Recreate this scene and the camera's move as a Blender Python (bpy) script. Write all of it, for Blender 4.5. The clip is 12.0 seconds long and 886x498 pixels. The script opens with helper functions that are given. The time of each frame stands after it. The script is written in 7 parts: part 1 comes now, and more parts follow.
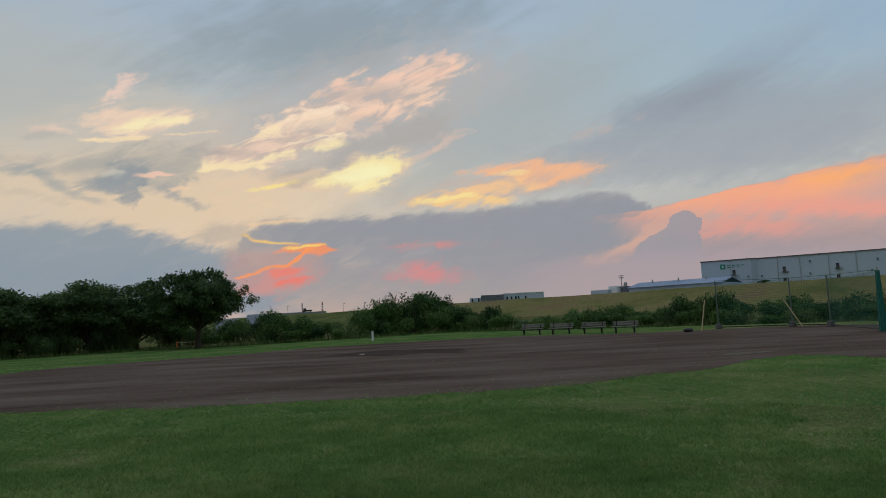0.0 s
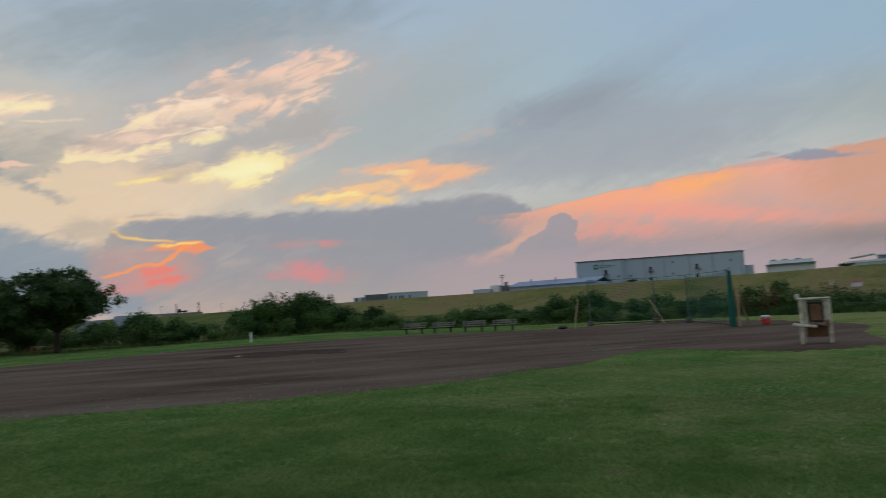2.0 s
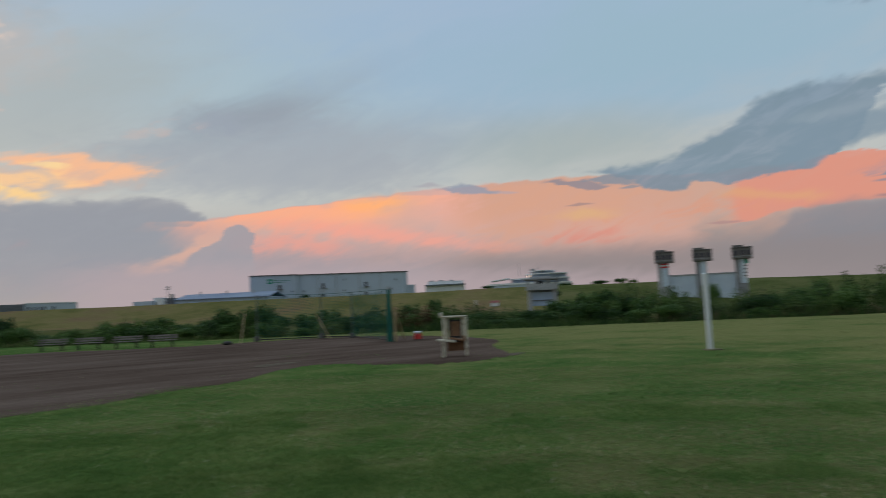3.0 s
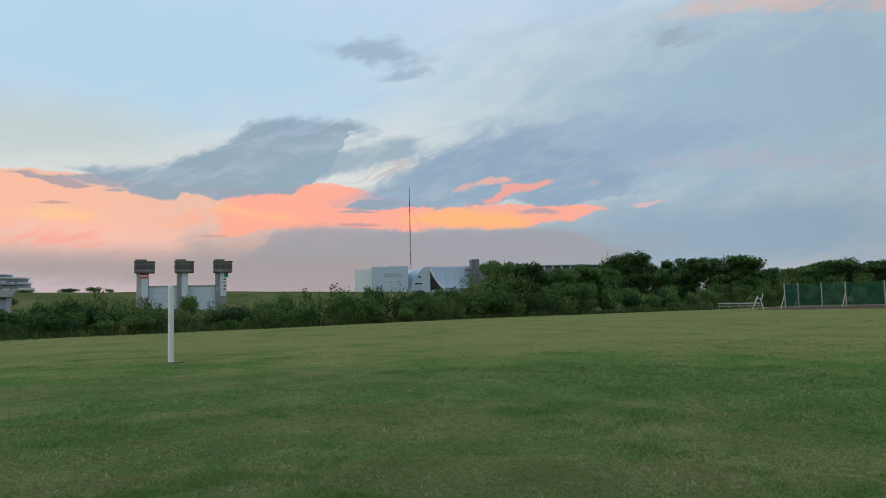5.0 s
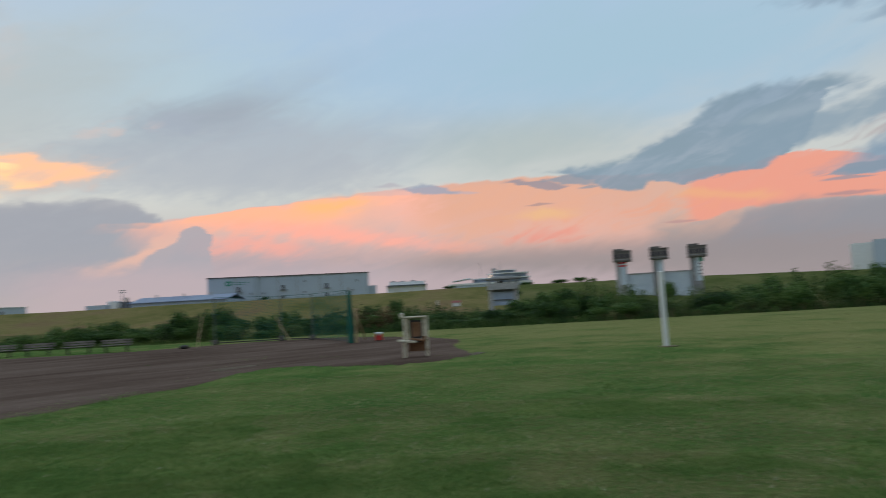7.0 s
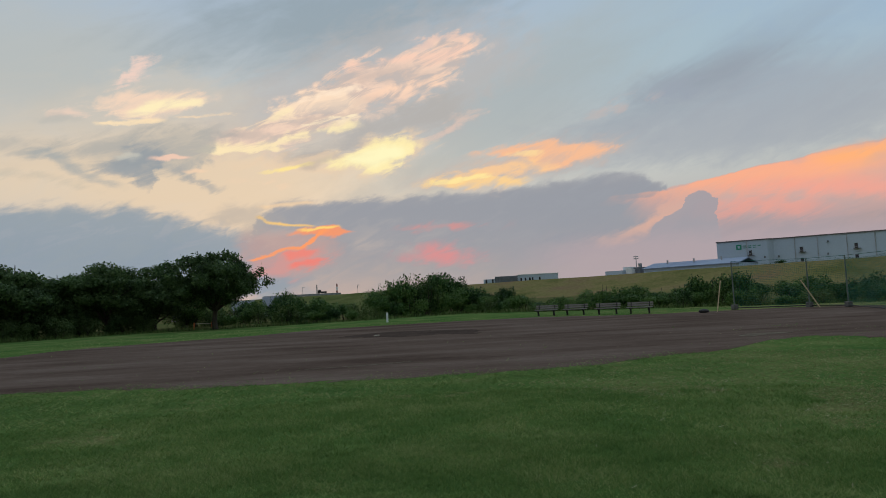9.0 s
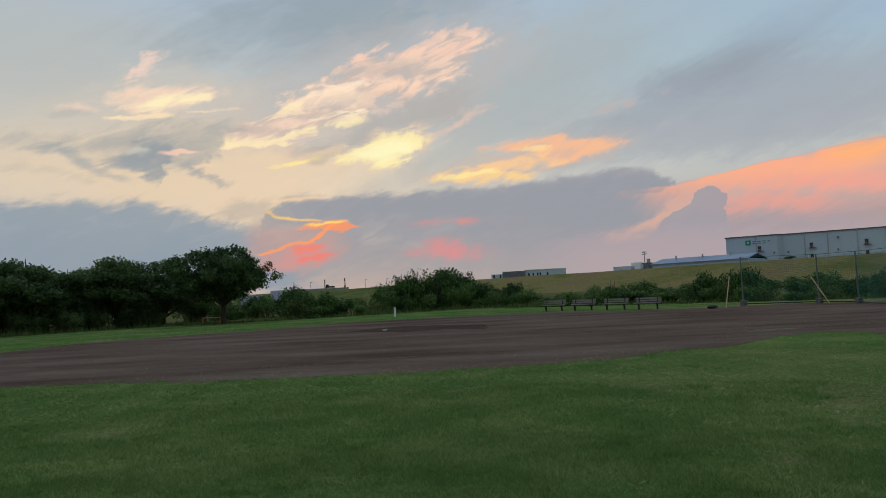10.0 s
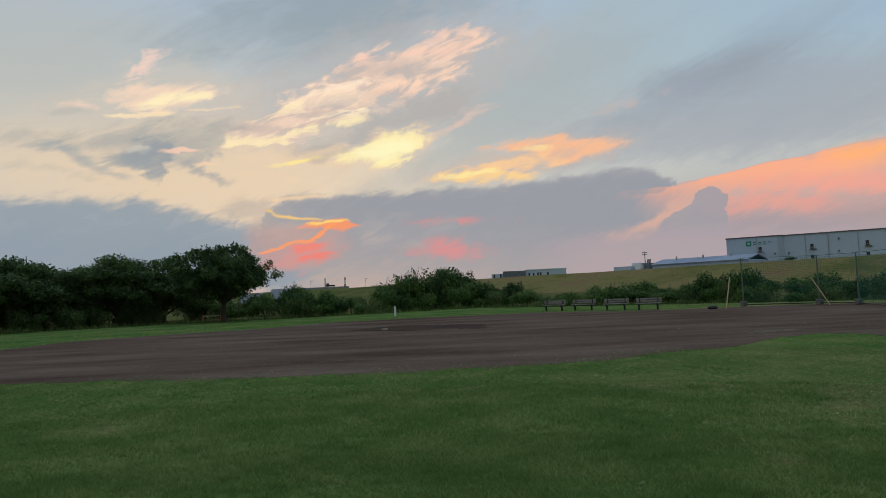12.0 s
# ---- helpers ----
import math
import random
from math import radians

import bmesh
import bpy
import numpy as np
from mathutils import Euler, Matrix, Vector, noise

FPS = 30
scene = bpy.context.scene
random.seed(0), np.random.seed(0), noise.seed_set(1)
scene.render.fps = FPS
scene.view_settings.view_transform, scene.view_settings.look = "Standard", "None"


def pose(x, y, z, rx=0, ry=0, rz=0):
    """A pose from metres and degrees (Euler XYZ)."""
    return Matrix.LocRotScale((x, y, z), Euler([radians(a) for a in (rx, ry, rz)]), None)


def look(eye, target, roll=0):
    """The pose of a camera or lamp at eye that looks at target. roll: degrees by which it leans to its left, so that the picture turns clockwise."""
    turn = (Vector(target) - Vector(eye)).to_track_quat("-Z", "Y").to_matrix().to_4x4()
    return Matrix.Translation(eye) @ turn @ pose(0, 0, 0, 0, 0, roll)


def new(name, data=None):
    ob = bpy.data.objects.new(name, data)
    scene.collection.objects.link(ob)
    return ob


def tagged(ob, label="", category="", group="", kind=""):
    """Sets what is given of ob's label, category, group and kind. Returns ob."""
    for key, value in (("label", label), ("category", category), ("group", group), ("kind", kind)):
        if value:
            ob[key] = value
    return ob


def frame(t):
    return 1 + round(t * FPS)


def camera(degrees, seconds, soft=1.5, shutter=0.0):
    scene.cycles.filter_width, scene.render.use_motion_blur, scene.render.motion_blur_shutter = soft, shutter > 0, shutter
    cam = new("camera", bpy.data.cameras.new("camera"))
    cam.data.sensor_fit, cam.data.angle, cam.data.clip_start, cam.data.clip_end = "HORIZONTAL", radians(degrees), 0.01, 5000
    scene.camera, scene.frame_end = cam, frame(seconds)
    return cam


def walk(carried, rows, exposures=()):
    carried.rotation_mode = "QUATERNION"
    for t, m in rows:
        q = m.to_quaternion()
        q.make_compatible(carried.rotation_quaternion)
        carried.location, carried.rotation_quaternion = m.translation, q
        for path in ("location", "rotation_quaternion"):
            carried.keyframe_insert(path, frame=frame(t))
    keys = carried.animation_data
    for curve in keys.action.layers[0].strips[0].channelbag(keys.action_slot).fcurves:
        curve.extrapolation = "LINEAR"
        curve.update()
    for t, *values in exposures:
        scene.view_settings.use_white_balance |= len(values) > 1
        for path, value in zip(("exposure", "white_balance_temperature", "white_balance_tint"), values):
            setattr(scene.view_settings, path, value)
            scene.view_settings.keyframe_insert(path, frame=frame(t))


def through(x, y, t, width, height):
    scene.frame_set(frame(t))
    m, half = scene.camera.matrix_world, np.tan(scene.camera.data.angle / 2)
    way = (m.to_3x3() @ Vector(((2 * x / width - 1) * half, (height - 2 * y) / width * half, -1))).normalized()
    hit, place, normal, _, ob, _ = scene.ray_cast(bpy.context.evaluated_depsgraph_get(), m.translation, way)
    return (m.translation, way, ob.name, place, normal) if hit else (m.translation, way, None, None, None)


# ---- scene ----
cam = camera(65.50, 12.0, soft=0.9, shutter=0.36)
# seconds, x, y, z, yaw, pitch, roll
ROWS = [
    (0.0, -0.000, -0.000, 1.650, 0.00, 5.46, -2.89),
    (0.5, 0.001, 0.000, 1.650, -0.09, 5.12, -2.94),
    (1.0, 0.006, 0.001, 1.650, -0.52, 4.79, -2.95),
    (1.5, 0.038, 0.005, 1.650, -3.24, 4.59, -3.37),
    (2.0, 0.113, 0.008, 1.650, -9.58, 4.89, -3.31),
    (2.5, 0.251, -0.008, 1.650, -21.39, 4.95, -3.17),
    (3.0, 0.414, -0.067, 1.650, -36.13, 4.77, -2.48),
    (3.5, 0.550, -0.159, 1.650, -50.07, 4.64, -2.37),
    (3.7, 0.595, -0.202, 1.650, -55.37, 4.70, -2.06),
    (4.1, 0.665, -0.289, 1.650, -64.84, 4.59, -1.88),
    (4.5, 0.710, -0.367, 1.650, -72.46, 4.48, -1.70),
    (4.9, 0.732, -0.416, 1.650, -77.03, 4.36, -1.52),
    (5.3, 0.734, -0.419, 1.650, -77.35, 4.25, -1.34),
    (5.5, 0.726, -0.401, 1.650, -75.68, 4.15, -1.82),
    (6.0, 0.678, -0.310, 1.650, -66.94, 4.32, -2.72),
    (6.5, 0.579, -0.186, 1.650, -53.47, 4.49, -2.79),
    (7.0, 0.447, -0.085, 1.650, -39.35, 4.64, -3.15),
    (7.5, 0.268, -0.012, 1.650, -22.86, 4.71, -3.73),
    (7.7, 0.201, 0.001, 1.650, -17.06, 4.60, -3.14),
    (8.1, 0.092, 0.008, 1.650, -7.82, 4.40, -3.09),
    (8.5, 0.024, 0.003, 1.650, -2.07, 4.19, -3.04),
    (8.9, -0.010, -0.002, 1.650, 0.88, 3.99, -2.98),
    (9.3, -0.020, -0.003, 1.650, 1.71, 3.78, -2.93),
    (9.5, -0.018, -0.003, 1.650, 1.59, 3.49, -2.53),
    (10.0, -0.022, -0.004, 1.650, 1.89, 3.59, -2.82),
    (10.5, -0.023, -0.004, 1.650, 1.98, 3.81, -2.83),
    (11.0, -0.022, -0.004, 1.650, 1.93, 3.77, -2.69),
    (11.5, -0.022, -0.004, 1.650, 1.87, 3.65, -2.57),
    (12.0, -0.022, -0.004, 1.650, 1.93, 3.54, -2.54),
]
EXPOSURES = [(0.0, -0.12), (1.5, -0.1), (2.0, -0.1), (2.5, -0.08), (3.0, 0.0), (3.5, 0.18), (5.3, 0.5), (6.0, 0.45), (7.0, 0.25), (7.5, 0.12), (7.7, 0.1), (9.3, 0.0), (10.5, 0.0), (12.0, 0.0)]
walk(cam, [(t, pose(x, y, z, 90 + pitch, 0, yaw) @ pose(0, 0, 0, 0, 0, roll)) for t, x, y, z, yaw, pitch, roll in ROWS], EXPOSURES)


def lin(r, g, b):
    """Linear colour from 0 to 255 values."""
    return tuple(c / 12.92 if c < 0.04045 else ((c + 0.055) / 1.055) ** 2.4 for c in (r / 255, g / 255, b / 255)) + (1.0,)


# ---- sky at dusk: clear gradient, high cloud lit from below the horizon ----
SUN_AZ, SUN_EL = 14.0, 4.0
world = bpy.data.worlds.new("dusk_sky")
world.use_nodes = True
wt = world.node_tree
wt.nodes.clear()


def wnode(kind, **props):
    n = wt.nodes.new(kind)
    for k, v in props.items():
        if k == "operation":
            n.operation = v
        elif k == "vector_type":
            n.vector_type = v
        elif k == "interpolation_type":
            n.interpolation_type = v
    return n


def wmath(op, a, b=None, c=None):
    n = wnode("ShaderNodeMath", operation=op)
    for i, v in enumerate((a, b, c)):
        if v is None:
            continue
        if isinstance(v, (int, float)):
            n.inputs[i].default_value = v
        else:
            wt.links.new(v, n.inputs[i])
    return n.outputs[0]


coord = wnode("ShaderNodeTexCoord")
sep = wnode("ShaderNodeSeparateXYZ")
wt.links.new(coord.outputs["Generated"], sep.inputs[0])
azimuth = wmath("MULTIPLY", wmath("ARCTAN2", wmath("MULTIPLY", sep.outputs[0], -1.0), sep.outputs[1]), 57.2958)
height = wmath("MULTIPLY", wmath("ARCSINE", sep.outputs[2]), 57.2958)
flat = wnode("ShaderNodeCombineXYZ")
wt.links.new(azimuth, flat.inputs[0])
wt.links.new(height, flat.inputs[1])


def wnoise(scale_az, scale_el, turn, detail, rough, distort):
    m = wnode("ShaderNodeMapping", vector_type="TEXTURE")
    m.inputs["Rotation"].default_value = (0, 0, radians(turn))
    m.inputs["Scale"].default_value = (1 / scale_az, 1 / scale_el, 1)
    wt.links.new(flat.outputs[0], m.inputs[0])
    n = wnode("ShaderNodeTexNoise")
    n.inputs["Scale"].default_value = 1.0
    n.inputs["Detail"].default_value = detail
    n.inputs["Roughness"].default_value = rough
    n.inputs["Distortion"].default_value = distort
    wt.links.new(m.outputs[0], n.inputs["Vector"])
    return n


ragged = wnoise(0.16, 0.42, -14, 7, 0.6, 0.5)
streaky = wnoise(0.07, 0.42, -26, 6, 0.6, 0.9)
# the coordinates that clouds are laid out in, gently bent
bend = wnode("ShaderNodeVectorMath", operation="MULTIPLY_ADD")
wt.links.new(wnoise(0.12, 0.2, 0, 4, 0.55, 0.0).outputs["Color"], bend.inputs[0])
bend.inputs[1].default_value = (4.0, 1.6, 0)
bend.inputs[2].default_value = (-2.0, -0.8, 0)
bent = wnode("ShaderNodeVectorMath", operation="ADD")
wt.links.new(flat.outputs[0], bent.inputs[0])
wt.links.new(bend.outputs[0], bent.inputs[1])
grain = wmath("SUBTRACT", wmath("ADD", wmath("MULTIPLY", ragged.outputs[0], 1.1), wmath("MULTIPLY", streaky.outputs[0], 0.9)), 1.0)

calm = wmath("MULTIPLY", wmath("SUBTRACT", ragged.outputs[0], 0.5), 1.7)

ramp = wnode("ShaderNodeValToRGB")
wt.links.new(wmath("DIVIDE", height, 90.0), ramp.inputs[0])
ramp.color_ramp.interpolation = "EASE"
for i, (el, col) in enumerate(((0.0, (166, 158, 162)), (5.0, (166, 163, 167)), (10.0, (184, 187, 185)), (17.0, (168, 180, 187)), (26.0, (160, 180, 200)), (45.0, (188, 208, 228)), (90.0, (196, 214, 232)))):
    e = ramp.color_ramp.elements[i] if i < 2 else ramp.color_ramp.elements.new(el / 90)
    e.position, e.color = el / 90, lin(*col)
nishita = wnode("ShaderNodeTexSky")
nishita.sky_type = "NISHITA"
nishita.sun_disc = False
nishita.sun_elevation, nishita.sun_rotation = radians(SUN_EL), radians(-SUN_AZ)
first = wnode("ShaderNodeMix")
first.data_type = "RGBA"
first.blend_type = "ADD"
first.inputs[0].default_value = 0.015
wt.links.new(ramp.outputs[0], first.inputs[6])
wt.links.new(nishita.outputs[0], first.inputs[7])
# faint long streaks of thin cloud over the whole sky
veil = wnode("ShaderNodeMix")
veil.data_type = "RGBA"
vm = wnode("ShaderNodeMapRange", interpolation_type="SMOOTHSTEP")
wt.links.new(streaky.outputs[0], vm.inputs[0])
for i, v in ((1, 0.45), (2, 0.75), (3, 0.0), (4, 0.1)):
    vm.inputs[i].default_value = v
wt.links.new(vm.outputs[0], veil.inputs[0])
wt.links.new(first.outputs[2], veil.inputs[6])
veil.inputs[7].default_value = lin(205, 205, 205)
sky = {"colour": veil.outputs[2]}


def cloud(az, el, half_length, half_height, turn, colour, soft, ragged_by, cover):
    """One drift of cloud, centred at an azimuth (to the left of ahead) and a height in degrees."""
    m = wnode("ShaderNodeMapping", vector_type="TEXTURE")
    m.inputs["Location"].default_value = (az, el, 0)
    m.inputs["Rotation"].default_value = (0, 0, radians(turn))
    m.inputs["Scale"].default_value = (half_length, half_height, 1)
    # drifts are laid one over the other in order: the place passes through the colour so far
    after = wnode("ShaderNodeVectorMath", operation="MULTIPLY_ADD")
    wt.links.new(sky["colour"], after.inputs[0])
    after.inputs[1].default_value = (1e-7, 1e-7, 0)
    wt.links.new(bent.outputs[0], after.inputs[2])
    wt.links.new(after.outputs[0], m.inputs[0])
    d = wnode("ShaderNodeVectorMath", operation="LENGTH")
    wt.links.new(m.outputs[0], d.inputs[0])
    s = wmath("MULTIPLY_ADD", calm if ragged_by < 0.36 else grain, -3.2 * ragged_by, d.outputs["Value"])
    r = wnode("ShaderNodeMapRange", interpolation_type="SMOOTHSTEP")
    wt.links.new(s, r.inputs[0])
    for i, v in ((1, 1.0 + soft * 0.7), (2, 1.0 - soft), (3, 0.0), (4, cover)):
        r.inputs[i].default_value = v
    x = wnode("ShaderNodeMix")
    x.data_type = "RGBA"
    wt.links.new(r.outputs[0], x.inputs[0])
    wt.links.new(sky["colour"], x.inputs[6])
    x.inputs[7].default_value = lin(*colour)
    sky["colour"] = x.outputs[2]


def group(name, inputs, outputs):
    """A node group with its sockets, and a way to add sums to it."""
    g = bpy.data.node_groups.new(name, "ShaderNodeTree")
    for kind, sockets in (("INPUT", inputs), ("OUTPUT", outputs)):
        for nm, typ in sockets:
            g.interface.new_socket(nm, in_out=kind, socket_type="NodeSocket" + typ)
    gi, go = g.nodes.new("NodeGroupInput"), g.nodes.new("NodeGroupOutput")

    def sums(op, *values):
        n = g.nodes.new("ShaderNodeMath")
        n.operation = op
        for i, v in enumerate(values):
            if isinstance(v, (int, float)):
                n.inputs[i].default_value = v
            else:
                g.links.new(v, n.inputs[i])
        return n.outputs[0]

    return g, {o.name: o for o in gi.outputs}, {i.name: i for i in go.inputs}, sums


# where a direction falls along a bank; drifts are laid one over the other in order, so it passes through the colour so far
ALONG, gin, gout, sums = group("along_bank", [("so_far", "Color"), ("place", "Vector"), ("sideways", "Float"), ("ragged", "Float"), ("low", "Float"), ("span", "Float")], [("along", "Float"), ("height", "Float")])
after = ALONG.nodes.new("ShaderNodeVectorMath")
after.operation = "MULTIPLY_ADD"
ALONG.links.new(gin["so_far"], after.inputs[0])
after.inputs[1].default_value = (1e-7, 1e-7, 0)
ALONG.links.new(gin["place"], after.inputs[2])
split_place = ALONG.nodes.new("ShaderNodeSeparateXYZ")
ALONG.links.new(after.outputs[0], split_place.inputs[0])
bent_az = sums("MULTIPLY_ADD", gin["sideways"], sums("MULTIPLY", gin["ragged"], 3.0), split_place.outputs[0])
ALONG.links.new(sums("DIVIDE", sums("SUBTRACT", bent_az, gin["low"]), gin["span"]), gout["along"])
ALONG.links.new(split_place.outputs[1], gout["height"])

# the colour of the sky once a bank is laid over it
LAY, gin, gout, sums = group("lay_bank", [("so_far", "Color"), ("shape", "Color"), ("height", "Float"), ("billow", "Float"), ("gaps", "Float"), ("ragged", "Float"), ("top_soft", "Float"), ("low_soft", "Float"), ("cover", "Float"), ("thin", "Float"), ("colour", "Color"), ("second", "Color")], [("sky", "Color")])
edges = LAY.nodes.new("ShaderNodeSeparateColor")
LAY.links.new(gin["shape"], edges.inputs[0])
el = sums("MULTIPLY_ADD", gin["billow"], sums("MULTIPLY", gin["ragged"], 2.0), gin["height"])
fac = edges.outputs[2]
for edge, soft, sign in ((edges.outputs[0], gin["top_soft"], 1.0), (edges.outputs[1], gin["low_soft"], -1.0)):
    r = LAY.nodes.new("ShaderNodeMapRange")
    r.interpolation_type = "SMOOTHSTEP"
    LAY.links.new(sums("MULTIPLY_ADD", edge, 40.0 * sign, sums("MULTIPLY", el, -sign)), r.inputs[0])
    LAY.links.new(sums("MULTIPLY", soft, -0.5), r.inputs[1])
    LAY.links.new(sums("MULTIPLY", soft, 0.5), r.inputs[2])
    fac = sums("MULTIPLY", fac, r.outputs[0])
# thin places eat into the cloud from its edges
worn = LAY.nodes.new("ShaderNodeMapRange")
worn.interpolation_type = "SMOOTHSTEP"
eaten = sums("MULTIPLY", sums("MULTIPLY", gin["thin"], 0.8), sums("SUBTRACT", 1.0, gin["gaps"]))
LAY.links.new(fac, worn.inputs[0])
LAY.links.new(eaten, worn.inputs[1])
LAY.links.new(sums("ADD", eaten, 0.95), worn.inputs[2])
fac = sums("MULTIPLY", worn.outputs[0], gin["cover"])
tone, over = LAY.nodes.new("ShaderNodeMix"), LAY.nodes.new("ShaderNodeMix")
tone.data_type = over.data_type = "RGBA"
LAY.links.new(gin["gaps"], tone.inputs[0])
LAY.links.new(gin["second"], tone.inputs[6])
LAY.links.new(gin["colour"], tone.inputs[7])
LAY.links.new(fac, over.inputs[0])
LAY.links.new(gin["so_far"], over.inputs[6])
LAY.links.new(tone.outputs[2], over.inputs[7])
LAY.links.new(over.outputs[2], gout["sky"])


def bank(outline, colour, top_soft, low_soft, side_soft, ragged_by, cover, thin=0.0, second=None):
    """One bank of cloud between an upper and a lower edge: rows of azimuth, upper and lower height in degrees."""
    outline = sorted(outline)
    lo, hi = outline[0][0] - side_soft, outline[-1][0] + side_soft
    rows = [(lo, *outline[0][1:], 0.0)] + [(az, up, low, 1.0) for az, up, low in outline] + [(hi, *outline[-1][1:], 0.0)]
    g, gin, gout, _ = group("cloud_bank", [("so_far", "Color"), ("place", "Vector"), ("sideways", "Float"), ("billow", "Float"), ("gaps", "Float")], [("sky", "Color")])
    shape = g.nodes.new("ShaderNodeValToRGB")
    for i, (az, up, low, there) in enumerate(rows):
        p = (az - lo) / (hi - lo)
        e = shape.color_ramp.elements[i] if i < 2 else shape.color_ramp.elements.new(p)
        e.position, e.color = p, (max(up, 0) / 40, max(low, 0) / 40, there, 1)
    at, lay = g.nodes.new("ShaderNodeGroup"), g.nodes.new("ShaderNodeGroup")
    at.node_tree, lay.node_tree = ALONG, LAY
    for n, values in ((at, (("so_far", gin["so_far"]), ("place", gin["place"]), ("sideways", gin["sideways"]), ("ragged", ragged_by), ("low", lo), ("span", hi - lo))),
                      (lay, (("so_far", gin["so_far"]), ("shape", shape.outputs[0]), ("height", at.outputs["height"]), ("billow", gin["billow"]), ("gaps", gin["gaps"]), ("ragged", ragged_by), ("top_soft", top_soft), ("low_soft", low_soft), ("cover", cover), ("thin", thin), ("colour", lin(*colour)), ("second", lin(*(second or colour)))))):
        for key, value in values:
            if isinstance(value, (int, float, tuple)):
                n.inputs[key].default_value = value
            else:
                g.links.new(value, n.inputs[key])
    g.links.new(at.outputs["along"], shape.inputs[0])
    g.links.new(lay.outputs[0], gout["sky"])
    whole = wnode("ShaderNodeGroup")
    whole.node_tree = g
    for key, value in (("so_far", sky["colour"]), ("place", flat.outputs[0]), ("sideways", sideways), ("billow", billow), ("gaps", gaps)):
        wt.links.new(value, whole.inputs[key])
    sky["colour"] = whole.outputs[0]


# edges that billow, and thin places in the cloud
billow = wmath("MULTIPLY", wmath("SUBTRACT", wnoise(0.45, 1.0, -14, 6, 0.58, 0.5).outputs[0], 0.5), 2.2)
sideways = wmath("MULTIPLY", wmath("SUBTRACT", wnoise(0.8, 0.8, 20, 5, 0.56, 0.0).outputs[0], 0.5), 2.2)
thinner = wnode("ShaderNodeMapRange", interpolation_type="SMOOTHSTEP")
wt.links.new(wnoise(0.28, 0.95, -20, 6, 0.58, 0.7).outputs[0], thinner.inputs[0])
for i, v in ((1, 0.36), (2, 0.62), (3, 0.0), (4, 1.0)):
    thinner.inputs[i].default_value = v
gaps = thinner.outputs[0]

# broad tints
cloud(22.3, 10.3, 19.78, 5.36, 3, (231, 206, 175), .8, .2, .85)
cloud(31.9, 17.9, 11.81, 5.21, 3, (186, 188, 183), .8, .2, .6)
cloud(-26.8, 18.3, 17.15, 6.07, 3, (164, 188, 201), .8, .1, .75)
cloud(8.8, 23.0, 14.44, 3.50, -7, (140, 155, 163), .8, .4, .7)
cloud(-4.1, 14.6, 13.70, 4.11, -27, (168, 176, 177), .8, .4, .6)
cloud(-20.3, 15.4, 13.13, 1.79, -21, (152, 164, 173), .9, .4, .7)
cloud(-49.5, 20.7, 24.09, 6.02, 2, (158, 182, 210), .8, .2, .85)
cloud(-21.0, 15.8, 6.04, 1.21, -4, (146, 153, 165), .9, .4, .6)
cloud(-27.8, 13.4, 15.03, 2.73, -4, (157, 165, 176), .9, .3, .6)
cloud(-55.5, 19.4, 20.56, 5.14, 1, (154, 182, 198), .8, .2, .9)
cloud(-47.1, 12.9, 9.13, 2.46, 1, (163, 175, 175), .8, .2, .7)
cloud(-102.8, 13.4, 21.32, 9.90, 1, (132, 157, 174), .7, .2, .9)
cloud(-98.3, 4.4, 19.63, 3.48, 1, (124, 147, 164), .7, .2, .9)
cloud(-103.3, 21.3, 6.30, 0.52, 1, (190, 169, 160), .8, .4, .6)
# haze over the skyline
cloud(2.3, 1.8, 37.58, 2.82, 3, (168, 160, 160), .5, .2, .9)
cloud(-36.8, 3.4, 37.58, 2.26, 2, (162, 152, 159), .6, .2, .9)
cloud(-55.6, 3.8, 21.17, 2.04, 1, (149, 143, 141), .6, .2, .9)
cloud(-74.3, 4.1, 19.70, 2.25, 1, (136, 139, 145), .5, .2, .85)
# low banks on the skyline
bank([(36.71, 7.87, -2.53), (34.76, 7.94, -2.69), (31.3, 7.89, -2.16), (27.6, 8.06, -2.0), (24.86, 7.88, -1.75), (22.43, 7.28, -1.9), (19.49, 6.6, -1.62), (17.33, 5.94, -1.29), (15.13, 4.76, -0.95)], (143, 157, 168), 1.98, 4.65, 5.26, 0.47, 0.91, 0.3, (138, 155, 170))
bank([(16.61, 6.16, 2.75), (15.93, 7.51, 2.73), (15.03, 8.04, 2.7), (12.99, 8.33, 2.63), (10.47, 8.28, 2.53), (8.15, 8.41, 2.44), (4.87, 8.35, 2.31), (2.51, 8.58, 2.21), (-1.27, 8.68, 2.04), (-4.54, 8.59, 1.88), (-8.25, 9.03, 1.7), (-10.99, 9.23, 2.02), (-13.23, 9.26, 2.36), (-15.41, 8.8, 2.68), (-16.92, 8.0, 3.92), (-17.47, 6.76, 5.21)], (156, 157, 163), 1.06, 8.04, 1.32, 0.29, 0.91, 0.3, (150, 154, 163))
bank([(12.26, 8.14, 5.83), (5.75, 8.2, 5.63), (-3.68, 8.27, 5.2), (-11.06, 8.87, 4.77), (-15.05, 8.53, 5.4), (-16.96, 7.47, 5.7)], (149, 153, 162), 1.72, 5.78, 5.26, 0.35, 0.67, 0.3)
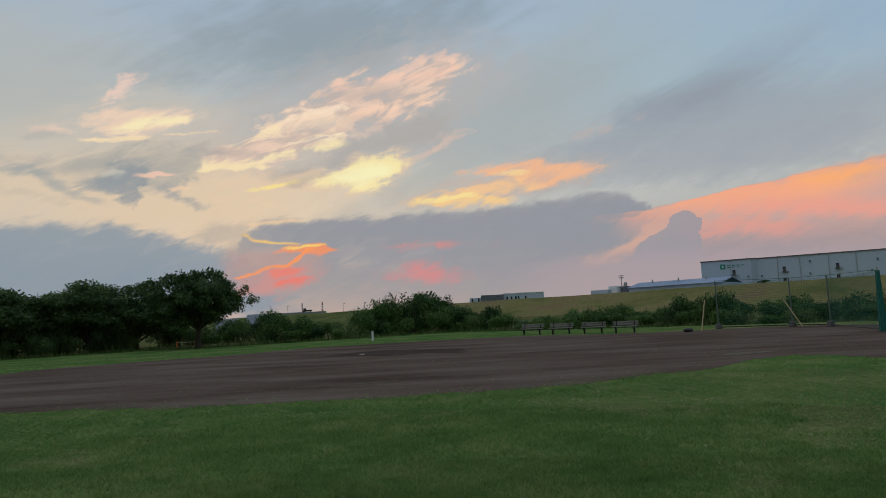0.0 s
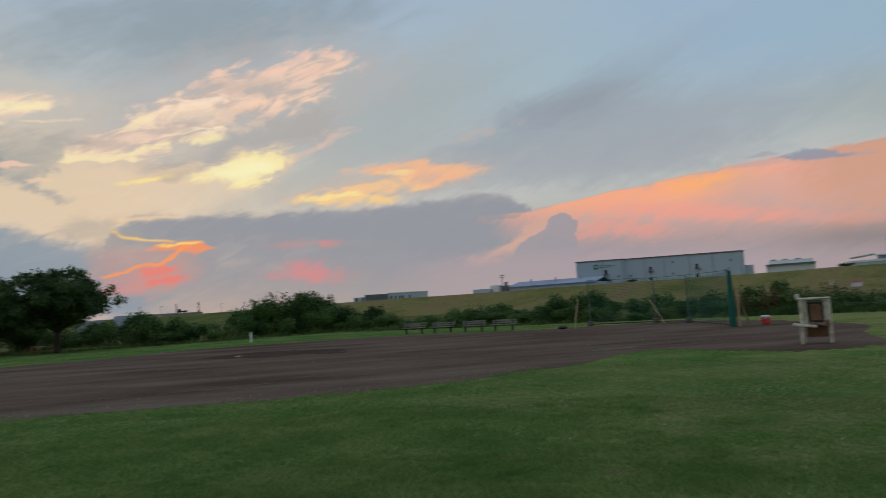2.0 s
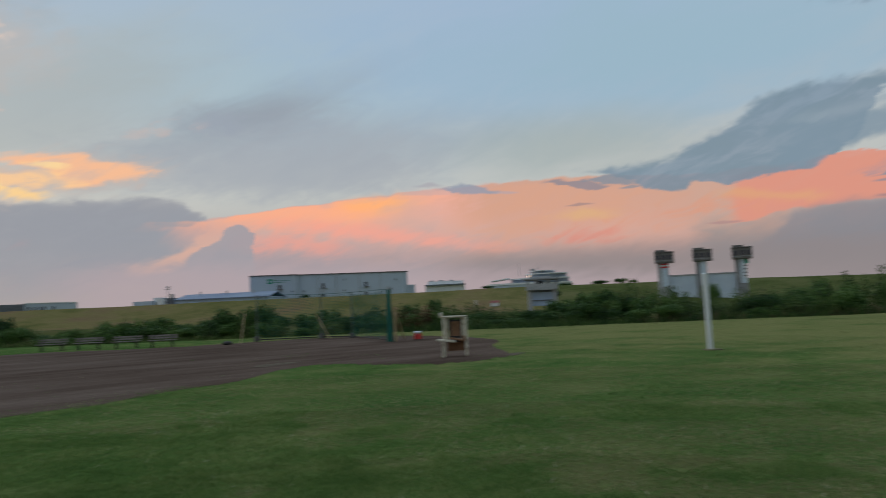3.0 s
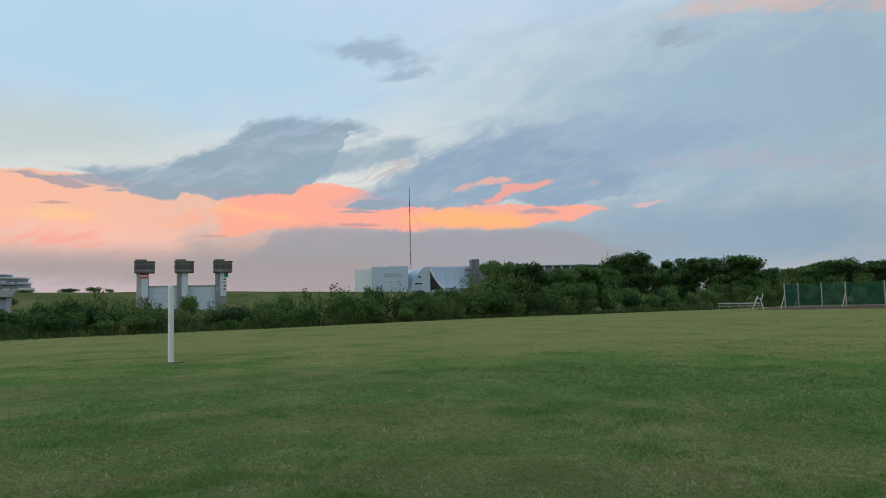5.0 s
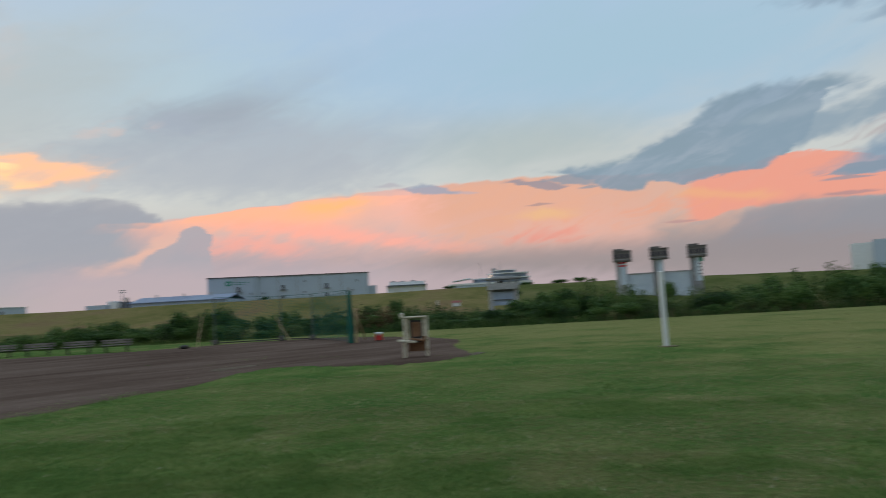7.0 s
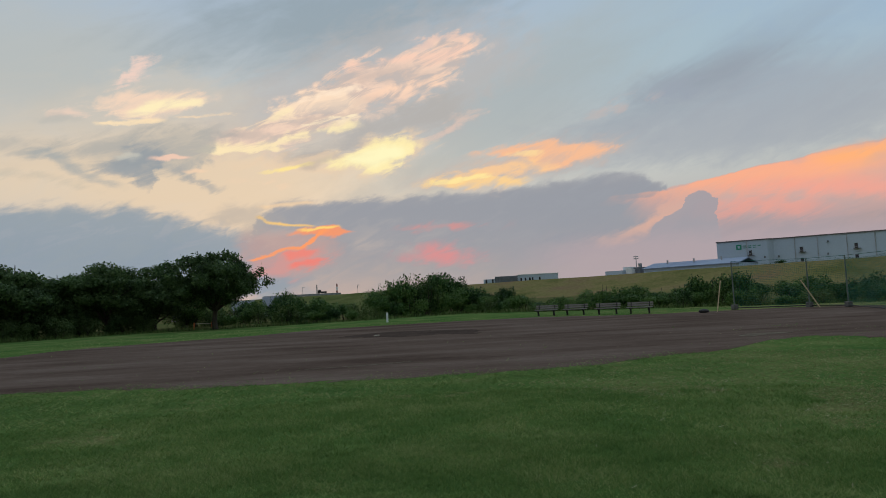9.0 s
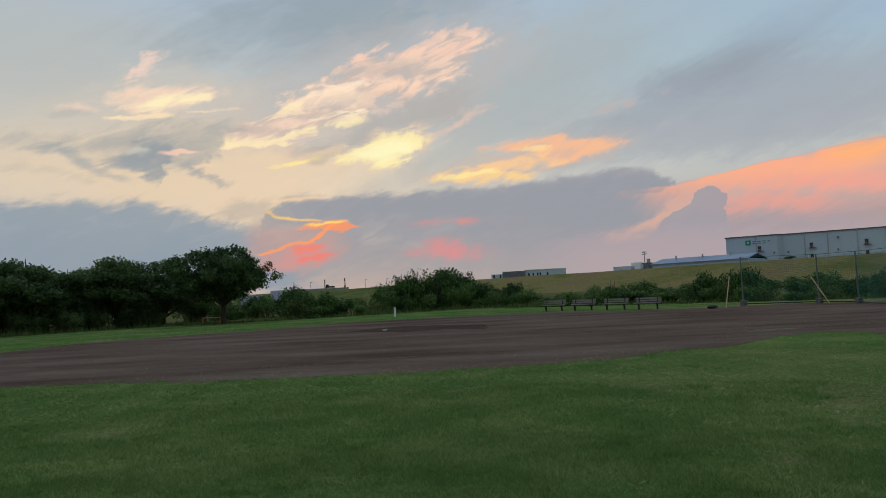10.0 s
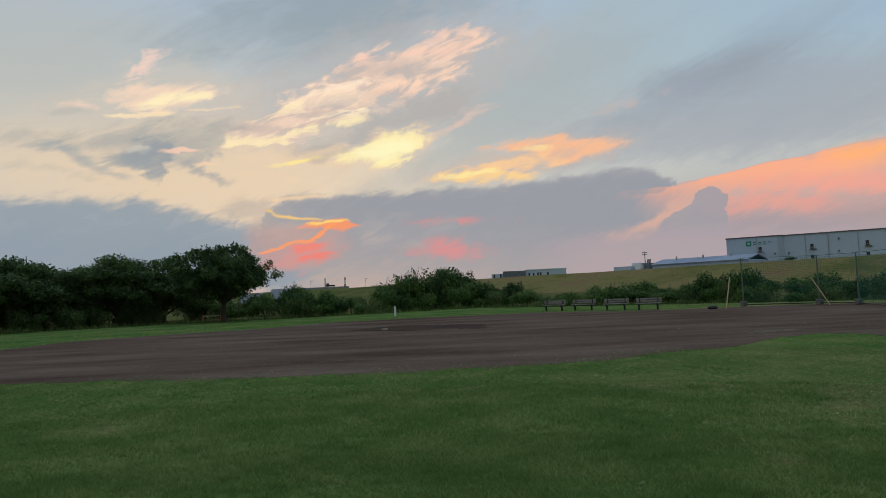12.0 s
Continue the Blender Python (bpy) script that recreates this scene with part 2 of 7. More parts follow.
# the burning edge of the bank
bank([(16.39, 6.15, 2.29), (15.06, 6.27, 2.15), (13.72, 5.96, 2.19), (12.35, 5.93, 2.6), (11.19, 5.9, 3.25)], (196, 160, 152), 1.98, 2.4, 2.63, 0.35, 0.67, 0.3)
bank([(16.2, 3.92, 2.46), (15.09, 4.21, 2.15), (13.96, 4.5, 2.29), (12.82, 4.56, 2.8), (11.45, 4.42, 3.26)], (220, 148, 142), 1.72, 1.95, 2.11, 0.47, 0.58, 0.62)
bank([(16.05, 7.29, 7.01), (15.52, 6.87, 6.64), (14.09, 6.59, 6.41), (12.01, 6.38, 6.27)], (255, 206, 118), 0.31, 0.31, 0.53, 0.09, 0.96, 0.09)
bank([(13.66, 5.87, 5.64), (12.75, 6.12, 5.66), (12.06, 6.24, 5.69), (10.92, 6.4, 5.43), (10.18, 6.42, 5.4), (9.44, 6.08, 5.66), (8.7, 5.87, 5.73)], (255, 152, 98), 0.38, 0.38, 1.05, 0.18, 0.82, 0.34)
bank([(12.66, 6.07, 5.89), (11.74, 6.19, 5.91), (10.45, 6.29, 6.06), (10.07, 6.28, 6.14)], (255, 214, 120), 0.31, 0.31, 0.79, 0.18, 0.96, 0.18)
bank([(16.67, 3.82, 3.61), (16.32, 3.97, 3.74), (15.06, 4.32, 4.09), (13.93, 4.68, 4.43), (12.88, 4.7, 4.47), (12.42, 4.96, 4.54), (12.05, 5.37, 4.81), (11.57, 5.77, 5.35), (11.1, 5.99, 5.66)], (255, 158, 102), 0.31, 0.38, 0.66, 0.18, 0.96, 0.18)
bank([(13.29, 3.46, 2.91), (12.38, 3.62, 2.88), (11.46, 3.68, 3.22), (10.91, 3.61, 3.47)], (250, 124, 108), 0.38, 1.04, 1.05, 0.24, 0.72, 0.24)
bank([(13.72, 4.35, 3.75), (12.58, 4.46, 3.72), (11.89, 4.43, 4.06)], (250, 128, 110), 0.38, 1.04, 1.05, 0.24, 0.67, 0.24)
bank([(15.62, 8.1, 7.83), (14.04, 8.21, 7.99), (12.22, 8.37, 8.14)], (250, 214, 170), 0.31, 0.38, 1.05, 0.12, 0.67, 0.12)
bank([(3.91, 5.83, 5.65), (2.49, 6.15, 5.54), (0.6, 6.07, 5.5), (-1.28, 5.88, 5.6), (-2.69, 5.76, 5.62)], (236, 142, 132), 1.33, 1.16, 3.16, 0.29, 0.77, 0.46)
bank([(4.48, 3.7, 3.13), (2.59, 4.32, 2.86), (1.64, 4.51, 2.73), (0.24, 3.98, 2.67), (-1.62, 3.19, 2.67)], (230, 142, 140), 2.77, 1.49, 3.42, 0.35, 0.77, 0.38)
# glow round the cloud head, and the head itself
bank([(-11.78, 3.98, 3.52), (-14.0, 4.61, 3.66), (-15.34, 5.19, 4.11), (-16.24, 5.93, 4.68), (-17.12, 6.79, 4.88), (-18.21, 7.26, 5.59), (-19.07, 7.49, 6.4)], (226, 178, 156), 1.72, 1.72, 2.63, 0.29, 0.82, 0.3)
# the bright band low in the north-west
bank([(-15.63, 7.07, 5.99), (-17.51, 7.73, 5.67), (-19.41, 7.97, 5.48), (-24.62, 8.7, 5.05), (-29.32, 9.21, 4.71), (-31.64, 9.48, 4.55), (-36.17, 9.78, 4.22), (-40.52, 9.93, 4.06), (-44.64, 10.06, 3.71), (-48.52, 9.85, 3.45), (-52.13, 9.14, 3.19), (-55.47, 8.2, 2.98)], (209, 168, 158), 0.24, 6.91, 2.63, 0.15, 0.91, 0.15)
bank([(-17.08, 7.47, 7.28), (-19.45, 7.97, 7.17), (-24.68, 8.65, 6.88), (-29.39, 9.16, 6.85), (-32.18, 9.35, 7.01), (-34.47, 9.28, 7.28)], (256, 176, 137), 0.24, 3.53, 6.58, 0.12, 0.86, 0.2)
bank([(-28.96, 8.97, 8.04), (-30.83, 9.23, 7.94), (-32.68, 9.31, 7.98), (-33.6, 9.09, 8.36)], (261, 182, 111), 1.72, 2.4, 3.16, 0.18, 0.82, 0.18)
bank([(-23.22, 7.53, 6.87), (-26.96, 7.19, 6.08), (-30.68, 7.02, 5.73), (-33.38, 6.35, 5.34), (-36.92, 5.74, 4.79), (-42.0, 4.97, 4.27)], (248, 164, 144), 1.98, 1.72, 5.26, 0.24, 0.72, 0.32)
bank([(-20.29, 6.37, 4.87), (-23.15, 6.59, 5.18), (-26.4, 5.83, 4.52)], (242, 160, 142), 2.51, 2.62, 3.95, 0.29, 0.67, 0.38)
bank([(-33.52, 9.05, 6.44), (-36.2, 8.93, 6.04), (-39.25, 8.49, 5.95)], (207, 172, 162), 1.98, 1.95, 5.26, 0.29, 0.67, 0.3)
bank([(-38.89, 9.82, 6.44), (-42.7, 9.81, 6.16), (-46.69, 9.54, 5.75), (-50.79, 8.95, 5.29)], (240, 174, 156), 1.19, 4.65, 7.9, 0.18, 0.72, 0.18)
bank([(-45.86, 7.62, 6.6), (-48.18, 7.83, 6.33), (-50.02, 7.1, 6.28)], (261, 170, 142), 1.98, 1.95, 3.95, 0.24, 0.72, 0.72)
# the cloud head
bank([(-15.72, 3.9, 0.86), (-16.08, 4.77, 0.84), (-16.74, 5.43, 0.81), (-17.59, 5.8, 0.77), (-18.23, 6.02, 0.73), (-18.41, 6.7, 0.73), (-18.92, 7.01, 0.7), (-19.58, 7.16, 0.67), (-20.22, 6.97, 0.63), (-20.59, 6.59, 1.05), (-20.71, 5.8, 1.91), (-20.8, 4.06, 2.76)], (160, 157, 164), 0.24, 5.78, 0.39, 0.24, 0.91, 0.24)
bank([(-40.83, 9.96, 5.06), (-42.8, 10.11, 5.11), (-46.27, 10.15, 5.04), (-50.0, 9.98, 4.99), (-53.97, 9.58, 5.01), (-58.17, 9.47, 5.0), (-61.68, 9.52, 5.06), (-65.3, 9.53, 6.07), (-68.08, 9.51, 6.26)], (207, 162, 142), 0.38, 8.04, 5.26, 0.18, 0.91, 0.18)
bank([(-41.47, 9.74, 6.05), (-44.15, 10.01, 6.33), (-46.63, 10.05, 6.53), (-50.0, 9.73, 6.69)], (217, 163, 137), 0.93, 5.78, 7.9, 0.24, 0.67, 0.56)
bank([(-59.91, 9.14, 5.44), (-63.48, 9.3, 6.14), (-67.15, 9.89, 6.28), (-69.48, 9.59, 6.24), (-71.81, 8.9, 5.95), (-75.58, 7.86, 5.85), (-77.47, 7.89, 5.97), (-81.24, 8.02, 5.83), (-84.96, 7.65, 5.99), (-86.35, 7.67, 6.24), (-87.71, 7.63, 6.3), (-89.07, 7.46, 6.68), (-89.97, 7.36, 7.08)], (220, 149, 130), 0.18, 0.38, 1.58, 0.24, 0.96, 0.24)
bank([(-46.28, 7.25, 6.76), (-47.74, 7.63, 6.64), (-49.43, 7.18, 6.59)], (220, 176, 130), 1.46, 1.27, 2.63, 0.18, 0.82, 0.18)
bank([(-45.58, 5.68, 4.71), (-47.38, 6.05, 4.48), (-50.39, 6.02, 4.91)], (220, 141, 127), 1.98, 1.95, 3.95, 0.35, 0.72, 0.78)
bank([(-52.35, 6.9, 5.44), (-55.62, 7.57, 5.89), (-59.47, 7.87, 6.34), (-63.47, 7.24, 6.42)], (220, 153, 127), 1.98, 2.4, 5.26, 0.29, 0.58, 0.78)
bank([(-59.48, 8.05, 7.51), (-61.68, 7.61, 7.06), (-64.37, 7.24, 6.68)], (220, 167, 123), 1.06, 1.04, 2.63, 0.18, 0.67, 0.18)
bank([(-75.1, 7.13, 6.38), (-77.95, 7.88, 6.0), (-80.3, 7.5, 5.96), (-83.09, 7.0, 5.89)], (220, 162, 104), 1.46, 1.04, 3.16, 0.18, 0.82, 0.18)
bank([(-84.05, 7.33, 6.96), (-85.21, 7.45, 6.99), (-86.35, 7.21, 6.84)], (146, 137, 148), 0.31, 0.38, 1.05, 0.12, 0.77, 0.12)
bank([(-69.21, 6.57, 6.38), (-70.38, 6.64, 6.31), (-71.79, 6.47, 6.33)], (151, 129, 135), 0.24, 0.24, 1.05, 0.12, 0.67, 0.12)
# grey haze under the band
bank([(-58.13, 3.03, 2.76), (-60.3, 3.53, 2.72), (-62.07, 4.32, 2.68), (-62.75, 5.23, 2.66), (-63.42, 5.86, 2.65), (-64.56, 6.22, 2.62), (-67.08, 6.42, 2.56), (-69.86, 6.28, 2.49), (-71.73, 6.0, 2.44), (-74.54, 5.69, 2.35), (-76.43, 5.91, 2.29), (-79.25, 5.86, 2.2), (-81.12, 5.69, 2.14), (-84.84, 5.85, 2.0), (-87.56, 5.48, 1.9), (-91.08, 3.92, 1.75), (-95.31, 2.1, 1.57)], (137, 136, 143), 1.19, 3.53, 5.92, 0.18, 0.72, 0.18)
bank([(-39.98, 4.09, -0.48), (-46.32, 4.22, -0.76), (-53.95, 4.31, -1.09), (-61.6, 4.24, -1.4), (-71.65, 3.75, -1.3)], (143, 134, 135), 3.3, 1.27, 7.9, 0.18, 0.82, 0.18)
bank([(-10.79, 4.1, -0.95), (-17.25, 4.17, -1.33), (-26.63, 3.65, -0.91), (-40.0, 2.91, -1.6), (-54.92, 1.81, -2.26)], (180, 163, 167), 3.04, 1.27, 7.9, 0.18, 0.72, 0.18)
# slate clouds over the band
bank([(-74.75, 11.24, 9.85), (-76.66, 12.8, 8.86), (-80.47, 14.01, 8.48), (-84.24, 14.69, 8.3), (-87.93, 14.85, 8.09), (-91.52, 14.51, 8.53), (-95.01, 13.92, 9.58)], (129, 149, 170), 4.09, 4.65, 7.9, 0.59, 0.82, 0.3)
bank([(-49.22, 10.49, 10.32), (-50.77, 10.57, 9.68), (-52.35, 10.6, 9.06), (-53.57, 10.73, 8.44), (-54.8, 11.04, 8.34), (-55.85, 11.47, 8.41), (-56.48, 11.8, 8.86), (-57.77, 12.33, 8.75), (-59.07, 12.73, 8.45), (-60.61, 13.7, 8.47), (-61.29, 14.3, 8.79), (-62.64, 14.82, 8.89), (-64.92, 15.23, 8.98), (-66.31, 15.11, 9.71), (-67.72, 14.94, 10.71), (-68.67, 14.95, 11.99), (-69.64, 14.85, 13.99)], (120, 141, 156), 1.33, 0.38, 3.42, 0.29, 0.91, 0.3, (127, 146, 163))
bank([(-63.99, 12.61, 9.25), (-66.75, 12.36, 10.07), (-69.57, 12.63, 10.7), (-71.94, 13.06, 11.22), (-74.34, 13.65, 11.9)], (127, 147, 162), 1.72, 1.04, 3.16, 0.29, 0.86, 0.3)
bank([(-64.93, 12.9, 12.26), (-66.78, 13.27, 12.18), (-69.13, 13.72, 12.45), (-71.51, 14.29, 13.15)], (144, 160, 172), 1.46, 1.04, 2.63, 0.29, 0.77, 0.78)
bank([(-68.83, 8.16, 8.02), (-69.95, 8.75, 7.81), (-71.38, 9.65, 7.74), (-72.8, 10.36, 7.71), (-74.23, 10.93, 7.67), (-76.15, 12.03, 7.66), (-78.06, 12.7, 7.83), (-80.44, 13.32, 7.69), (-81.63, 13.49, 8.1), (-83.28, 13.71, 8.12), (-85.36, 13.71, 7.5), (-86.96, 13.14, 7.46), (-88.76, 12.33, 7.71), (-91.43, 11.43, 8.08)], (122, 144, 163), 2.77, 0.31, 3.42, 0.29, 0.91, 0.3, (129, 149, 167))
bank([(-67.73, 9.15, 8.78), (-69.99, 10.04, 9.49), (-71.9, 11.03, 10.01), (-73.82, 11.73, 10.9), (-75.26, 11.92, 11.51)], (168, 156, 156), 1.46, 1.27, 2.11, 0.29, 0.72, 0.94)
bank([(-69.01, 7.92, 7.83), (-70.18, 8.46, 7.62), (-71.83, 8.52, 7.78), (-73.25, 8.4, 7.93)], (125, 141, 156), 0.24, 0.24, 1.05, 0.12, 0.86, 0.12)
bank([(-69.0, 7.6, 7.46), (-70.41, 7.67, 7.39), (-71.63, 7.5, 7.41)], (137, 137, 148), 0.18, 0.18, 0.79, 0.06, 0.77, 0.06)
bank([(-45.25, 10.0, 9.84), (-46.62, 9.93, 9.39), (-48.09, 9.84, 8.93), (-49.23, 9.4, 8.9), (-49.99, 9.14, 9.05)], (142, 137, 146), 0.31, 0.24, 1.05, 0.18, 0.86, 0.18)
bank([(-48.66, 9.83, 9.58), (-49.61, 10.0, 9.29), (-50.58, 9.97, 9.12), (-51.56, 9.71, 9.07)], (129, 142, 155), 0.31, 0.31, 1.05, 0.24, 0.86, 0.24)
bank([(-51.24, 8.97, 8.8), (-51.8, 9.08, 8.78), (-52.27, 9.01, 8.88)], (137, 142, 151), 0.18, 0.18, 0.66, 0.06, 0.77, 0.06)
bank([(-46.81, 7.81, 7.72), (-47.55, 7.96, 7.71), (-48.29, 7.9, 7.78)], (163, 137, 135), 0.18, 0.18, 0.79, 0.06, 0.77, 0.06)
bank([(-57.51, 5.63, 5.54), (-58.37, 5.71, 5.45), (-59.45, 5.62, 5.49)], (168, 135, 135), 0.24, 0.24, 0.79, 0.06, 0.67, 0.06)
bank([(-78.4, 9.26, 8.98), (-78.97, 9.61, 8.96), (-79.55, 9.68, 9.31)], (191, 151, 148), 0.31, 0.31, 0.66, 0.12, 0.77, 0.12)
bank([(-80.22, 9.84, 9.47), (-81.36, 10.2, 9.51), (-82.77, 10.04, 9.67)], (203, 153, 144), 0.31, 0.38, 0.79, 0.18, 0.86, 0.18)
bank([(-81.2, 8.3, 7.98), (-82.01, 8.82, 8.17), (-82.5, 9.54, 8.48), (-83.44, 9.63, 8.75), (-84.6, 9.38, 8.92), (-86.18, 9.66, 9.29)], (207, 144, 134), 0.31, 0.38, 0.79, 0.18, 0.91, 0.18)
bank([(-89.35, 9.31, 9.04), (-89.72, 9.64, 8.92), (-90.07, 9.44, 9.08)], (156, 151, 163), 0.31, 0.31, 0.66, 0.12, 0.58, 0.12)
bank([(-93.13, 7.32, 7.05), (-93.91, 7.48, 7.09), (-94.86, 7.63, 7.41)], (191, 162, 162), 0.24, 0.31, 0.79, 0.12, 0.86, 0.12)
bank([(-91.92, 11.08, 10.46), (-94.94, 10.98, 10.19), (-98.68, 11.14, 9.91), (-102.97, 11.24, 9.18), (-108.9, 10.0, 8.64)], (151, 156, 170), 1.98, 1.27, 5.26, 0.47, 0.72, 0.78)
bank([(-92.44, 12.9, 11.49), (-96.32, 13.56, 11.54), (-100.41, 13.46, 11.8)], (129, 149, 172), 2.25, 1.72, 5.26, 0.47, 0.58, 0.3)
bank([(-66.49, 20.76, 20.42), (-68.84, 21.06, 20.03), (-71.71, 21.58, 19.51), (-73.86, 21.04, 19.26), (-75.53, 20.31, 19.53)], (129, 149, 167), 2.25, 1.49, 2.63, 0.41, 0.77, 0.3)
bank([(-72.12, 18.37, 18.01), (-73.8, 19.0, 17.9), (-76.21, 19.03, 18.45)], (130, 150, 168), 1.46, 1.04, 1.84, 0.29, 0.77, 0.3)
bank([(-94.62, 20.33, 19.67), (-96.12, 20.67, 19.21), (-98.01, 20.21, 19.25)], (132, 148, 163), 1.98, 1.27, 2.63, 0.47, 0.77, 0.62)
bank([(-98.17, 22.97, 21.48), (-103.71, 22.25, 20.52), (-110.71, 20.55, 18.99)], (184, 163, 160), 2.77, 1.27, 5.26, 0.35, 0.72, 0.78)
bank([(-36.64, 9.85, 9.58), (-37.93, 10.2, 9.36), (-39.22, 9.88, 9.22), (-40.53, 9.43, 9.16)], (146, 154, 170), 0.38, 0.31, 1.32, 0.18, 0.86, 0.18)
bank([(-34.42, 10.16, 9.93), (-35.15, 10.36, 9.86), (-35.95, 10.1, 9.92)], (168, 164, 172), 0.38, 0.38, 1.05, 0.12, 0.67, 0.12)
bank([(-40.95, 9.29, 9.11), (-41.62, 9.3, 9.04), (-42.29, 9.18, 9.05)], (182, 164, 168), 0.18, 0.24, 0.66, 0.06, 0.67, 0.06)
# grey veils high in the west
bank([(-9.05, 13.56, 9.5), (-13.15, 14.04, 9.62), (-17.52, 14.81, 9.42), (-21.66, 15.05, 8.98), (-26.31, 14.68, 9.24), (-31.54, 14.06, 9.67)], (164, 170, 178), 8.04, 3.53, 7.9, 0.59, 0.67, 0.3)
bank([(-15.07, 14.63, 14.02), (-17.7, 15.66, 14.13), (-20.24, 15.92, 14.47), (-21.89, 15.67, 15.05)], (154, 163, 176), 2.77, 1.95, 5.26, 0.59, 0.67, 0.78)
bank([(-11.48, 14.23, 13.7), (-13.3, 14.83, 13.96), (-15.54, 15.17, 14.4)], (202, 184, 176), 1.72, 1.27, 2.63, 0.35, 0.58, 0.94)
# the great glowing plume
bank([(17.87, 17.02, 12.66), (13.8, 19.28, 12.25), (8.19, 21.47, 11.74), (3.39, 22.65, 12.06), (-1.94, 22.82, 14.55), (-4.36, 21.82, 17.08)], (186, 180, 177), 6.72, 5.78, 6.58, 0.71, 0.58, 0.3)
bank([(20.45, 12.78, 12.26), (19.23, 13.77, 12.11), (17.92, 14.24, 12.13), (15.68, 15.17, 12.16), (13.85, 16.25, 12.52), (11.98, 17.28, 13.06), (10.09, 18.29, 13.68), (7.7, 19.46, 14.68), (5.29, 20.11, 15.53), (2.88, 20.34, 16.22), (0.44, 21.19, 17.01), (-1.28, 21.44, 18.51), (-2.5, 20.85, 19.82)], (244, 212, 190), 1.98, 2.85, 1.84, 0.59, 0.91, 0.62, (206, 184, 172))
bank([(8.29, 19.24, 18.2), (6.66, 19.7, 18.88), (5.21, 20.07, 19.11), (2.34, 19.9, 19.03), (-0.56, 20.54, 19.16), (-1.44, 20.66, 19.72)], (250, 208, 186), 1.46, 1.27, 2.11, 0.35, 0.86, 0.78)
bank([(15.37, 15.09, 14.73), (13.81, 16.16, 14.66), (11.95, 17.06, 15.21), (9.14, 17.5, 15.37), (7.98, 16.61, 15.45)], (255, 226, 196), 1.72, 1.95, 2.63, 0.35, 0.86, 0.54)
bank([(16.56, 14.54, 13.92), (14.73, 15.54, 14.74), (13.35, 15.99, 15.11)], (255, 236, 190), 1.46, 1.27, 1.84, 0.29, 0.77, 0.78)
bank([(6.77, 17.03, 16.23), (5.32, 17.53, 16.65), (3.39, 17.92, 17.04), (1.47, 18.2, 17.32), (-0.08, 18.39, 17.78)], (255, 216, 188), 1.06, 1.04, 1.32, 0.29, 0.86, 0.78)
bank([(5.11, 16.64, 16.29), (3.67, 16.96, 16.33), (1.75, 17.15, 16.53)], (250, 212, 186), 0.93, 0.93, 1.32, 0.24, 0.77, 0.72)
bank([(14.56, 13.5, 13.06), (12.96, 14.0, 13.24), (11.1, 14.27, 13.59), (8.51, 14.92, 13.93)], (255, 238, 186), 1.19, 1.16, 1.58, 0.29, 0.86, 0.78)
bank([(20.28, 12.87, 12.26), (19.24, 13.16, 12.2), (17.05, 12.94, 12.23), (14.89, 13.23, 12.43)], (255, 234, 186), 1.19, 0.38, 1.32, 0.29, 0.86, 0.7)
bank([(19.0, 13.69, 13.26), (17.91, 14.07, 13.1), (16.8, 13.92, 13.3), (15.68, 13.93, 13.49)], (184, 174, 168), 1.19, 1.04, 1.32, 0.35, 0.82, 0.78)
bank([(7.41, 18.54, 18.01), (5.75, 18.86, 17.72), (3.83, 18.81, 17.85), (1.92, 18.48, 18.04)], (202, 184, 174), 1.46, 1.27, 2.11, 0.35, 0.72, 0.78)
bank([(8.21, 16.34, 15.72), (6.3, 16.76, 15.96), (4.41, 16.35, 15.73)], (212, 188, 174), 1.46, 1.27, 2.11, 0.35, 0.58, 0.78)
bank([(14.38, 12.16, 11.53), (12.55, 12.7, 11.16), (10.21, 13.32, 12.05), (7.84, 14.37, 12.55), (5.44, 15.31, 13.41), (3.03, 16.04, 13.78), (0.14, 16.81, 14.38)], (180, 176, 172), 2.25, 1.95, 2.63, 0.47, 0.82, 0.3)
bank([(13.02, 12.16, 11.35), (12.09, 12.43, 11.43), (10.69, 12.69, 11.96), (8.81, 13.12, 12.57)], (164, 162, 162), 1.19, 1.04, 1.84, 0.29, 0.58, 0.78)
bank([(13.83, 15.11, 14.66), (11.99, 15.3, 14.67), (9.66, 15.38, 14.84), (7.76, 15.8, 15.27)], (196, 180, 170), 1.19, 1.04, 2.63, 0.47, 0.72, 0.78)
bank([(10.02, 18.12, 17.51), (8.12, 18.81, 17.93), (7.19, 18.45, 17.57)], (214, 190, 176), 1.19, 1.04, 1.84, 0.41, 0.58, 0.78)
bank([(12.01, 14.72, 14.31), (10.14, 15.11, 14.58), (8.25, 15.36, 14.91)], (255, 236, 200), 0.38, 0.82, 1.58, 0.29, 0.86, 0.78)
bank([(11.94, 16.71, 16.18), (10.05, 17.33, 16.71), (8.16, 17.58, 16.97)], (255, 232, 206), 0.93, 1.04, 1.84, 0.35, 0.86, 0.78)
bank([(2.29, 20.93, 20.24), (0.35, 21.36, 20.59), (-1.58, 21.42, 20.74)], (236, 202, 186), 1.19, 1.04, 2.11, 0.35, 0.77, 0.78)
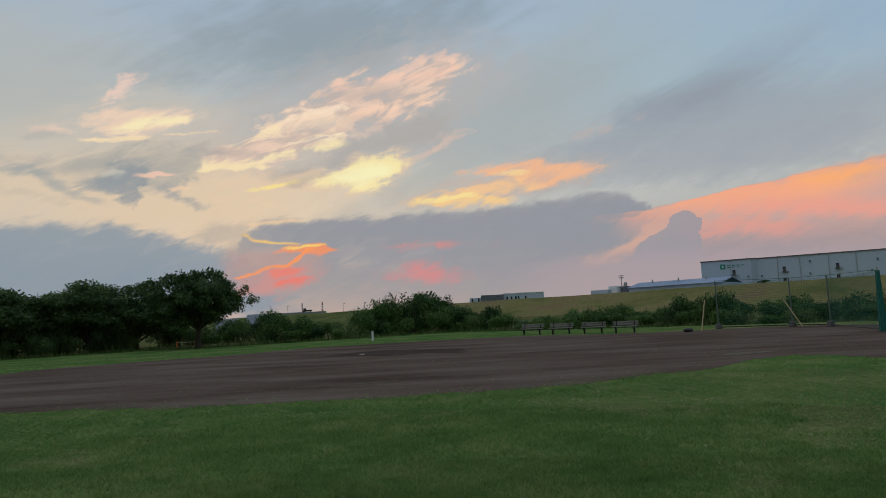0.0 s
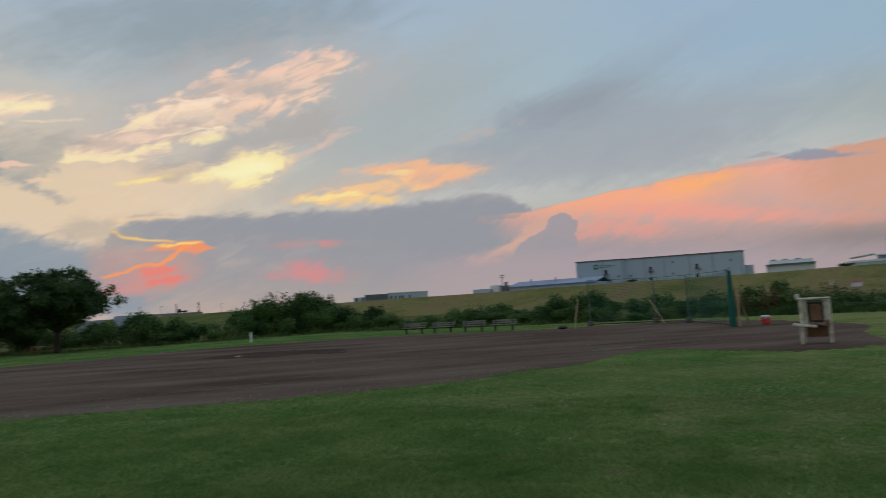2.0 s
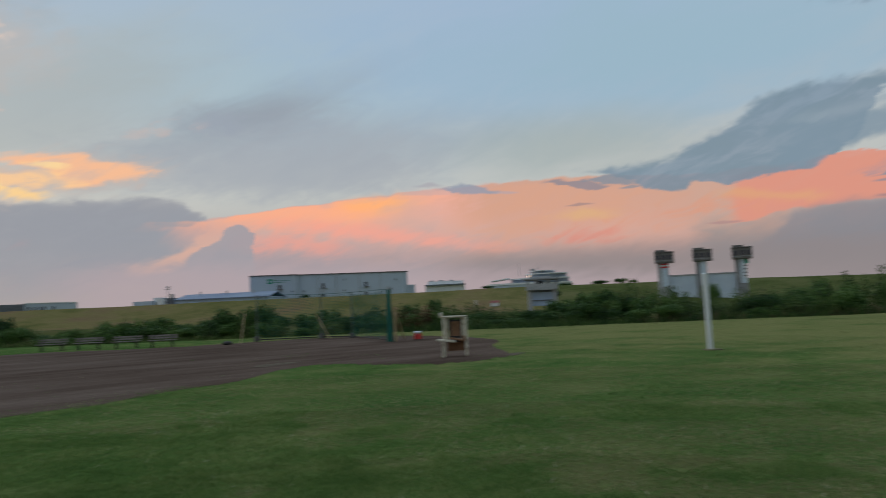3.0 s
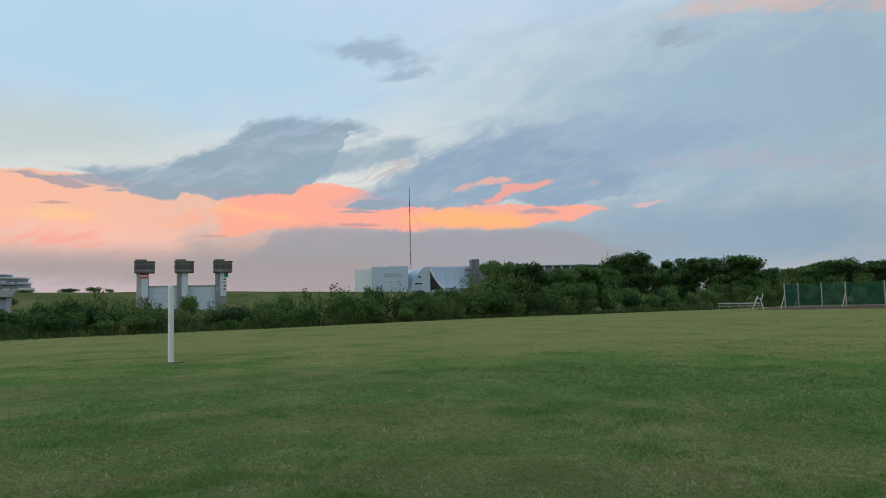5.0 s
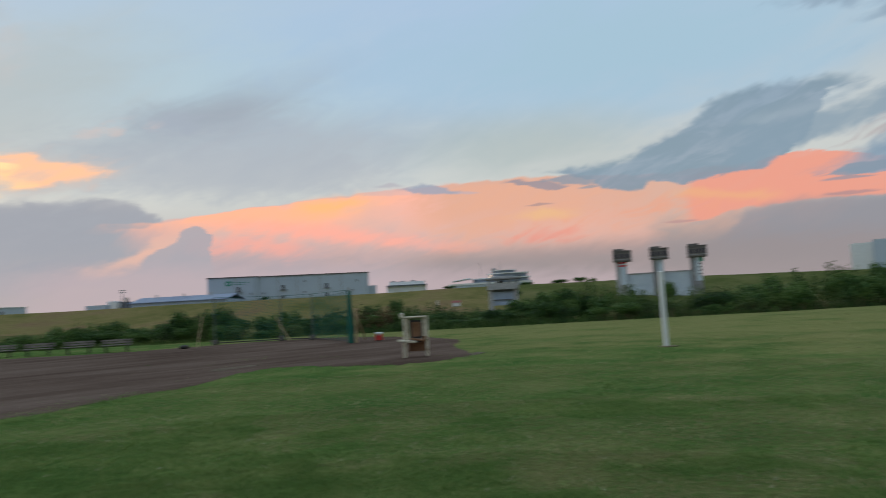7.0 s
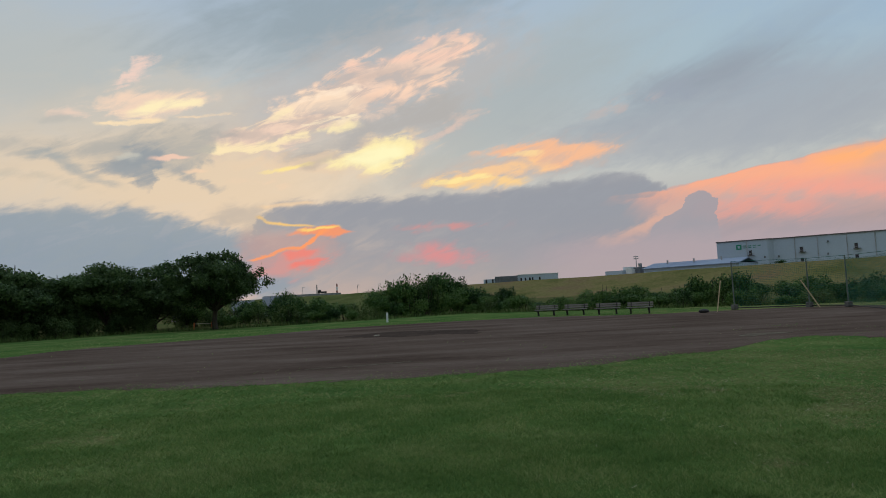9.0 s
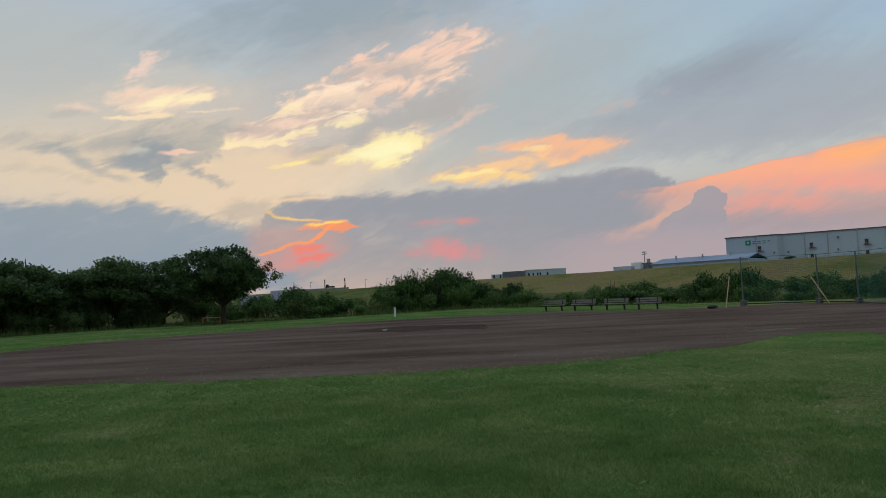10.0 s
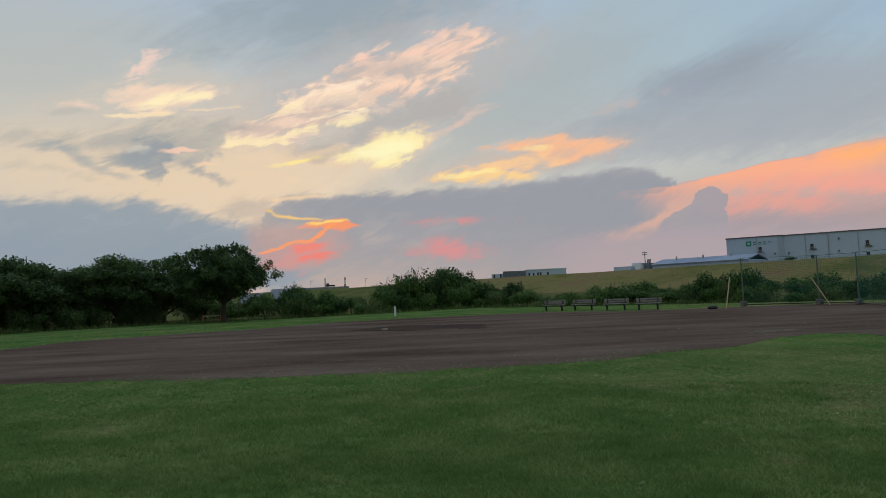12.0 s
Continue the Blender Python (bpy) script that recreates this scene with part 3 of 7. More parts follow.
# the brightest patch under it
bank([(17.52, 11.87, 10.89), (14.85, 12.16, 10.54), (12.11, 12.16, 10.61), (9.33, 12.49, 10.47), (6.02, 13.6, 10.21), (3.62, 13.8, 11.33), (2.18, 13.29, 12.28)], (236, 208, 176), 1.98, 1.95, 2.63, 0.47, 0.77, 0.62)
bank([(10.63, 11.6, 11.23), (9.32, 12.12, 10.98), (7.91, 12.6, 10.77), (6.49, 13.07, 10.45), (5.54, 13.45, 10.61), (4.34, 13.55, 11.17), (3.52, 13.25, 11.88), (3.13, 12.96, 12.41)], (255, 238, 178), 1.06, 1.16, 1.05, 0.35, 0.96, 0.46)
bank([(8.38, 12.11, 11.19), (6.49, 12.52, 11.05), (4.82, 12.75, 11.55)], (255, 248, 196), 1.33, 1.16, 1.58, 0.24, 0.91, 0.24)
bank([(16.03, 10.81, 10.63), (14.86, 11.08, 10.72), (13.27, 11.21, 10.89), (11.88, 11.52, 11.29)], (255, 230, 154), 0.38, 0.38, 1.05, 0.18, 0.96, 0.5)
bank([(12.12, 11.43, 10.88), (10.72, 11.87, 11.23), (9.78, 12.13, 11.77)], (190, 178, 166), 1.06, 0.93, 1.32, 0.24, 0.67, 0.24)
bank([(1.44, 13.53, 12.89), (0.22, 14.38, 13.57), (-1.25, 14.99, 14.31), (-2.61, 15.54, 15.04)], (228, 198, 182), 1.33, 1.16, 1.58, 0.35, 0.72, 0.94)
bank([(18.0, 10.31, 9.91), (15.79, 10.23, 9.73), (14.0, 9.9, 9.45)], (242, 210, 178), 0.93, 0.82, 1.84, 0.24, 0.58, 0.72)
# the right-hand glowing tongues
bank([(2.8, 9.9, 9.16), (-0.53, 10.86, 8.73), (-3.86, 11.59, 8.74), (-6.71, 12.4, 9.43), (-10.4, 12.45, 9.75), (-13.56, 11.71, 10.82)], (206, 184, 170), 2.77, 1.95, 3.95, 0.47, 0.67, 0.3)
bank([(2.71, 9.43, 9.29), (1.38, 9.89, 9.05), (-0.52, 10.21, 8.82), (-1.94, 10.32, 8.84), (-3.82, 9.94, 8.92), (-5.45, 9.37, 8.91)], (255, 212, 146), 0.93, 0.82, 1.32, 0.29, 0.91, 0.62)
bank([(-1.86, 11.76, 11.53), (-3.94, 12.18, 11.32), (-5.81, 12.28, 10.73), (-7.65, 12.42, 9.96), (-9.49, 12.17, 9.92), (-10.86, 12.01, 10.35), (-12.21, 11.62, 10.68), (-13.82, 11.46, 11.2)], (250, 190, 148), 1.06, 0.93, 1.32, 0.29, 0.91, 0.62)
bank([(-0.79, 10.48, 9.83), (-2.92, 10.68, 9.81), (-5.28, 10.95, 9.76), (-7.84, 11.04, 9.86)], (252, 204, 152), 0.93, 1.04, 1.84, 0.29, 0.86, 0.7)
bank([(-5.09, 11.51, 11.15), (-6.03, 11.77, 10.99), (-6.97, 11.65, 11.11)], (255, 222, 158), 0.38, 0.82, 1.05, 0.18, 0.86, 0.5)
bank([(1.38, 9.66, 9.28), (-0.53, 9.94, 9.38), (-2.43, 10.02, 9.65)], (255, 232, 160), 0.31, 0.38, 1.32, 0.18, 0.86, 0.5)
bank([(-2.95, 11.01, 10.64), (-4.83, 11.07, 10.61), (-6.22, 10.7, 10.43)], (210, 186, 170), 0.38, 0.38, 1.32, 0.24, 0.58, 0.72)
# the small glow on the left, over dark wisps
bank([(31.93, 15.04, 13.65), (28.97, 16.31, 13.8), (25.84, 18.19, 13.92), (22.14, 18.69, 14.7), (19.15, 17.81, 14.82)], (206, 198, 186), 4.09, 1.95, 5.26, 0.47, 0.58, 0.3)
bank([(28.39, 15.63, 15.39), (27.43, 16.24, 15.05), (26.25, 16.58, 14.56), (24.64, 16.78, 14.49), (22.99, 16.89, 14.83), (21.3, 16.86, 15.42), (19.92, 16.76, 16.25)], (248, 216, 190), 1.33, 1.27, 1.58, 0.41, 0.86, 0.62)
bank([(25.94, 15.08, 14.79), (24.24, 15.93, 14.93), (22.57, 16.37, 15.44), (20.88, 16.46, 15.78)], (255, 240, 192), 1.06, 1.04, 1.32, 0.24, 0.91, 0.56)
bank([(27.29, 14.29, 14.04), (25.47, 14.61, 14.15), (23.6, 14.84, 14.42)], (255, 228, 186), 0.38, 0.31, 1.32, 0.18, 0.86, 0.5)
bank([(26.22, 17.43, 16.7), (25.65, 18.45, 17.23), (25.0, 18.99, 17.61), (24.34, 19.33, 18.07), (23.67, 19.43, 18.61), (23.17, 19.3, 18.98)], (246, 212, 196), 1.33, 1.49, 1.05, 0.35, 0.82, 0.7)
bank([(31.02, 14.84, 14.37), (29.73, 15.16, 14.51), (28.67, 14.88, 14.47)], (240, 210, 190), 1.06, 0.93, 1.32, 0.29, 0.77, 0.78)
bank([(21.54, 14.98, 14.81), (18.52, 15.36, 15.14)], (250, 220, 182), 0.31, 0.31, 1.58, 0.18, 0.82, 0.5)
bank([(31.39, 14.41, 13.94), (30.29, 14.75, 14.03), (29.36, 14.5, 14.18)], (182, 182, 176), 0.93, 0.82, 1.32, 0.24, 0.58, 0.24)
bank([(35.39, 12.73, 11.96), (32.65, 12.73, 11.77), (29.76, 12.69, 11.3), (27.47, 13.24, 11.0), (25.1, 13.96, 10.66), (22.23, 14.36, 10.22), (20.53, 14.34, 10.86), (18.77, 14.31, 13.44)], (174, 173, 168), 2.51, 2.4, 3.16, 0.47, 0.82, 0.46)
bank([(27.3, 11.42, 10.76), (26.12, 12.06, 10.29), (25.32, 12.73, 10.23), (24.72, 13.01, 9.56), (24.11, 12.91, 9.49), (23.61, 12.76, 10.7), (23.24, 12.44, 11.4)], (146, 155, 162), 1.98, 1.72, 1.32, 0.41, 0.82, 0.38)
bank([(27.49, 10.91, 10.58), (26.32, 11.13, 10.37), (25.05, 11.01, 10.32)], (158, 163, 166), 1.06, 0.93, 1.32, 0.29, 0.77, 0.62)
bank([(26.39, 11.88, 11.55), (25.75, 12.25, 11.66), (25.27, 12.1, 11.76)], (206, 202, 188), 0.38, 0.82, 0.79, 0.24, 0.67, 0.24)
bank([(22.47, 11.08, 10.56), (21.22, 10.67, 9.97), (19.53, 9.72, 9.19)], (168, 168, 166), 1.19, 1.04, 1.84, 0.35, 0.77, 0.62)
bank([(32.09, 12.05, 11.57), (31.23, 12.23, 11.39), (30.32, 11.97, 10.87), (29.4, 11.32, 10.34), (28.27, 10.55, 9.88), (26.89, 10.01, 9.42)], (158, 166, 168), 1.72, 1.16, 1.84, 0.24, 0.77, 0.32)
bank([(35.39, 10.41, 9.87), (32.67, 10.54, 9.9), (30.15, 10.22, 9.65), (27.71, 9.48, 9.06)], (198, 188, 170), 1.46, 1.04, 2.63, 0.29, 0.67, 0.62)
bank([(23.49, 11.91, 11.57), (22.66, 12.07, 11.55), (21.74, 11.97, 11.71)], (248, 206, 182), 0.31, 0.31, 1.05, 0.18, 0.82, 0.18)
bank([(21.42, 10.89, 10.67), (20.91, 11.03, 10.68), (20.32, 10.91, 10.73)], (244, 210, 178), 0.31, 0.31, 0.79, 0.12, 0.77, 0.12)
bank([(18.85, 8.12, 6.42), (17.64, 8.21, 6.13), (16.32, 7.83, 6.02)], (178, 170, 162), 2.25, 1.95, 2.63, 0.47, 0.58, 0.3)

# the sky dims towards the side away from the sunset
away = wmath("ABSOLUTE", wmath("SUBTRACT", wmath("MODULO", wmath("ADD", azimuth, 540.0 - SUN_AZ), 360.0), 180.0))
dim = wnode("ShaderNodeMapRange", interpolation_type="SMOOTHSTEP")
wt.links.new(away, dim.inputs[0])
for i, v in ((1, 100.0), (2, 180.0), (3, 1.0), (4, 0.55)):
    dim.inputs[i].default_value = v
overhead = wnode("ShaderNodeMapRange", interpolation_type="SMOOTHSTEP")
wt.links.new(height, overhead.inputs[0])
for i, v in ((1, 30.0), (2, 90.0), (3, 0.0), (4, 1.0)):
    overhead.inputs[i].default_value = v
dimmed = wnode("ShaderNodeVectorMath", operation="SCALE")
wt.links.new(sky["colour"], dimmed.inputs[0])
wt.links.new(wmath("MAXIMUM", dim.outputs[0], overhead.outputs[0]), dimmed.inputs["Scale"])
sky["colour"] = dimmed.outputs[0]

background = wnode("ShaderNodeBackground")
background.inputs["Strength"].default_value = 1.0
wt.links.new(sky["colour"], background.inputs["Color"])
wout = wnode("ShaderNodeOutputWorld")
wt.links.new(background.outputs[0], wout.inputs["Surface"])
scene.world = world

# the low sun behind cloud
sun = new("sun", bpy.data.lights.new("sun", "SUN"))
sun.data.energy, sun.data.angle, sun.data.color = 0.35, radians(12), (1.0, 0.72, 0.5)
sun.matrix_world = look((0, 0, 50), Vector((0, 0, 50)) - Vector((-math.sin(radians(SUN_AZ)) * math.cos(radians(SUN_EL)), math.cos(radians(SUN_AZ)) * math.cos(radians(SUN_EL)), math.sin(radians(SUN_EL)))))


# ---- materials ----
def surface(name, tones, scale=3.0, rough=0.8, metal=0.0, bump=0.3, fine=8.0, world_space=False, stretch=(1, 1, 1), wear=None, vary=0.0, spec=0.3, grain=0.21, dry=None):
    """A weathered surface: two or three tones mixed by coarse noise, darkened and lightened by fine noise, with relief."""
    m = bpy.data.materials.new(name)
    m.use_nodes = True
    t = m.node_tree
    b = t.nodes["Principled BSDF"]
    b.inputs["Roughness"].default_value, b.inputs["Metallic"].default_value = rough, metal
    b.inputs["Specular IOR Level"].default_value = spec
    if world_space:
        src = t.nodes.new("ShaderNodeNewGeometry").outputs["Position"]
    else:
        src = t.nodes.new("ShaderNodeTexCoord").outputs["Object"]
    mp = t.nodes.new("ShaderNodeMapping")
    mp.inputs["Scale"].default_value = stretch
    t.links.new(src, mp.inputs[0])
    coarse, small = t.nodes.new("ShaderNodeTexNoise"), t.nodes.new("ShaderNodeTexNoise")
    for n, sc, det in ((coarse, scale, 5), (small, scale * fine, 4)):
        n.inputs["Scale"].default_value, n.inputs["Detail"].default_value, n.inputs["Roughness"].default_value = sc, det, 0.6
        t.links.new(mp.outputs[0], n.inputs["Vector"])
    r = t.nodes.new("ShaderNodeValToRGB")
    t.links.new(coarse.outputs[0], r.inputs[0])
    k = len(tones)
    for i, c in enumerate(tones):
        p = 0.33 + 0.34 * i / max(1, k - 1)
        e = r.color_ramp.elements[i] if i < 2 else r.color_ramp.elements.new(p)
        e.position, e.color = p, (*c, 1)
    mr = t.nodes.new("ShaderNodeMapRange")
    t.links.new(small.outputs[0], mr.inputs[0])
    for i, v in ((1, 0.3), (2, 0.7), (3, 1 - grain), (4, 1 + grain)):
        mr.inputs[i].default_value = v
    last = mr.outputs[0]
    if vary:
        info = t.nodes.new("ShaderNodeObjectInfo")
        vr = t.nodes.new("ShaderNodeMapRange")
        t.links.new(info.outputs["Random"], vr.inputs[0])
        vr.inputs[3].default_value, vr.inputs[4].default_value = 1 - vary, 1 + vary
        mu = t.nodes.new("ShaderNodeMath")
        mu.operation = "MULTIPLY"
        t.links.new(last, mu.inputs[0])
        t.links.new(vr.outputs[0], mu.inputs[1])
        last = mu.outputs[0]
    hs = t.nodes.new("ShaderNodeHueSaturation")
    t.links.new(last, hs.inputs["Value"])
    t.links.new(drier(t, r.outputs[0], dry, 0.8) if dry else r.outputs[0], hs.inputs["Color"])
    t.links.new(hs.outputs[0], b.inputs["Base Color"])
    if bump:
        bp = t.nodes.new("ShaderNodeBump")
        bp.inputs["Strength"].default_value = bump
        bp.inputs["Distance"].default_value = 0.02
        t.links.new(small.outputs[0], bp.inputs["Height"])
        t.links.new(bp.outputs[0], b.inputs["Normal"])
    return m


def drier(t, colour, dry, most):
    """Turf greener by the infield and drier, in drifts, out in the open field to the east; the eastward paling also
    carries that side's brighter look.
    """
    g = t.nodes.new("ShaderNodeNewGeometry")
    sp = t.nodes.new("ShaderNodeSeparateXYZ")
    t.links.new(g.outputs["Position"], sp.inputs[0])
    # paler eastward: partly dry grass, partly that side's brightness put into the colour
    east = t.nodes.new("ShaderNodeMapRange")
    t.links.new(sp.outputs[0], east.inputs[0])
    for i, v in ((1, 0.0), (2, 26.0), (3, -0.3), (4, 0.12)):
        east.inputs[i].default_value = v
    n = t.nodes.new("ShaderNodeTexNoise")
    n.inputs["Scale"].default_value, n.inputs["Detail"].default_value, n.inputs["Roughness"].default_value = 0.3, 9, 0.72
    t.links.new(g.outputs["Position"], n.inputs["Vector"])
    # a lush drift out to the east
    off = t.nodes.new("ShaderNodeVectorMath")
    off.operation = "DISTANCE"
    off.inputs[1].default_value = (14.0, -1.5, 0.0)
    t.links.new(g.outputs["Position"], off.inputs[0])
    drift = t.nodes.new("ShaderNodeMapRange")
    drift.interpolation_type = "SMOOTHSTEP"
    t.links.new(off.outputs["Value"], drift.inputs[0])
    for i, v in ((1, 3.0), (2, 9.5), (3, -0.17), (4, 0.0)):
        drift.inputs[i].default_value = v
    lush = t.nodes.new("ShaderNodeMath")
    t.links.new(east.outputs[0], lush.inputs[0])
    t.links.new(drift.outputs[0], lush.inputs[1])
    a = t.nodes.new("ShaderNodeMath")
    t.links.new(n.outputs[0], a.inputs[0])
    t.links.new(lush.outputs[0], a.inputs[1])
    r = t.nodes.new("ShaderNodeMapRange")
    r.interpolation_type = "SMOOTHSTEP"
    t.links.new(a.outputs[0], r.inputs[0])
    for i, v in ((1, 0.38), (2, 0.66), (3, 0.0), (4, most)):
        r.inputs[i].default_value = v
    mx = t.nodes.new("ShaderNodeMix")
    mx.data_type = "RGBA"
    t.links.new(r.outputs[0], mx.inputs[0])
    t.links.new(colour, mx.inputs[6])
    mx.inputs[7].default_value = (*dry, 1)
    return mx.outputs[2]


def leafy(name, dark, mid, light, gloss=0.25, through=0.35, dry=None, differ=0.34):
    """Leaves: each clump a little different, some light let through."""
    m = bpy.data.materials.new(name)
    m.use_nodes = True
    t = m.node_tree
    b = t.nodes["Principled BSDF"]
    b.inputs["Roughness"].default_value, b.inputs["Specular IOR Level"].default_value = 0.6, gloss
    g = t.nodes.new("ShaderNodeNewGeometry")
    n = t.nodes.new("ShaderNodeTexNoise")
    n.inputs["Scale"].default_value, n.inputs["Detail"].default_value = 0.9, 3
    t.links.new(g.outputs["Position"], n.inputs["Vector"])
    a = t.nodes.new("ShaderNodeMath")
    a.operation = "MULTIPLY_ADD"
    a.inputs[1].default_value = 0.55
    t.links.new(g.outputs["Random Per Island"], a.inputs[0])
    t.links.new(n.outputs[0], a.inputs[2])
    info = t.nodes.new("ShaderNodeObjectInfo")
    o = t.nodes.new("ShaderNodeMath")
    o.operation = "MULTIPLY_ADD"
    o.inputs[1].default_value = differ
    t.links.new(info.outputs["Random"], o.inputs[0])
    t.links.new(a.outputs[0], o.inputs[2])
    shift = t.nodes.new("ShaderNodeMath")
    shift.operation = "SUBTRACT"
    shift.inputs[1].default_value = differ / 2
    t.links.new(o.outputs[0], shift.inputs[0])
    r = t.nodes.new("ShaderNodeValToRGB")
    t.links.new(shift.outputs[0], r.inputs[0])
    for i, (p, c) in enumerate(((0.4, dark), (0.75, mid), (1.1, light))):
        e = r.color_ramp.elements[i] if i < 2 else r.color_ramp.elements.new(min(p, 1.0))
        e.position, e.color = min(p, 1.0), (*c, 1)
    shade = drier(t, r.outputs[0], dry, 0.75) if dry else r.outputs[0]
    t.links.new(shade, b.inputs["Base Color"])
    tr = t.nodes.new("ShaderNodeBsdfTranslucent")
    t.links.new(shade, tr.inputs["Color"])
    mx = t.nodes.new("ShaderNodeMixShader")
    mx.inputs[0].default_value = through
    t.links.new(b.outputs[0], mx.inputs[1])
    t.links.new(tr.outputs[0], mx.inputs[2])
    t.links.new(mx.outputs[0], t.nodes["Material Output"].inputs["Surface"])
    return m


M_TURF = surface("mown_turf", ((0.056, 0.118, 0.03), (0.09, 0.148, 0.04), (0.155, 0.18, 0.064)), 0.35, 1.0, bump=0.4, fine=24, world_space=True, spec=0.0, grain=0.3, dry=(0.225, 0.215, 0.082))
M_DIRT = surface("bare_dirt", ((0.082, 0.056, 0.043), (0.122, 0.086, 0.067), (0.158, 0.116, 0.092)), 0.3, 1.0, bump=0.5, fine=22, world_space=True, stretch=(0.45, 1.5, 1), spec=0.0, grain=0.16)
M_LEVEE = surface("dry_levee_grass", ((0.12, 0.12, 0.04), (0.19, 0.16, 0.065), (0.2, 0.135, 0.075)), 0.06, 1.0, bump=0.6, fine=20, world_space=True, stretch=(1, 1, 4), spec=0.0)
M_LEVEE_GREEN = surface("green_levee_grass", ((0.07, 0.085, 0.028), (0.105, 0.118, 0.04), (0.15, 0.145, 0.06)), 0.06, 1.0, bump=0.6, fine=20, world_space=True, stretch=(1, 1, 4), spec=0.0)
M_PALEDIRT = surface("pale_trodden_earth", ((0.115, 0.09, 0.067), (0.18, 0.15, 0.11)), 3.0, 1.0, bump=0.3, spec=0.0)
M_CLAD = surface("pale_metal_cladding", ((0.42, 0.49, 0.57), (0.46, 0.53, 0.6)), 0.05, 0.6, bump=0.02, fine=30, grain=0.03)
M_ROOF = surface("dark_roof_trim", ((0.1, 0.09, 0.09), (0.16, 0.14, 0.14)), 0.5, 0.6, bump=0.1)
M_BLUE = surface("blue_metal_roof", ((0.16, 0.2, 0.3), (0.22, 0.27, 0.36)), 0.1, 0.5, bump=0.03, grain=0.05)
M_PALEBLUE = surface("pale_blue_wall", ((0.36, 0.44, 0.56), (0.42, 0.5, 0.6)), 0.1, 0.6, bump=0.03, grain=0.05)
M_GREY = surface("grey_concrete", ((0.22, 0.22, 0.22), (0.32, 0.31, 0.3)), 0.3, 0.85, bump=0.2)
M_DARKGREY = surface("dark_grey_panel", ((0.12, 0.13, 0.14), (0.17, 0.18, 0.2)), 0.2, 0.6, bump=0.1)
M_WHITE = surface("white_paint", ((0.66, 0.67, 0.66), (0.74, 0.75, 0.74)), 1.2, 0.55, bump=0.05, grain=0.04)
M_OLDWHITE = surface("weathered_white_paint", ((0.34, 0.28, 0.19), (0.56, 0.51, 0.39), (0.64, 0.6, 0.48)), 6.0, 0.7, bump=0.25)
M_GLASS = surface("dark_window_glass", ((0.02, 0.025, 0.03), (0.03, 0.035, 0.045)), 0.5, 0.12, bump=0.0, spec=0.6)
M_RED = surface("red_paint", ((0.5, 0.03, 0.03), (0.6, 0.06, 0.05)), 2.0, 0.5, bump=0.05)
M_DARKRED = surface("faded_red_paint", ((0.22, 0.06, 0.05), (0.3, 0.09, 0.07)), 1.0, 0.6, bump=0.05)
M_GREEN = surface("green_sign_paint", ((0.02, 0.22, 0.13), (0.03, 0.28, 0.16)), 2.0, 0.5, bump=0.05)
M_STEEL = surface("galvanised_steel", ((0.3, 0.31, 0.31), (0.42, 0.42, 0.42)), 3.0, 0.45, 0.6, bump=0.1)
M_WOOD = surface("grey_weathered_wood", ((0.16, 0.14, 0.12), (0.26, 0.235, 0.2)), 4.0, 0.85, bump=0.4, stretch=(1, 1, 6))
M_BROWN = surface("brown_board", ((0.16, 0.08, 0.04), (0.26, 0.14, 0.075)), 5.0, 0.75, bump=0.2)
M_TIMBER = surface("pale_yellow_timber", ((0.38, 0.27, 0.14), (0.5, 0.38, 0.22)), 5.0, 0.75, bump=0.2, stretch=(1, 1, 5))
M_BLUEROOF = surface("blue_grey_standing_seam", ((0.3, 0.36, 0.42), (0.36, 0.42, 0.48)), 0.2, 0.35, 0.3, bump=0.02, grain=0.04, stretch=(3, 0.2, 0.2))
M_GATE = surface("pale_gate_paint", ((0.52, 0.6, 0.66), (0.6, 0.67, 0.71)), 0.4, 0.5, bump=0.04, grain=0.07)
M_CAB = surface("weathered_brown_concrete", ((0.12, 0.11, 0.098), (0.19, 0.175, 0.155)), 0.5, 0.9, bump=0.25)
M_PALECONC = surface("pale_concrete", ((0.34, 0.34, 0.34), (0.46, 0.455, 0.44)), 0.5, 0.85, bump=0.2)
M_BLUEGLASS = surface("blue_grey_glazing", ((0.14, 0.18, 0.23), (0.2, 0.25, 0.31)), 0.3, 0.2, bump=0.0, spec=0.5)
M_PALEWOOD = surface("sun_bleached_wood", ((0.34, 0.31, 0.26), (0.48, 0.44, 0.37)), 4.0, 0.85, bump=0.3, stretch=(1, 1, 6))
M_IRON = surface("dark_iron", ((0.03, 0.03, 0.03), (0.07, 0.06, 0.055)), 4.0, 0.7, 0.3, bump=0.2)
M_NET = surface("green_netting", ((0.01, 0.09, 0.065), (0.015, 0.13, 0.095)), 5.0, 0.8, bump=0.0)
M_BARK = surface("bark", ((0.035, 0.028, 0.02), (0.08, 0.065, 0.05)), 6.0, 0.95, bump=0.6, stretch=(1, 1, 0.3))
L_TREE = leafy("tree_leaves", (0.03, 0.058, 0.018), (0.066, 0.116, 0.036), (0.115, 0.175, 0.058))
L_BUSH = leafy("bush_leaves", (0.014, 0.04, 0.01), (0.048, 0.115, 0.022), (0.115, 0.19, 0.045), through=0.2, differ=0.5)
L_SCRUB = leafy("scrub_leaves", (0.022, 0.054, 0.013), (0.068, 0.122, 0.027), (0.14, 0.19, 0.055), through=0.2, differ=0.5)
L_DRY = leafy("dry_stalks", (0.08, 0.06, 0.03), (0.15, 0.115, 0.06), (0.2, 0.16, 0.09), 0.1)
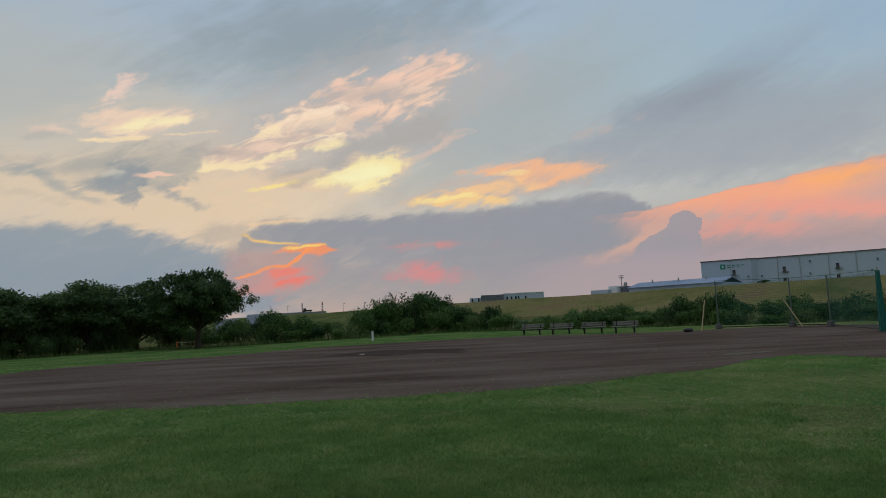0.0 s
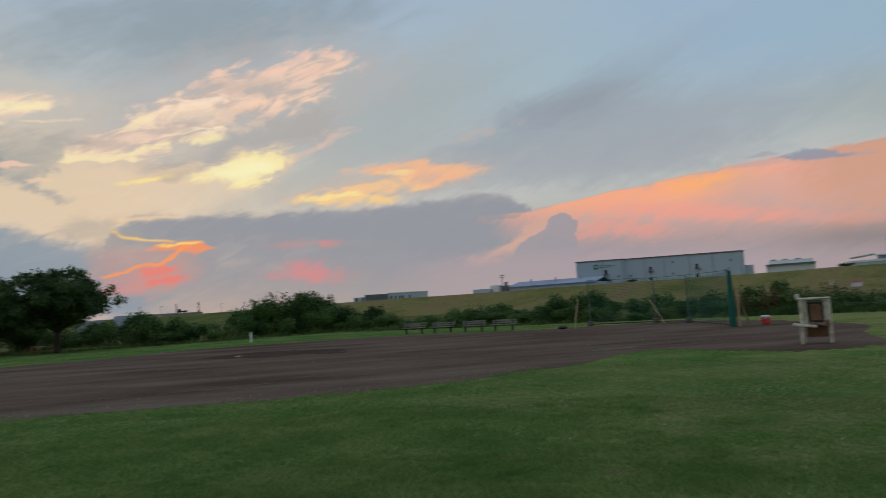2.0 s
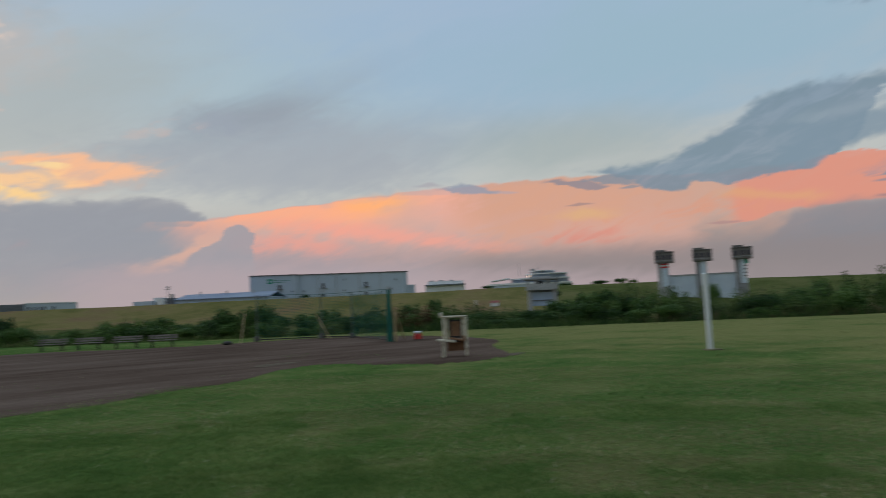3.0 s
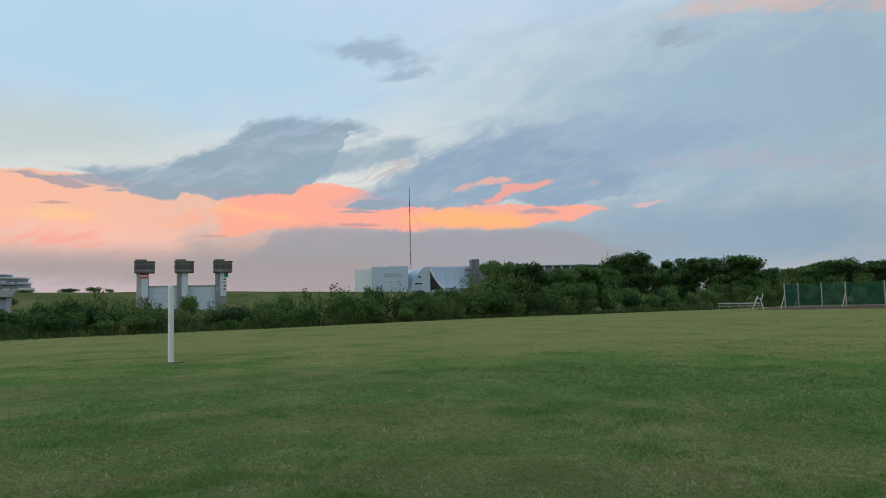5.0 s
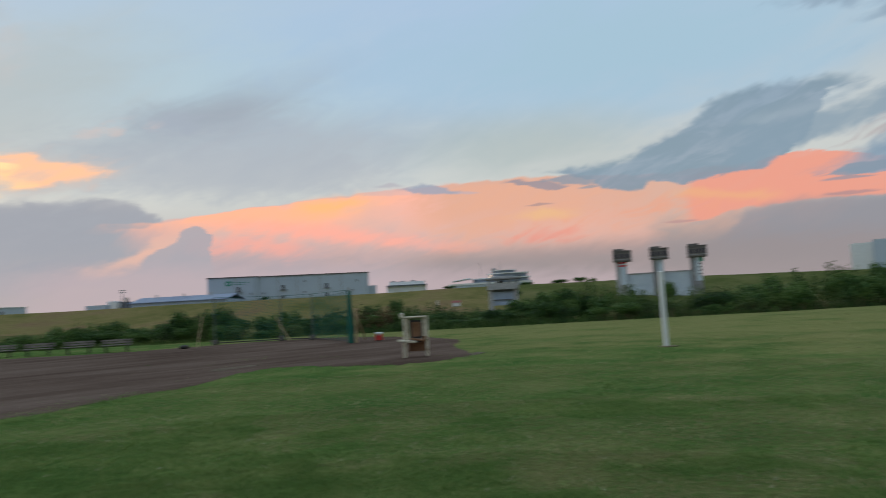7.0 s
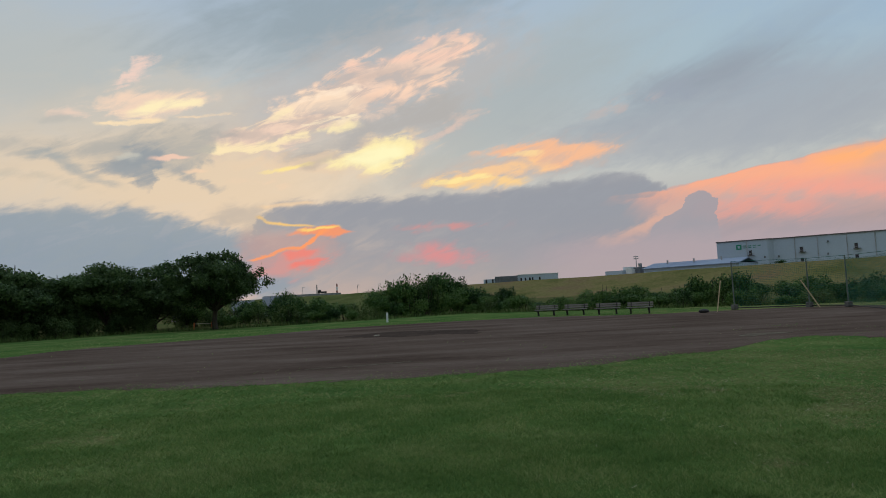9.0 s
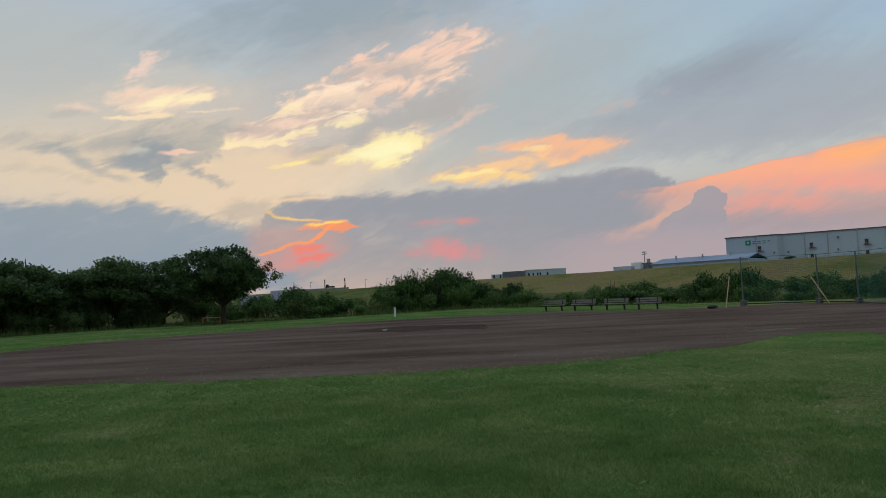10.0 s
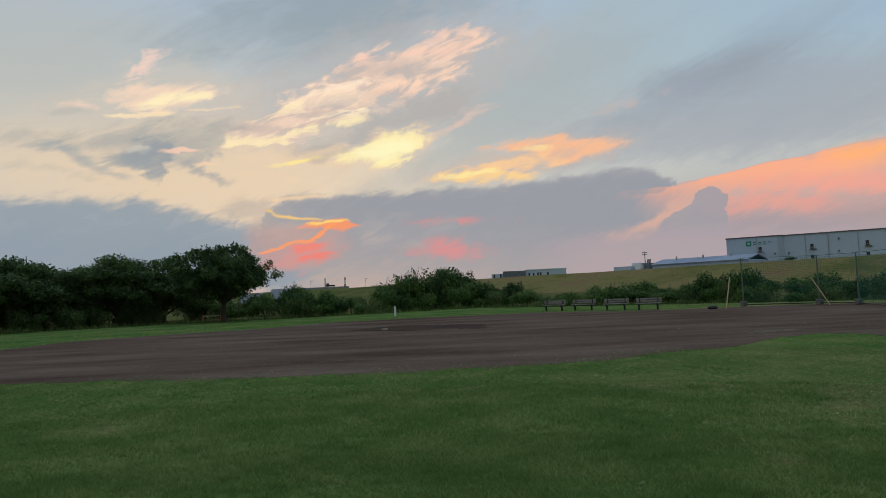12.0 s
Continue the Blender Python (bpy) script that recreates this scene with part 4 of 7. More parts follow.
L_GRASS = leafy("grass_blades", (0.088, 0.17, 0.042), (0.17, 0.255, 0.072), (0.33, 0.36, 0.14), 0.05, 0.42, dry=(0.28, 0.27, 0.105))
M_POLE = surface("dull_green_pole", ((0.1, 0.13, 0.11), (0.16, 0.18, 0.15)), 3.0, 0.6, 0.2, bump=0.1)
M_FOOT = surface("stained_concrete", ((0.09, 0.085, 0.075), (0.15, 0.14, 0.125)), 5.0, 0.9, bump=0.3)
M_DAMP = surface("damp_dirt", ((0.064, 0.046, 0.037), (0.082, 0.059, 0.047)), 0.6, 1.0, bump=0.4, world_space=True, spec=0.0)
M_ROUGH = surface("rough_olive_grass", ((0.07, 0.09, 0.03), (0.11, 0.11, 0.042), (0.13, 0.1, 0.05)), 0.12, 1.0, bump=0.6, fine=24, world_space=True, spec=0.0, grain=0.3)
M_ORANGE = surface("faded_orange_plastic", ((0.5, 0.12, 0.03), (0.6, 0.17, 0.05)), 3.0, 0.6, bump=0.05)
L_WITHERED = leafy("withered_leaves", (0.06, 0.04, 0.022), (0.12, 0.075, 0.04), (0.15, 0.11, 0.05), 0.1)
M_STRAWEARTH = surface("straw_strewn_earth", ((0.17, 0.15, 0.09), (0.26, 0.23, 0.15)), 6.0, 1.0, bump=0.3, spec=0.0)
L_THATCH = leafy("dry_thatch", (0.17, 0.17, 0.065), (0.27, 0.25, 0.105), (0.4, 0.35, 0.18), 0.05, 0.35)
L_STRAW = leafy("straw", (0.3, 0.26, 0.16), (0.4, 0.35, 0.22), (0.5, 0.45, 0.3), 0.1, 0.2)


# ---- building helpers ----
rng = np.random.default_rng(7)


def spot(az, dist, z=0.0):
    """A place at an azimuth (degrees to the left of ahead) and a distance from the start of the walk."""
    return Vector((-math.sin(radians(az)) * dist, math.cos(radians(az)) * dist, z))


def thing(name, label, category, place=(0, 0, 0), turn=0.0, group="", kind=""):
    ob = new(name)
    ob.empty_display_size = 0.3
    ob.matrix_basis = pose(*place, 0, 0, turn)
    return tagged(ob, label, category, group, kind)


def part(name, bm, material, parent=None, label=""):
    me = bpy.data.meshes.new(name)
    if isinstance(bm, bmesh.types.BMesh):
        bmesh.ops.recalc_face_normals(bm, faces=bm.faces)
        bm.to_mesh(me)
        bm.free()
    else:
        v, f = bm
        me.from_pydata([tuple(p) for p in v], [], [tuple(q) for q in f])
    me.materials.append(material)
    ob = new(name, me)
    ob.parent = parent
    if label:
        ob["label"] = label
    return ob


def box(size, at=(0, 0, 0), turn=(0, 0, 0), bevel=0.0, bm=None):
    """A box (bevelled edges where wanted), its middle at the place."""
    bm = bm or bmesh.new()
    made = bmesh.ops.create_cube(bm, size=1.0, matrix=pose(*at, *turn) @ Matrix.Diagonal((*size, 1)))
    if bevel:
        edges = list({e for v in made["verts"] for e in v.link_edges})
        bmesh.ops.bevel(bm, geom=edges, offset=bevel, segments=1, affect="EDGES", profile=0.5)
    return bm


def tube(a, b, r, r2=None, seg=8, bm=None):
    """A round bar from a to b."""
    bm = bm or bmesh.new()
    a, b = Vector(a), Vector(b)
    turn = (b - a).to_track_quat("Z", "Y").to_matrix().to_4x4()
    m = Matrix.Translation((a + b) / 2) @ turn
    bmesh.ops.create_cone(bm, cap_ends=True, segments=seg, radius1=r, radius2=r if r2 is None else r2, depth=(b - a).length, matrix=m)
    return bm


def prism(outline, z0, z1, bm=None):
    """An upright prism over an outline of (x, y)."""
    bm = bm or bmesh.new()
    lo = [bm.verts.new((x, y, z0)) for x, y in outline]
    hi = [bm.verts.new((x, y, z1)) for x, y in outline]
    n = len(lo)
    bm.faces.new(lo[::-1])
    bm.faces.new(hi)
    for i in range(n):
        bm.faces.new((lo[i], lo[(i + 1) % n], hi[(i + 1) % n], hi[i]))
    return bm


def extrude_x(outline, x0, x1, bm=None):
    """A prism along x over an outline of (y, z)."""
    bm = bm or bmesh.new()
    a = [bm.verts.new((x0, y, z)) for y, z in outline]
    b = [bm.verts.new((x1, y, z)) for y, z in outline]
    n = len(a)
    bm.faces.new(a)
    bm.faces.new(b[::-1])
    for i in range(n):
        bm.faces.new((a[i], b[i], b[(i + 1) % n], a[(i + 1) % n]))
    return bm


def mesh_of(name, verts, faces, material, smooth=False):
    """A mesh from arrays: verts n x 3, faces m x 3 or m x 4."""
    me = bpy.data.meshes.new(name)
    verts, faces = np.asarray(verts, np.float32), np.asarray(faces, np.int32)
    me.vertices.add(len(verts))
    me.vertices.foreach_set("co", verts.ravel())
    k = faces.shape[1]
    me.loops.add(faces.size)
    me.loops.foreach_set("vertex_index", faces.ravel())
    me.polygons.add(len(faces))
    me.polygons.foreach_set("loop_start", np.arange(0, faces.size, k, dtype=np.int32))
    me.polygons.foreach_set("loop_total", np.full(len(faces), k, np.int32))
    if smooth:
        me.polygons.foreach_set("use_smooth", np.ones(len(faces), bool))
    me.update(calc_edges=True)
    me.validate()
    me.materials.append(material)
    return me


def inside(outline, x, y):
    """Which of the points x, y (arrays) lie within an outline."""
    hit = np.zeros(len(x), bool)
    n = len(outline)
    for i in range(n):
        (x0, y0), (x1, y1) = outline[i], outline[(i + 1) % n]
        if y0 == y1:
            continue
        cross = (y0 > y) != (y1 > y)
        hit ^= cross & (x < (x1 - x0) * (y - y0) / (y1 - y0) + x0)
    return hit


def rounded(points, steps=6):
    """A closed Catmull-Rom curve through points."""
    out, n = [], len(points)
    p = [np.array(q, float) for q in points]
    for i in range(n):
        a, b, c, d = p[i - 1], p[i], p[(i + 1) % n], p[(i + 2) % n]
        for s in range(steps):
            t = s / steps
            out.append(tuple(0.5 * (2 * b + (c - a) * t + (2 * a - 5 * b + 4 * c - d) * t * t + (3 * b - a - 3 * c + d) * t ** 3)))
    return out


# ---- ground, infield, levee ----
def radial_ground():
    """One sheet from under the walk to the horizon."""
    radii = [0, 2, 4, 6, 8, 10, 12, 14, 16, 18, 21, 24, 28, 32, 37, 43, 50, 60, 75, 95, 120, 160, 220, 320, 500, 900, 1800, 4200]
    n = 120
    verts, faces = [(0, 0, 0)], []
    for r in radii[1:]:
        for i in range(n):
            a = 2 * math.pi * i / n
            x, y = r * math.cos(a), r * math.sin(a)
            verts.append((x, y, 0.0))
    for i in range(n):
        faces.append((0, 1 + i, 1 + (i + 1) % n))
    me = bpy.data.meshes.new("ground")
    for k in range(len(radii) - 2):
        a, b = 1 + k * n, 1 + (k + 1) * n
        for i in range(n):
            j = (i + 1) % n
            faces.append((a + i, b + i, b + j, a + j))
    me.from_pydata(verts, [], faces)
    me.polygons.foreach_set("use_smooth", np.ones(len(faces), bool))
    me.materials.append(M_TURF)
    return tagged(new("ground", me), "mown green turf of a riverside sports field with dry patches", "ground", kind="structure")


radial_ground()

DIRT = rounded([(-20, 15.9), (-10.8, 15.4), (-7.2, 14.8), (-4, 14.55), (-0.7, 14.6), (2, 15.0), (3.3, 15.5), (4.9, 16.6), (6.6, 17.4), (8.4, 19.2), (10.2, 19.9), (11.0, 18.0), (12.2, 16.5),
                (14.3, 16.2), (16.0, 17.8), (18.2, 21.2), (21.5, 25), (23, 31), (22.5, 37), (19.5, 40.3), (16, 40.8), (11.5, 41), (8, 43), (4.7, 45.6), (-2, 45.4), (-8.4, 43.6), (-12, 39.2),
                (-16.1, 36.4), (-19.4, 33.5), (-20.5, 28), (-25, 22), (-26, 17.5)], 26)


def skirt(bm):
    """Turn the rim of a thin sheet down into the ground."""
    rim = [e for e in bm.edges if len(e.link_faces) == 1]
    down = bmesh.ops.extrude_edge_only(bm, edges=rim)
    for v in down["geom"]:
        if isinstance(v, bmesh.types.BMVert):
            v.co.z = -0.03
    bmesh.ops.recalc_face_normals(bm, faces=bm.faces[:])


def infield():
    """The worn dirt of a ball field, a thin sheet over the turf with a frayed edge."""
    out = []
    for i, (x, y) in enumerate(DIRT):
        k = 0.26 * noise.noise((x * 0.9, y * 0.9, 5)) + 0.3 * noise.noise((x * 2.7, y * 2.7, 9)) + 0.2 * noise.noise((x * 6.1, y * 6.1, 3))
        out.append((x + k, y + 1.2 * k))
    bm = bmesh.new()
    ring = [bm.verts.new((x, y, 0.0)) for x, y in out]
    edges = [bm.edges.new((ring[i - 1], ring[i])) for i in range(len(ring))]
    bmesh.ops.triangle_fill(bm, edges=edges, use_beauty=True)
    bmesh.ops.subdivide_edges(bm, edges=[e for e in bm.edges if e.calc_length() > 3], cuts=3, use_grid_fill=True)
    for v in bm.verts:
        v.co.z = 0.004 + 0.002 * noise.noise((v.co.x * 0.7, v.co.y * 0.7, 1))
    for f in bm.faces:
        if f.normal.z < 0:
            f.normal_flip()
    skirt(bm)
    me = bpy.data.meshes.new("infield")
    bm.to_mesh(me)
    bm.free()
    me.materials.append(M_DIRT)
    tagged(new("infield_dirt", me), "worn brown dirt infield of a ball field with rake marks", "infield", kind="structure")


infield()

# the levee's crest: azimuth and distance
CREST = [(45, 560), (30, 480), (20, 420), (12, 360), (5, 300), (0, 250), (-6, 229), (-12, 216), (-20, 194), (-27, 188), (-34, 182), (-42, 169), (-50, 180), (-58, 192), (-66, 224), (-72, 262), (-80, 330), (-95, 420), (-115, 520)]
CREST_Z = 5.6


def crest_line():
    pts = [np.array(spot(a, d)[:2]) for a, d in CREST]
    out = []
    for i in range(1, len(pts) - 2):
        a, b, c, d = pts[i - 1], pts[i], pts[i + 1], pts[i + 2]
        for s in range(8):
            t = s / 8
            out.append(0.5 * (2 * b + (c - a) * t + (2 * a - 5 * b + 4 * c - d) * t * t + (3 * b - a - 3 * c + d) * t ** 3))
    return out


def levee():
    line = crest_line()
    profile = [(-34, -0.3), (-24, 0.5), (-17, 1.6), (-10, 3.3), (-3, 5.1), (-0.5, CREST_Z), (5, CREST_Z), (8, 4.8), (24, 0)]
    verts, faces = [], []
    k = len(profile)
    for i, p in enumerate(line):
        a, b = line[max(0, i - 1)], line[min(len(line) - 1, i + 1)]
        t = (b - a) / np.linalg.norm(b - a)
        out = np.array((-t[1], t[0]))
        if out @ p < 0:
            out = -out
        for j, (o, z) in enumerate(profile):
            q = p + out * o
            wob = 0.35 * noise.noise((q[0] * 0.06, q[1] * 0.06, j)) if 0 < j < k - 1 else 0
            verts.append((q[0], q[1], z + wob * (0.35 if j in (5, 6) else 1)))
    for i in range(len(line) - 1):
        for j in range(k - 1):
            faces.append((i * k + j, (i + 1) * k + j, (i + 1) * k + j + 1, i * k + j + 1))
    me = bpy.data.meshes.new("levee")
    me.from_pydata(verts, [], faces)
    me.polygons.foreach_set("use_smooth", np.ones(len(faces), bool))
    me.materials.append(M_LEVEE)
    me.materials.append(M_LEVEE_GREEN)
    # dry on the stretch by the works, green along the rest
    for i, f in enumerate(me.polygons):
        x, y = f.center.x, f.center.y
        az = math.degrees(math.atan2(-x, y)) + 5 * noise.noise((x * 0.05, y * 0.05, f.center.z))
        f.material_index = 1 if az < -45 or az > 1 else 0
    tagged(new("levee", me), "long grassy river levee with dry brown patches", "levee", kind="structure")


levee()


def flat_patch(name, label, category, outline, z, material, fray=1.0):
    """A thin ragged sheet lying on the ground."""
    out = []
    for x, y in rounded(outline, 16):
        k = 0.3 * noise.noise((x * 1.6, y * 1.6, 4)) + 0.24 * noise.noise((x * 4.3, y * 4.3, 8))
        out.append((x + 1.6 * k * fray, y + 0.7 * k * fray))
    bm = bmesh.new()
    bm.faces.new([bm.verts.new((x, y, z)) for x, y in out])
    bmesh.ops.triangulate(bm, faces=bm.faces[:])
    for f in bm.faces:
        if f.normal.z < 0:
            f.normal_flip()
    skirt(bm)
    me = bpy.data.meshes.new(name)
    bm.to_mesh(me)
    bm.free()
    me.materials.append(material)
    return tagged(new(name, me), label, category, kind="structure")


flat_patch("chalk_line", "faded pale chalk line scuffed into the dirt", "line marking", [(-3.9, 17.42), (-2.9, 17.62), (-2.0, 17.84), (-1.5, 18.1), (-1.4, 18.22), (-2.0, 17.98), (-2.9, 17.74), (-3.9, 17.52)], 0.011, M_PALEDIRT, 0.15)
flat_patch("pale_earth", "pale trodden earth at the infield's edge", "bare earth", [(8.3, 21.2), (8.9, 21.9), (9.7, 22.0), (10.0, 21.5), (9.2, 21.2), (8.5, 20.8)], 0.011, M_PALEDIRT)
flat_patch("pale_earth", "pale trodden earth beside the dirt infield", "bare earth", [(15.1, 16.6), (15.9, 16.9), (16.2, 17.4), (15.6, 17.3)], 0.011, M_PALEDIRT)
flat_patch("damp_earth", "dark damp earth on the infield", "damp earth", [(-5.7, 32.6), (-3.9, 35.2), (-1.2, 34.6), (0.5, 33.2), (0.6, 29.8), (-1.0, 30.8), (-2.4, 30.3), (-4.0, 31.2)], 0.011, M_DAMP)


def rough_ground():
    """Rough grass from behind the thicket to the levee's foot."""
    v, f = [], []
    az = np.linspace(46, -120, 84)
    near = np.interp(-az, (-46, -24, -15, 0, 6, 17, 33, 44, 66, 78, 90, 120), (62, 63, 61, 66, 61, 55, 50, 50, 55, 65, 86, 100))
    far = np.interp(-az, (-46, -20, 0, 20, 42, 66, 80, 120), (420, 380, 240, 180, 158, 205, 300, 420))
    for a, d0, d1 in zip(az, near, far):
        for d in (d0, (d0 + d1) / 2, d1):
            p = spot(a, d)
            v.append((p.x, p.y, 0.02))
    for i in range(len(az) - 1):
        for j in range(2):
            f.append((3 * i + j, 3 * i + j + 1, 3 * i + 4 + j, 3 * i + 3 + j))
    me = bpy.data.meshes.new("rough_ground")
    me.from_pydata(v, [], f)
    me.materials.append(M_ROUGH)
    tagged(new("rough_ground", me), "rough olive grassland between the thicket and the levee", "grassland", kind="structure")


rough_ground()


# ---- buildings behind the levee ----
def facing(az_l, az_r, dist_l, dist_r=None):
    """The frame of a facade seen from the field: its left foot, its length and its turn; x runs along it, y away."""
    a, b = spot(az_l, dist_l), spot(az_r, dist_r or dist_l)
    d = b - a
    return a, d.length, math.degrees(math.atan2(d.y, d.x))


def warehouse():
    a, ln, turn = facing(-20.45, -33.25, 230)
    wh = thing("warehouse", "large pale grey metal-clad warehouse with fire doors, behind the levee", "warehouse", a, turn)
    split, top = 14.2, 13.85
    part("wall", prism([(0, 0), (split, 0), (split + 1.6, 2.2), (ln - 1.5, 2.2), (ln, 3.7), (ln, 40), (0, 40)], 0, top), M_CLAD, wh)
    part("annex", box((2.8, 20, 9.6), (ln + 1.4, 16, 4.8)), M_CLAD, wh)
    part("roof_edge", prism([(-0.2, -0.25), (split + 0.1, -0.25), (split + 1.7, 1.95), (ln - 1.4, 1.95), (ln + 0.2, 3.6), (ln + 0.2, 40), (-0.2, 40)], top, top + 0.3), M_ROOF, wh)
    for x in (6.5, 19.5, 25.5, 33, 40):
        part("downpipe", tube((x + 2, -0.15 if x < split else 2.05, 4), (x + 2, -0.15 if x < split else 2.05, top), 0.1, seg=6), M_STEEL, wh)
    for x, y in ((9.4, 0), (23.2, 2.2), (37.2, 2.2)):
        for z in (9.4, 6.1):
            if x == 9.4:
                z -= 0.1
            d = part("fire_door", box((0.85, 0.12, 1.5), (x, y - 0.05, z + 0.8)), M_GLASS, wh)
            la = part("landing", box((1.9, 0.8, 0.13), (x + 0.2, y - 0.45, z)), M_ROOF, wh)
            part("rail", box((1.9, 0.06, 0.08), (x + 0.2, y - 0.78, z + 0.5)), M_STEEL, la)
    for x, y, z in ((4.0, 0, 7.6), (13.3, 0, 8.6), (17.0, 2.2, 8.6), (30.0, 2.2, 8.4), (30.2, 2.2, 12.0), (45.6, 2.2, 8.3), (47.2, 2.2, 11.4)):
        part("vent_hood", box((0.45, 0.4, 0.6), (x, y - 0.2, z)), M_DARKGREY, wh)
    # the green sign: a square mark and four plain strokes
    part("sign_mark", box((1.5, 0.1, 1.5), (6.3, -0.08, 12.05)), M_GREEN, wh, "green square sign mark")
    part("sign_mark_core", box((0.6, 0.1, 0.7), (6.3, -0.12, 12.05)), M_CLAD, wh)
    for i, w in enumerate((1.0, 0.9, 0.9, 0.8)):
        x = 8.0 + 1.35 * i
        part("sign_bar", box((w, 0.08, 0.22), (x, -0.07, 12.35 - 0.1 * (i % 2))), M_GREEN, wh, "green sign stroke")
        if i < 3:
            part("sign_bar", box((w, 0.08, 0.2), (x, -0.07, 11.75)), M_GREEN, wh, "green sign stroke")


def blue_shed():
    a, ln, turn = facing(-14.9, -21.9, 215, 205)
    sh = thing("long_shed", "long low pale blue shed with a darker blue metal roof", "shed", a, turn)
    part("wall", box((ln, 16, 6.9), (ln / 2, 8, 3.45)), M_PALEBLUE, sh)
    part("roof", extrude_x([(-0.5, 6.9), (8, 8.5), (16.5, 6.9), (16.5, 6.7), (8, 8.2), (-0.5, 6.7)], -0.3, ln + 0.3), M_BLUE, sh)
    for x in (5, 13, 21):
        part("roof_vent", tube((x, 6, 8), (x, 6, 9.1), 0.25), M_STEEL, sh)
    a, ln, turn = facing(-11.9, -14.8, 222, 216)
    b = thing("plant_building", "small pale works building with a rooftop tank and mast", "works building", a, turn)
    part("body", box((6, 8, 6.9), (3, 4, 3.45)), M_CLAD, b)
    part("house", box((2.2, 4, 7.9), (6.2, 4, 3.95), bevel=0.05), M_WHITE, b)
    part("ramp_wall", extrude_x([(0, 5), (8, 5), (8, 6.4), (0, 7.4)], 7.3, 9.2), M_WHITE, b)
    part("tank_house", box((2.4, 4, 7.6), (9.7, 4, 3.8)), M_DARKGREY, b)
    part("tank", tube((9.9, 4, 7.6), (9.9, 4, 8.8), 0.6, seg=12), M_STEEL, b)
    part("mast", tube((9.2, 3, 7.6), (9.2, 3, 11.2), 0.16, 0.1), M_STEEL, b)
    for z in (10.3, 10.9):
        part("antenna", box((1.5, 0.3, 0.25), (9.2, 3, z)), M_STEEL, b)


def grey_office():
    a, ln, turn = facing(-2.0, -8.15, 305)
    g = thing("office_block", "white flat-roofed works building with a dark grey entrance block", "office block", a, turn)
    part("left_wing", box((6, 18, 8.3), (3, 9, 4.15)), M_CLAD, g)
    part("dark_block", box((10, 18, 9.3), (10, 8.5, 4.65)), M_DARKGREY, g, "dark grey clad block")
    part("right_wing", prism([(15, 0.4), (ln - 6, 0.4), (ln, 3), (ln, 22), (15, 22)], 0, 9.4), M_CLAD, g)
    part("parapet", prism([(14.9, 0.2), (ln - 6, 0.2), (ln + 0.2, 2.9), (ln + 0.2, 22), (14.9, 22)], 9.4, 9.7), M_WHITE, g)
    for x in (1.2, 4.0, 16.5, 18.4, 20.3, 21.5, 24.6):
        w = part("window", box((0.7, 0.15, 1.6), (x, -0.02 if x < 6 else 0.36, 7.4)), M_GLASS, g)


def stepped_block():
    a, ln, turn = facing(-34.6, -37.9, 285)
    b = thing("depot_building", "white two-step flat-roofed depot with rooftop plant", "depot", a, turn)
    part("lower_wall", box((ln, 20, 10.6), (ln / 2, 12, 5.3)), M_WHITE, b)
    part("upper_wall", box((ln - 1.5, 16, 1.9), (ln / 2 + 0.2, 13, 11.3)), M_WHITE, b)
    part("canopy", box((ln + 0.4, 1.5, 0.5), (ln / 2, 1.6, 10.6)), M_DARKGREY, b)
    for x in (2.5, 6.5, 11):
        part("roof_plant", box((2.0, 3, 0.7), (x, 10, 12.5), bevel=0.05), M_GREY, b)
    part("door", box((0.9, 0.2, 2.0), (ln * 0.55, 1.95, 6.9)), M_GLASS, b)
    part("low_wing", box((6, 14, 7.4), (-3, 14, 3.7)), M_CLAD, b)


def terraced_hall():
    a, ln, turn = facing(-41.3, -46.6, 330)
    t = thing("terraced_building", "distant white building with stacked rounded terraces and a mast", "terminal building", a, turn)
    tiers = [(-0.35, 1.03, 10.6, 11.4), (0.05, 1.0, 13.0, 13.5), (0.3, 0.97, 15.1, 15.6), (0.36, 0.78, 16.6, 16.9)]
    for i, (u, v, z0, z1) in enumerate(tiers):
        n = 18
        cx, hw = (u + v) / 2 * ln, (v - u) / 2 * ln
        out = [(cx + hw * math.cos(2 * math.pi * k / n) , 12 + 10 * math.sin(2 * math.pi * k / n)) for k in range(n)]
        inn = [(cx + (hw - 0.5) * math.cos(2 * math.pi * k / n), 12 + 9.5 * math.sin(2 * math.pi * k / n)) for k in range(n)]
        part("terrace", prism(out, z0, z1), M_WHITE, t)
        part("glazed_storey", prism(inn, z0 - (2.0 if i else 10.4), z0), M_BLUEGLASS if i else M_CLAD, t)
    part("side_canopy", box((9, 10, 0.5), (-3, 9, 13.2), (0, -7, 0), 0.1), M_WHITE, t)
    part("plant_room", box((2.2, 3, 1.4), (ln * 0.42, 10, 17.4), bevel=0.1), M_GREY, t)
    for x in (0.2, 0.52):
        part("mast", tube((ln * x, 12, 15), (ln * x, 12, 21.5), 0.15, 0.06), M_STEEL, t)


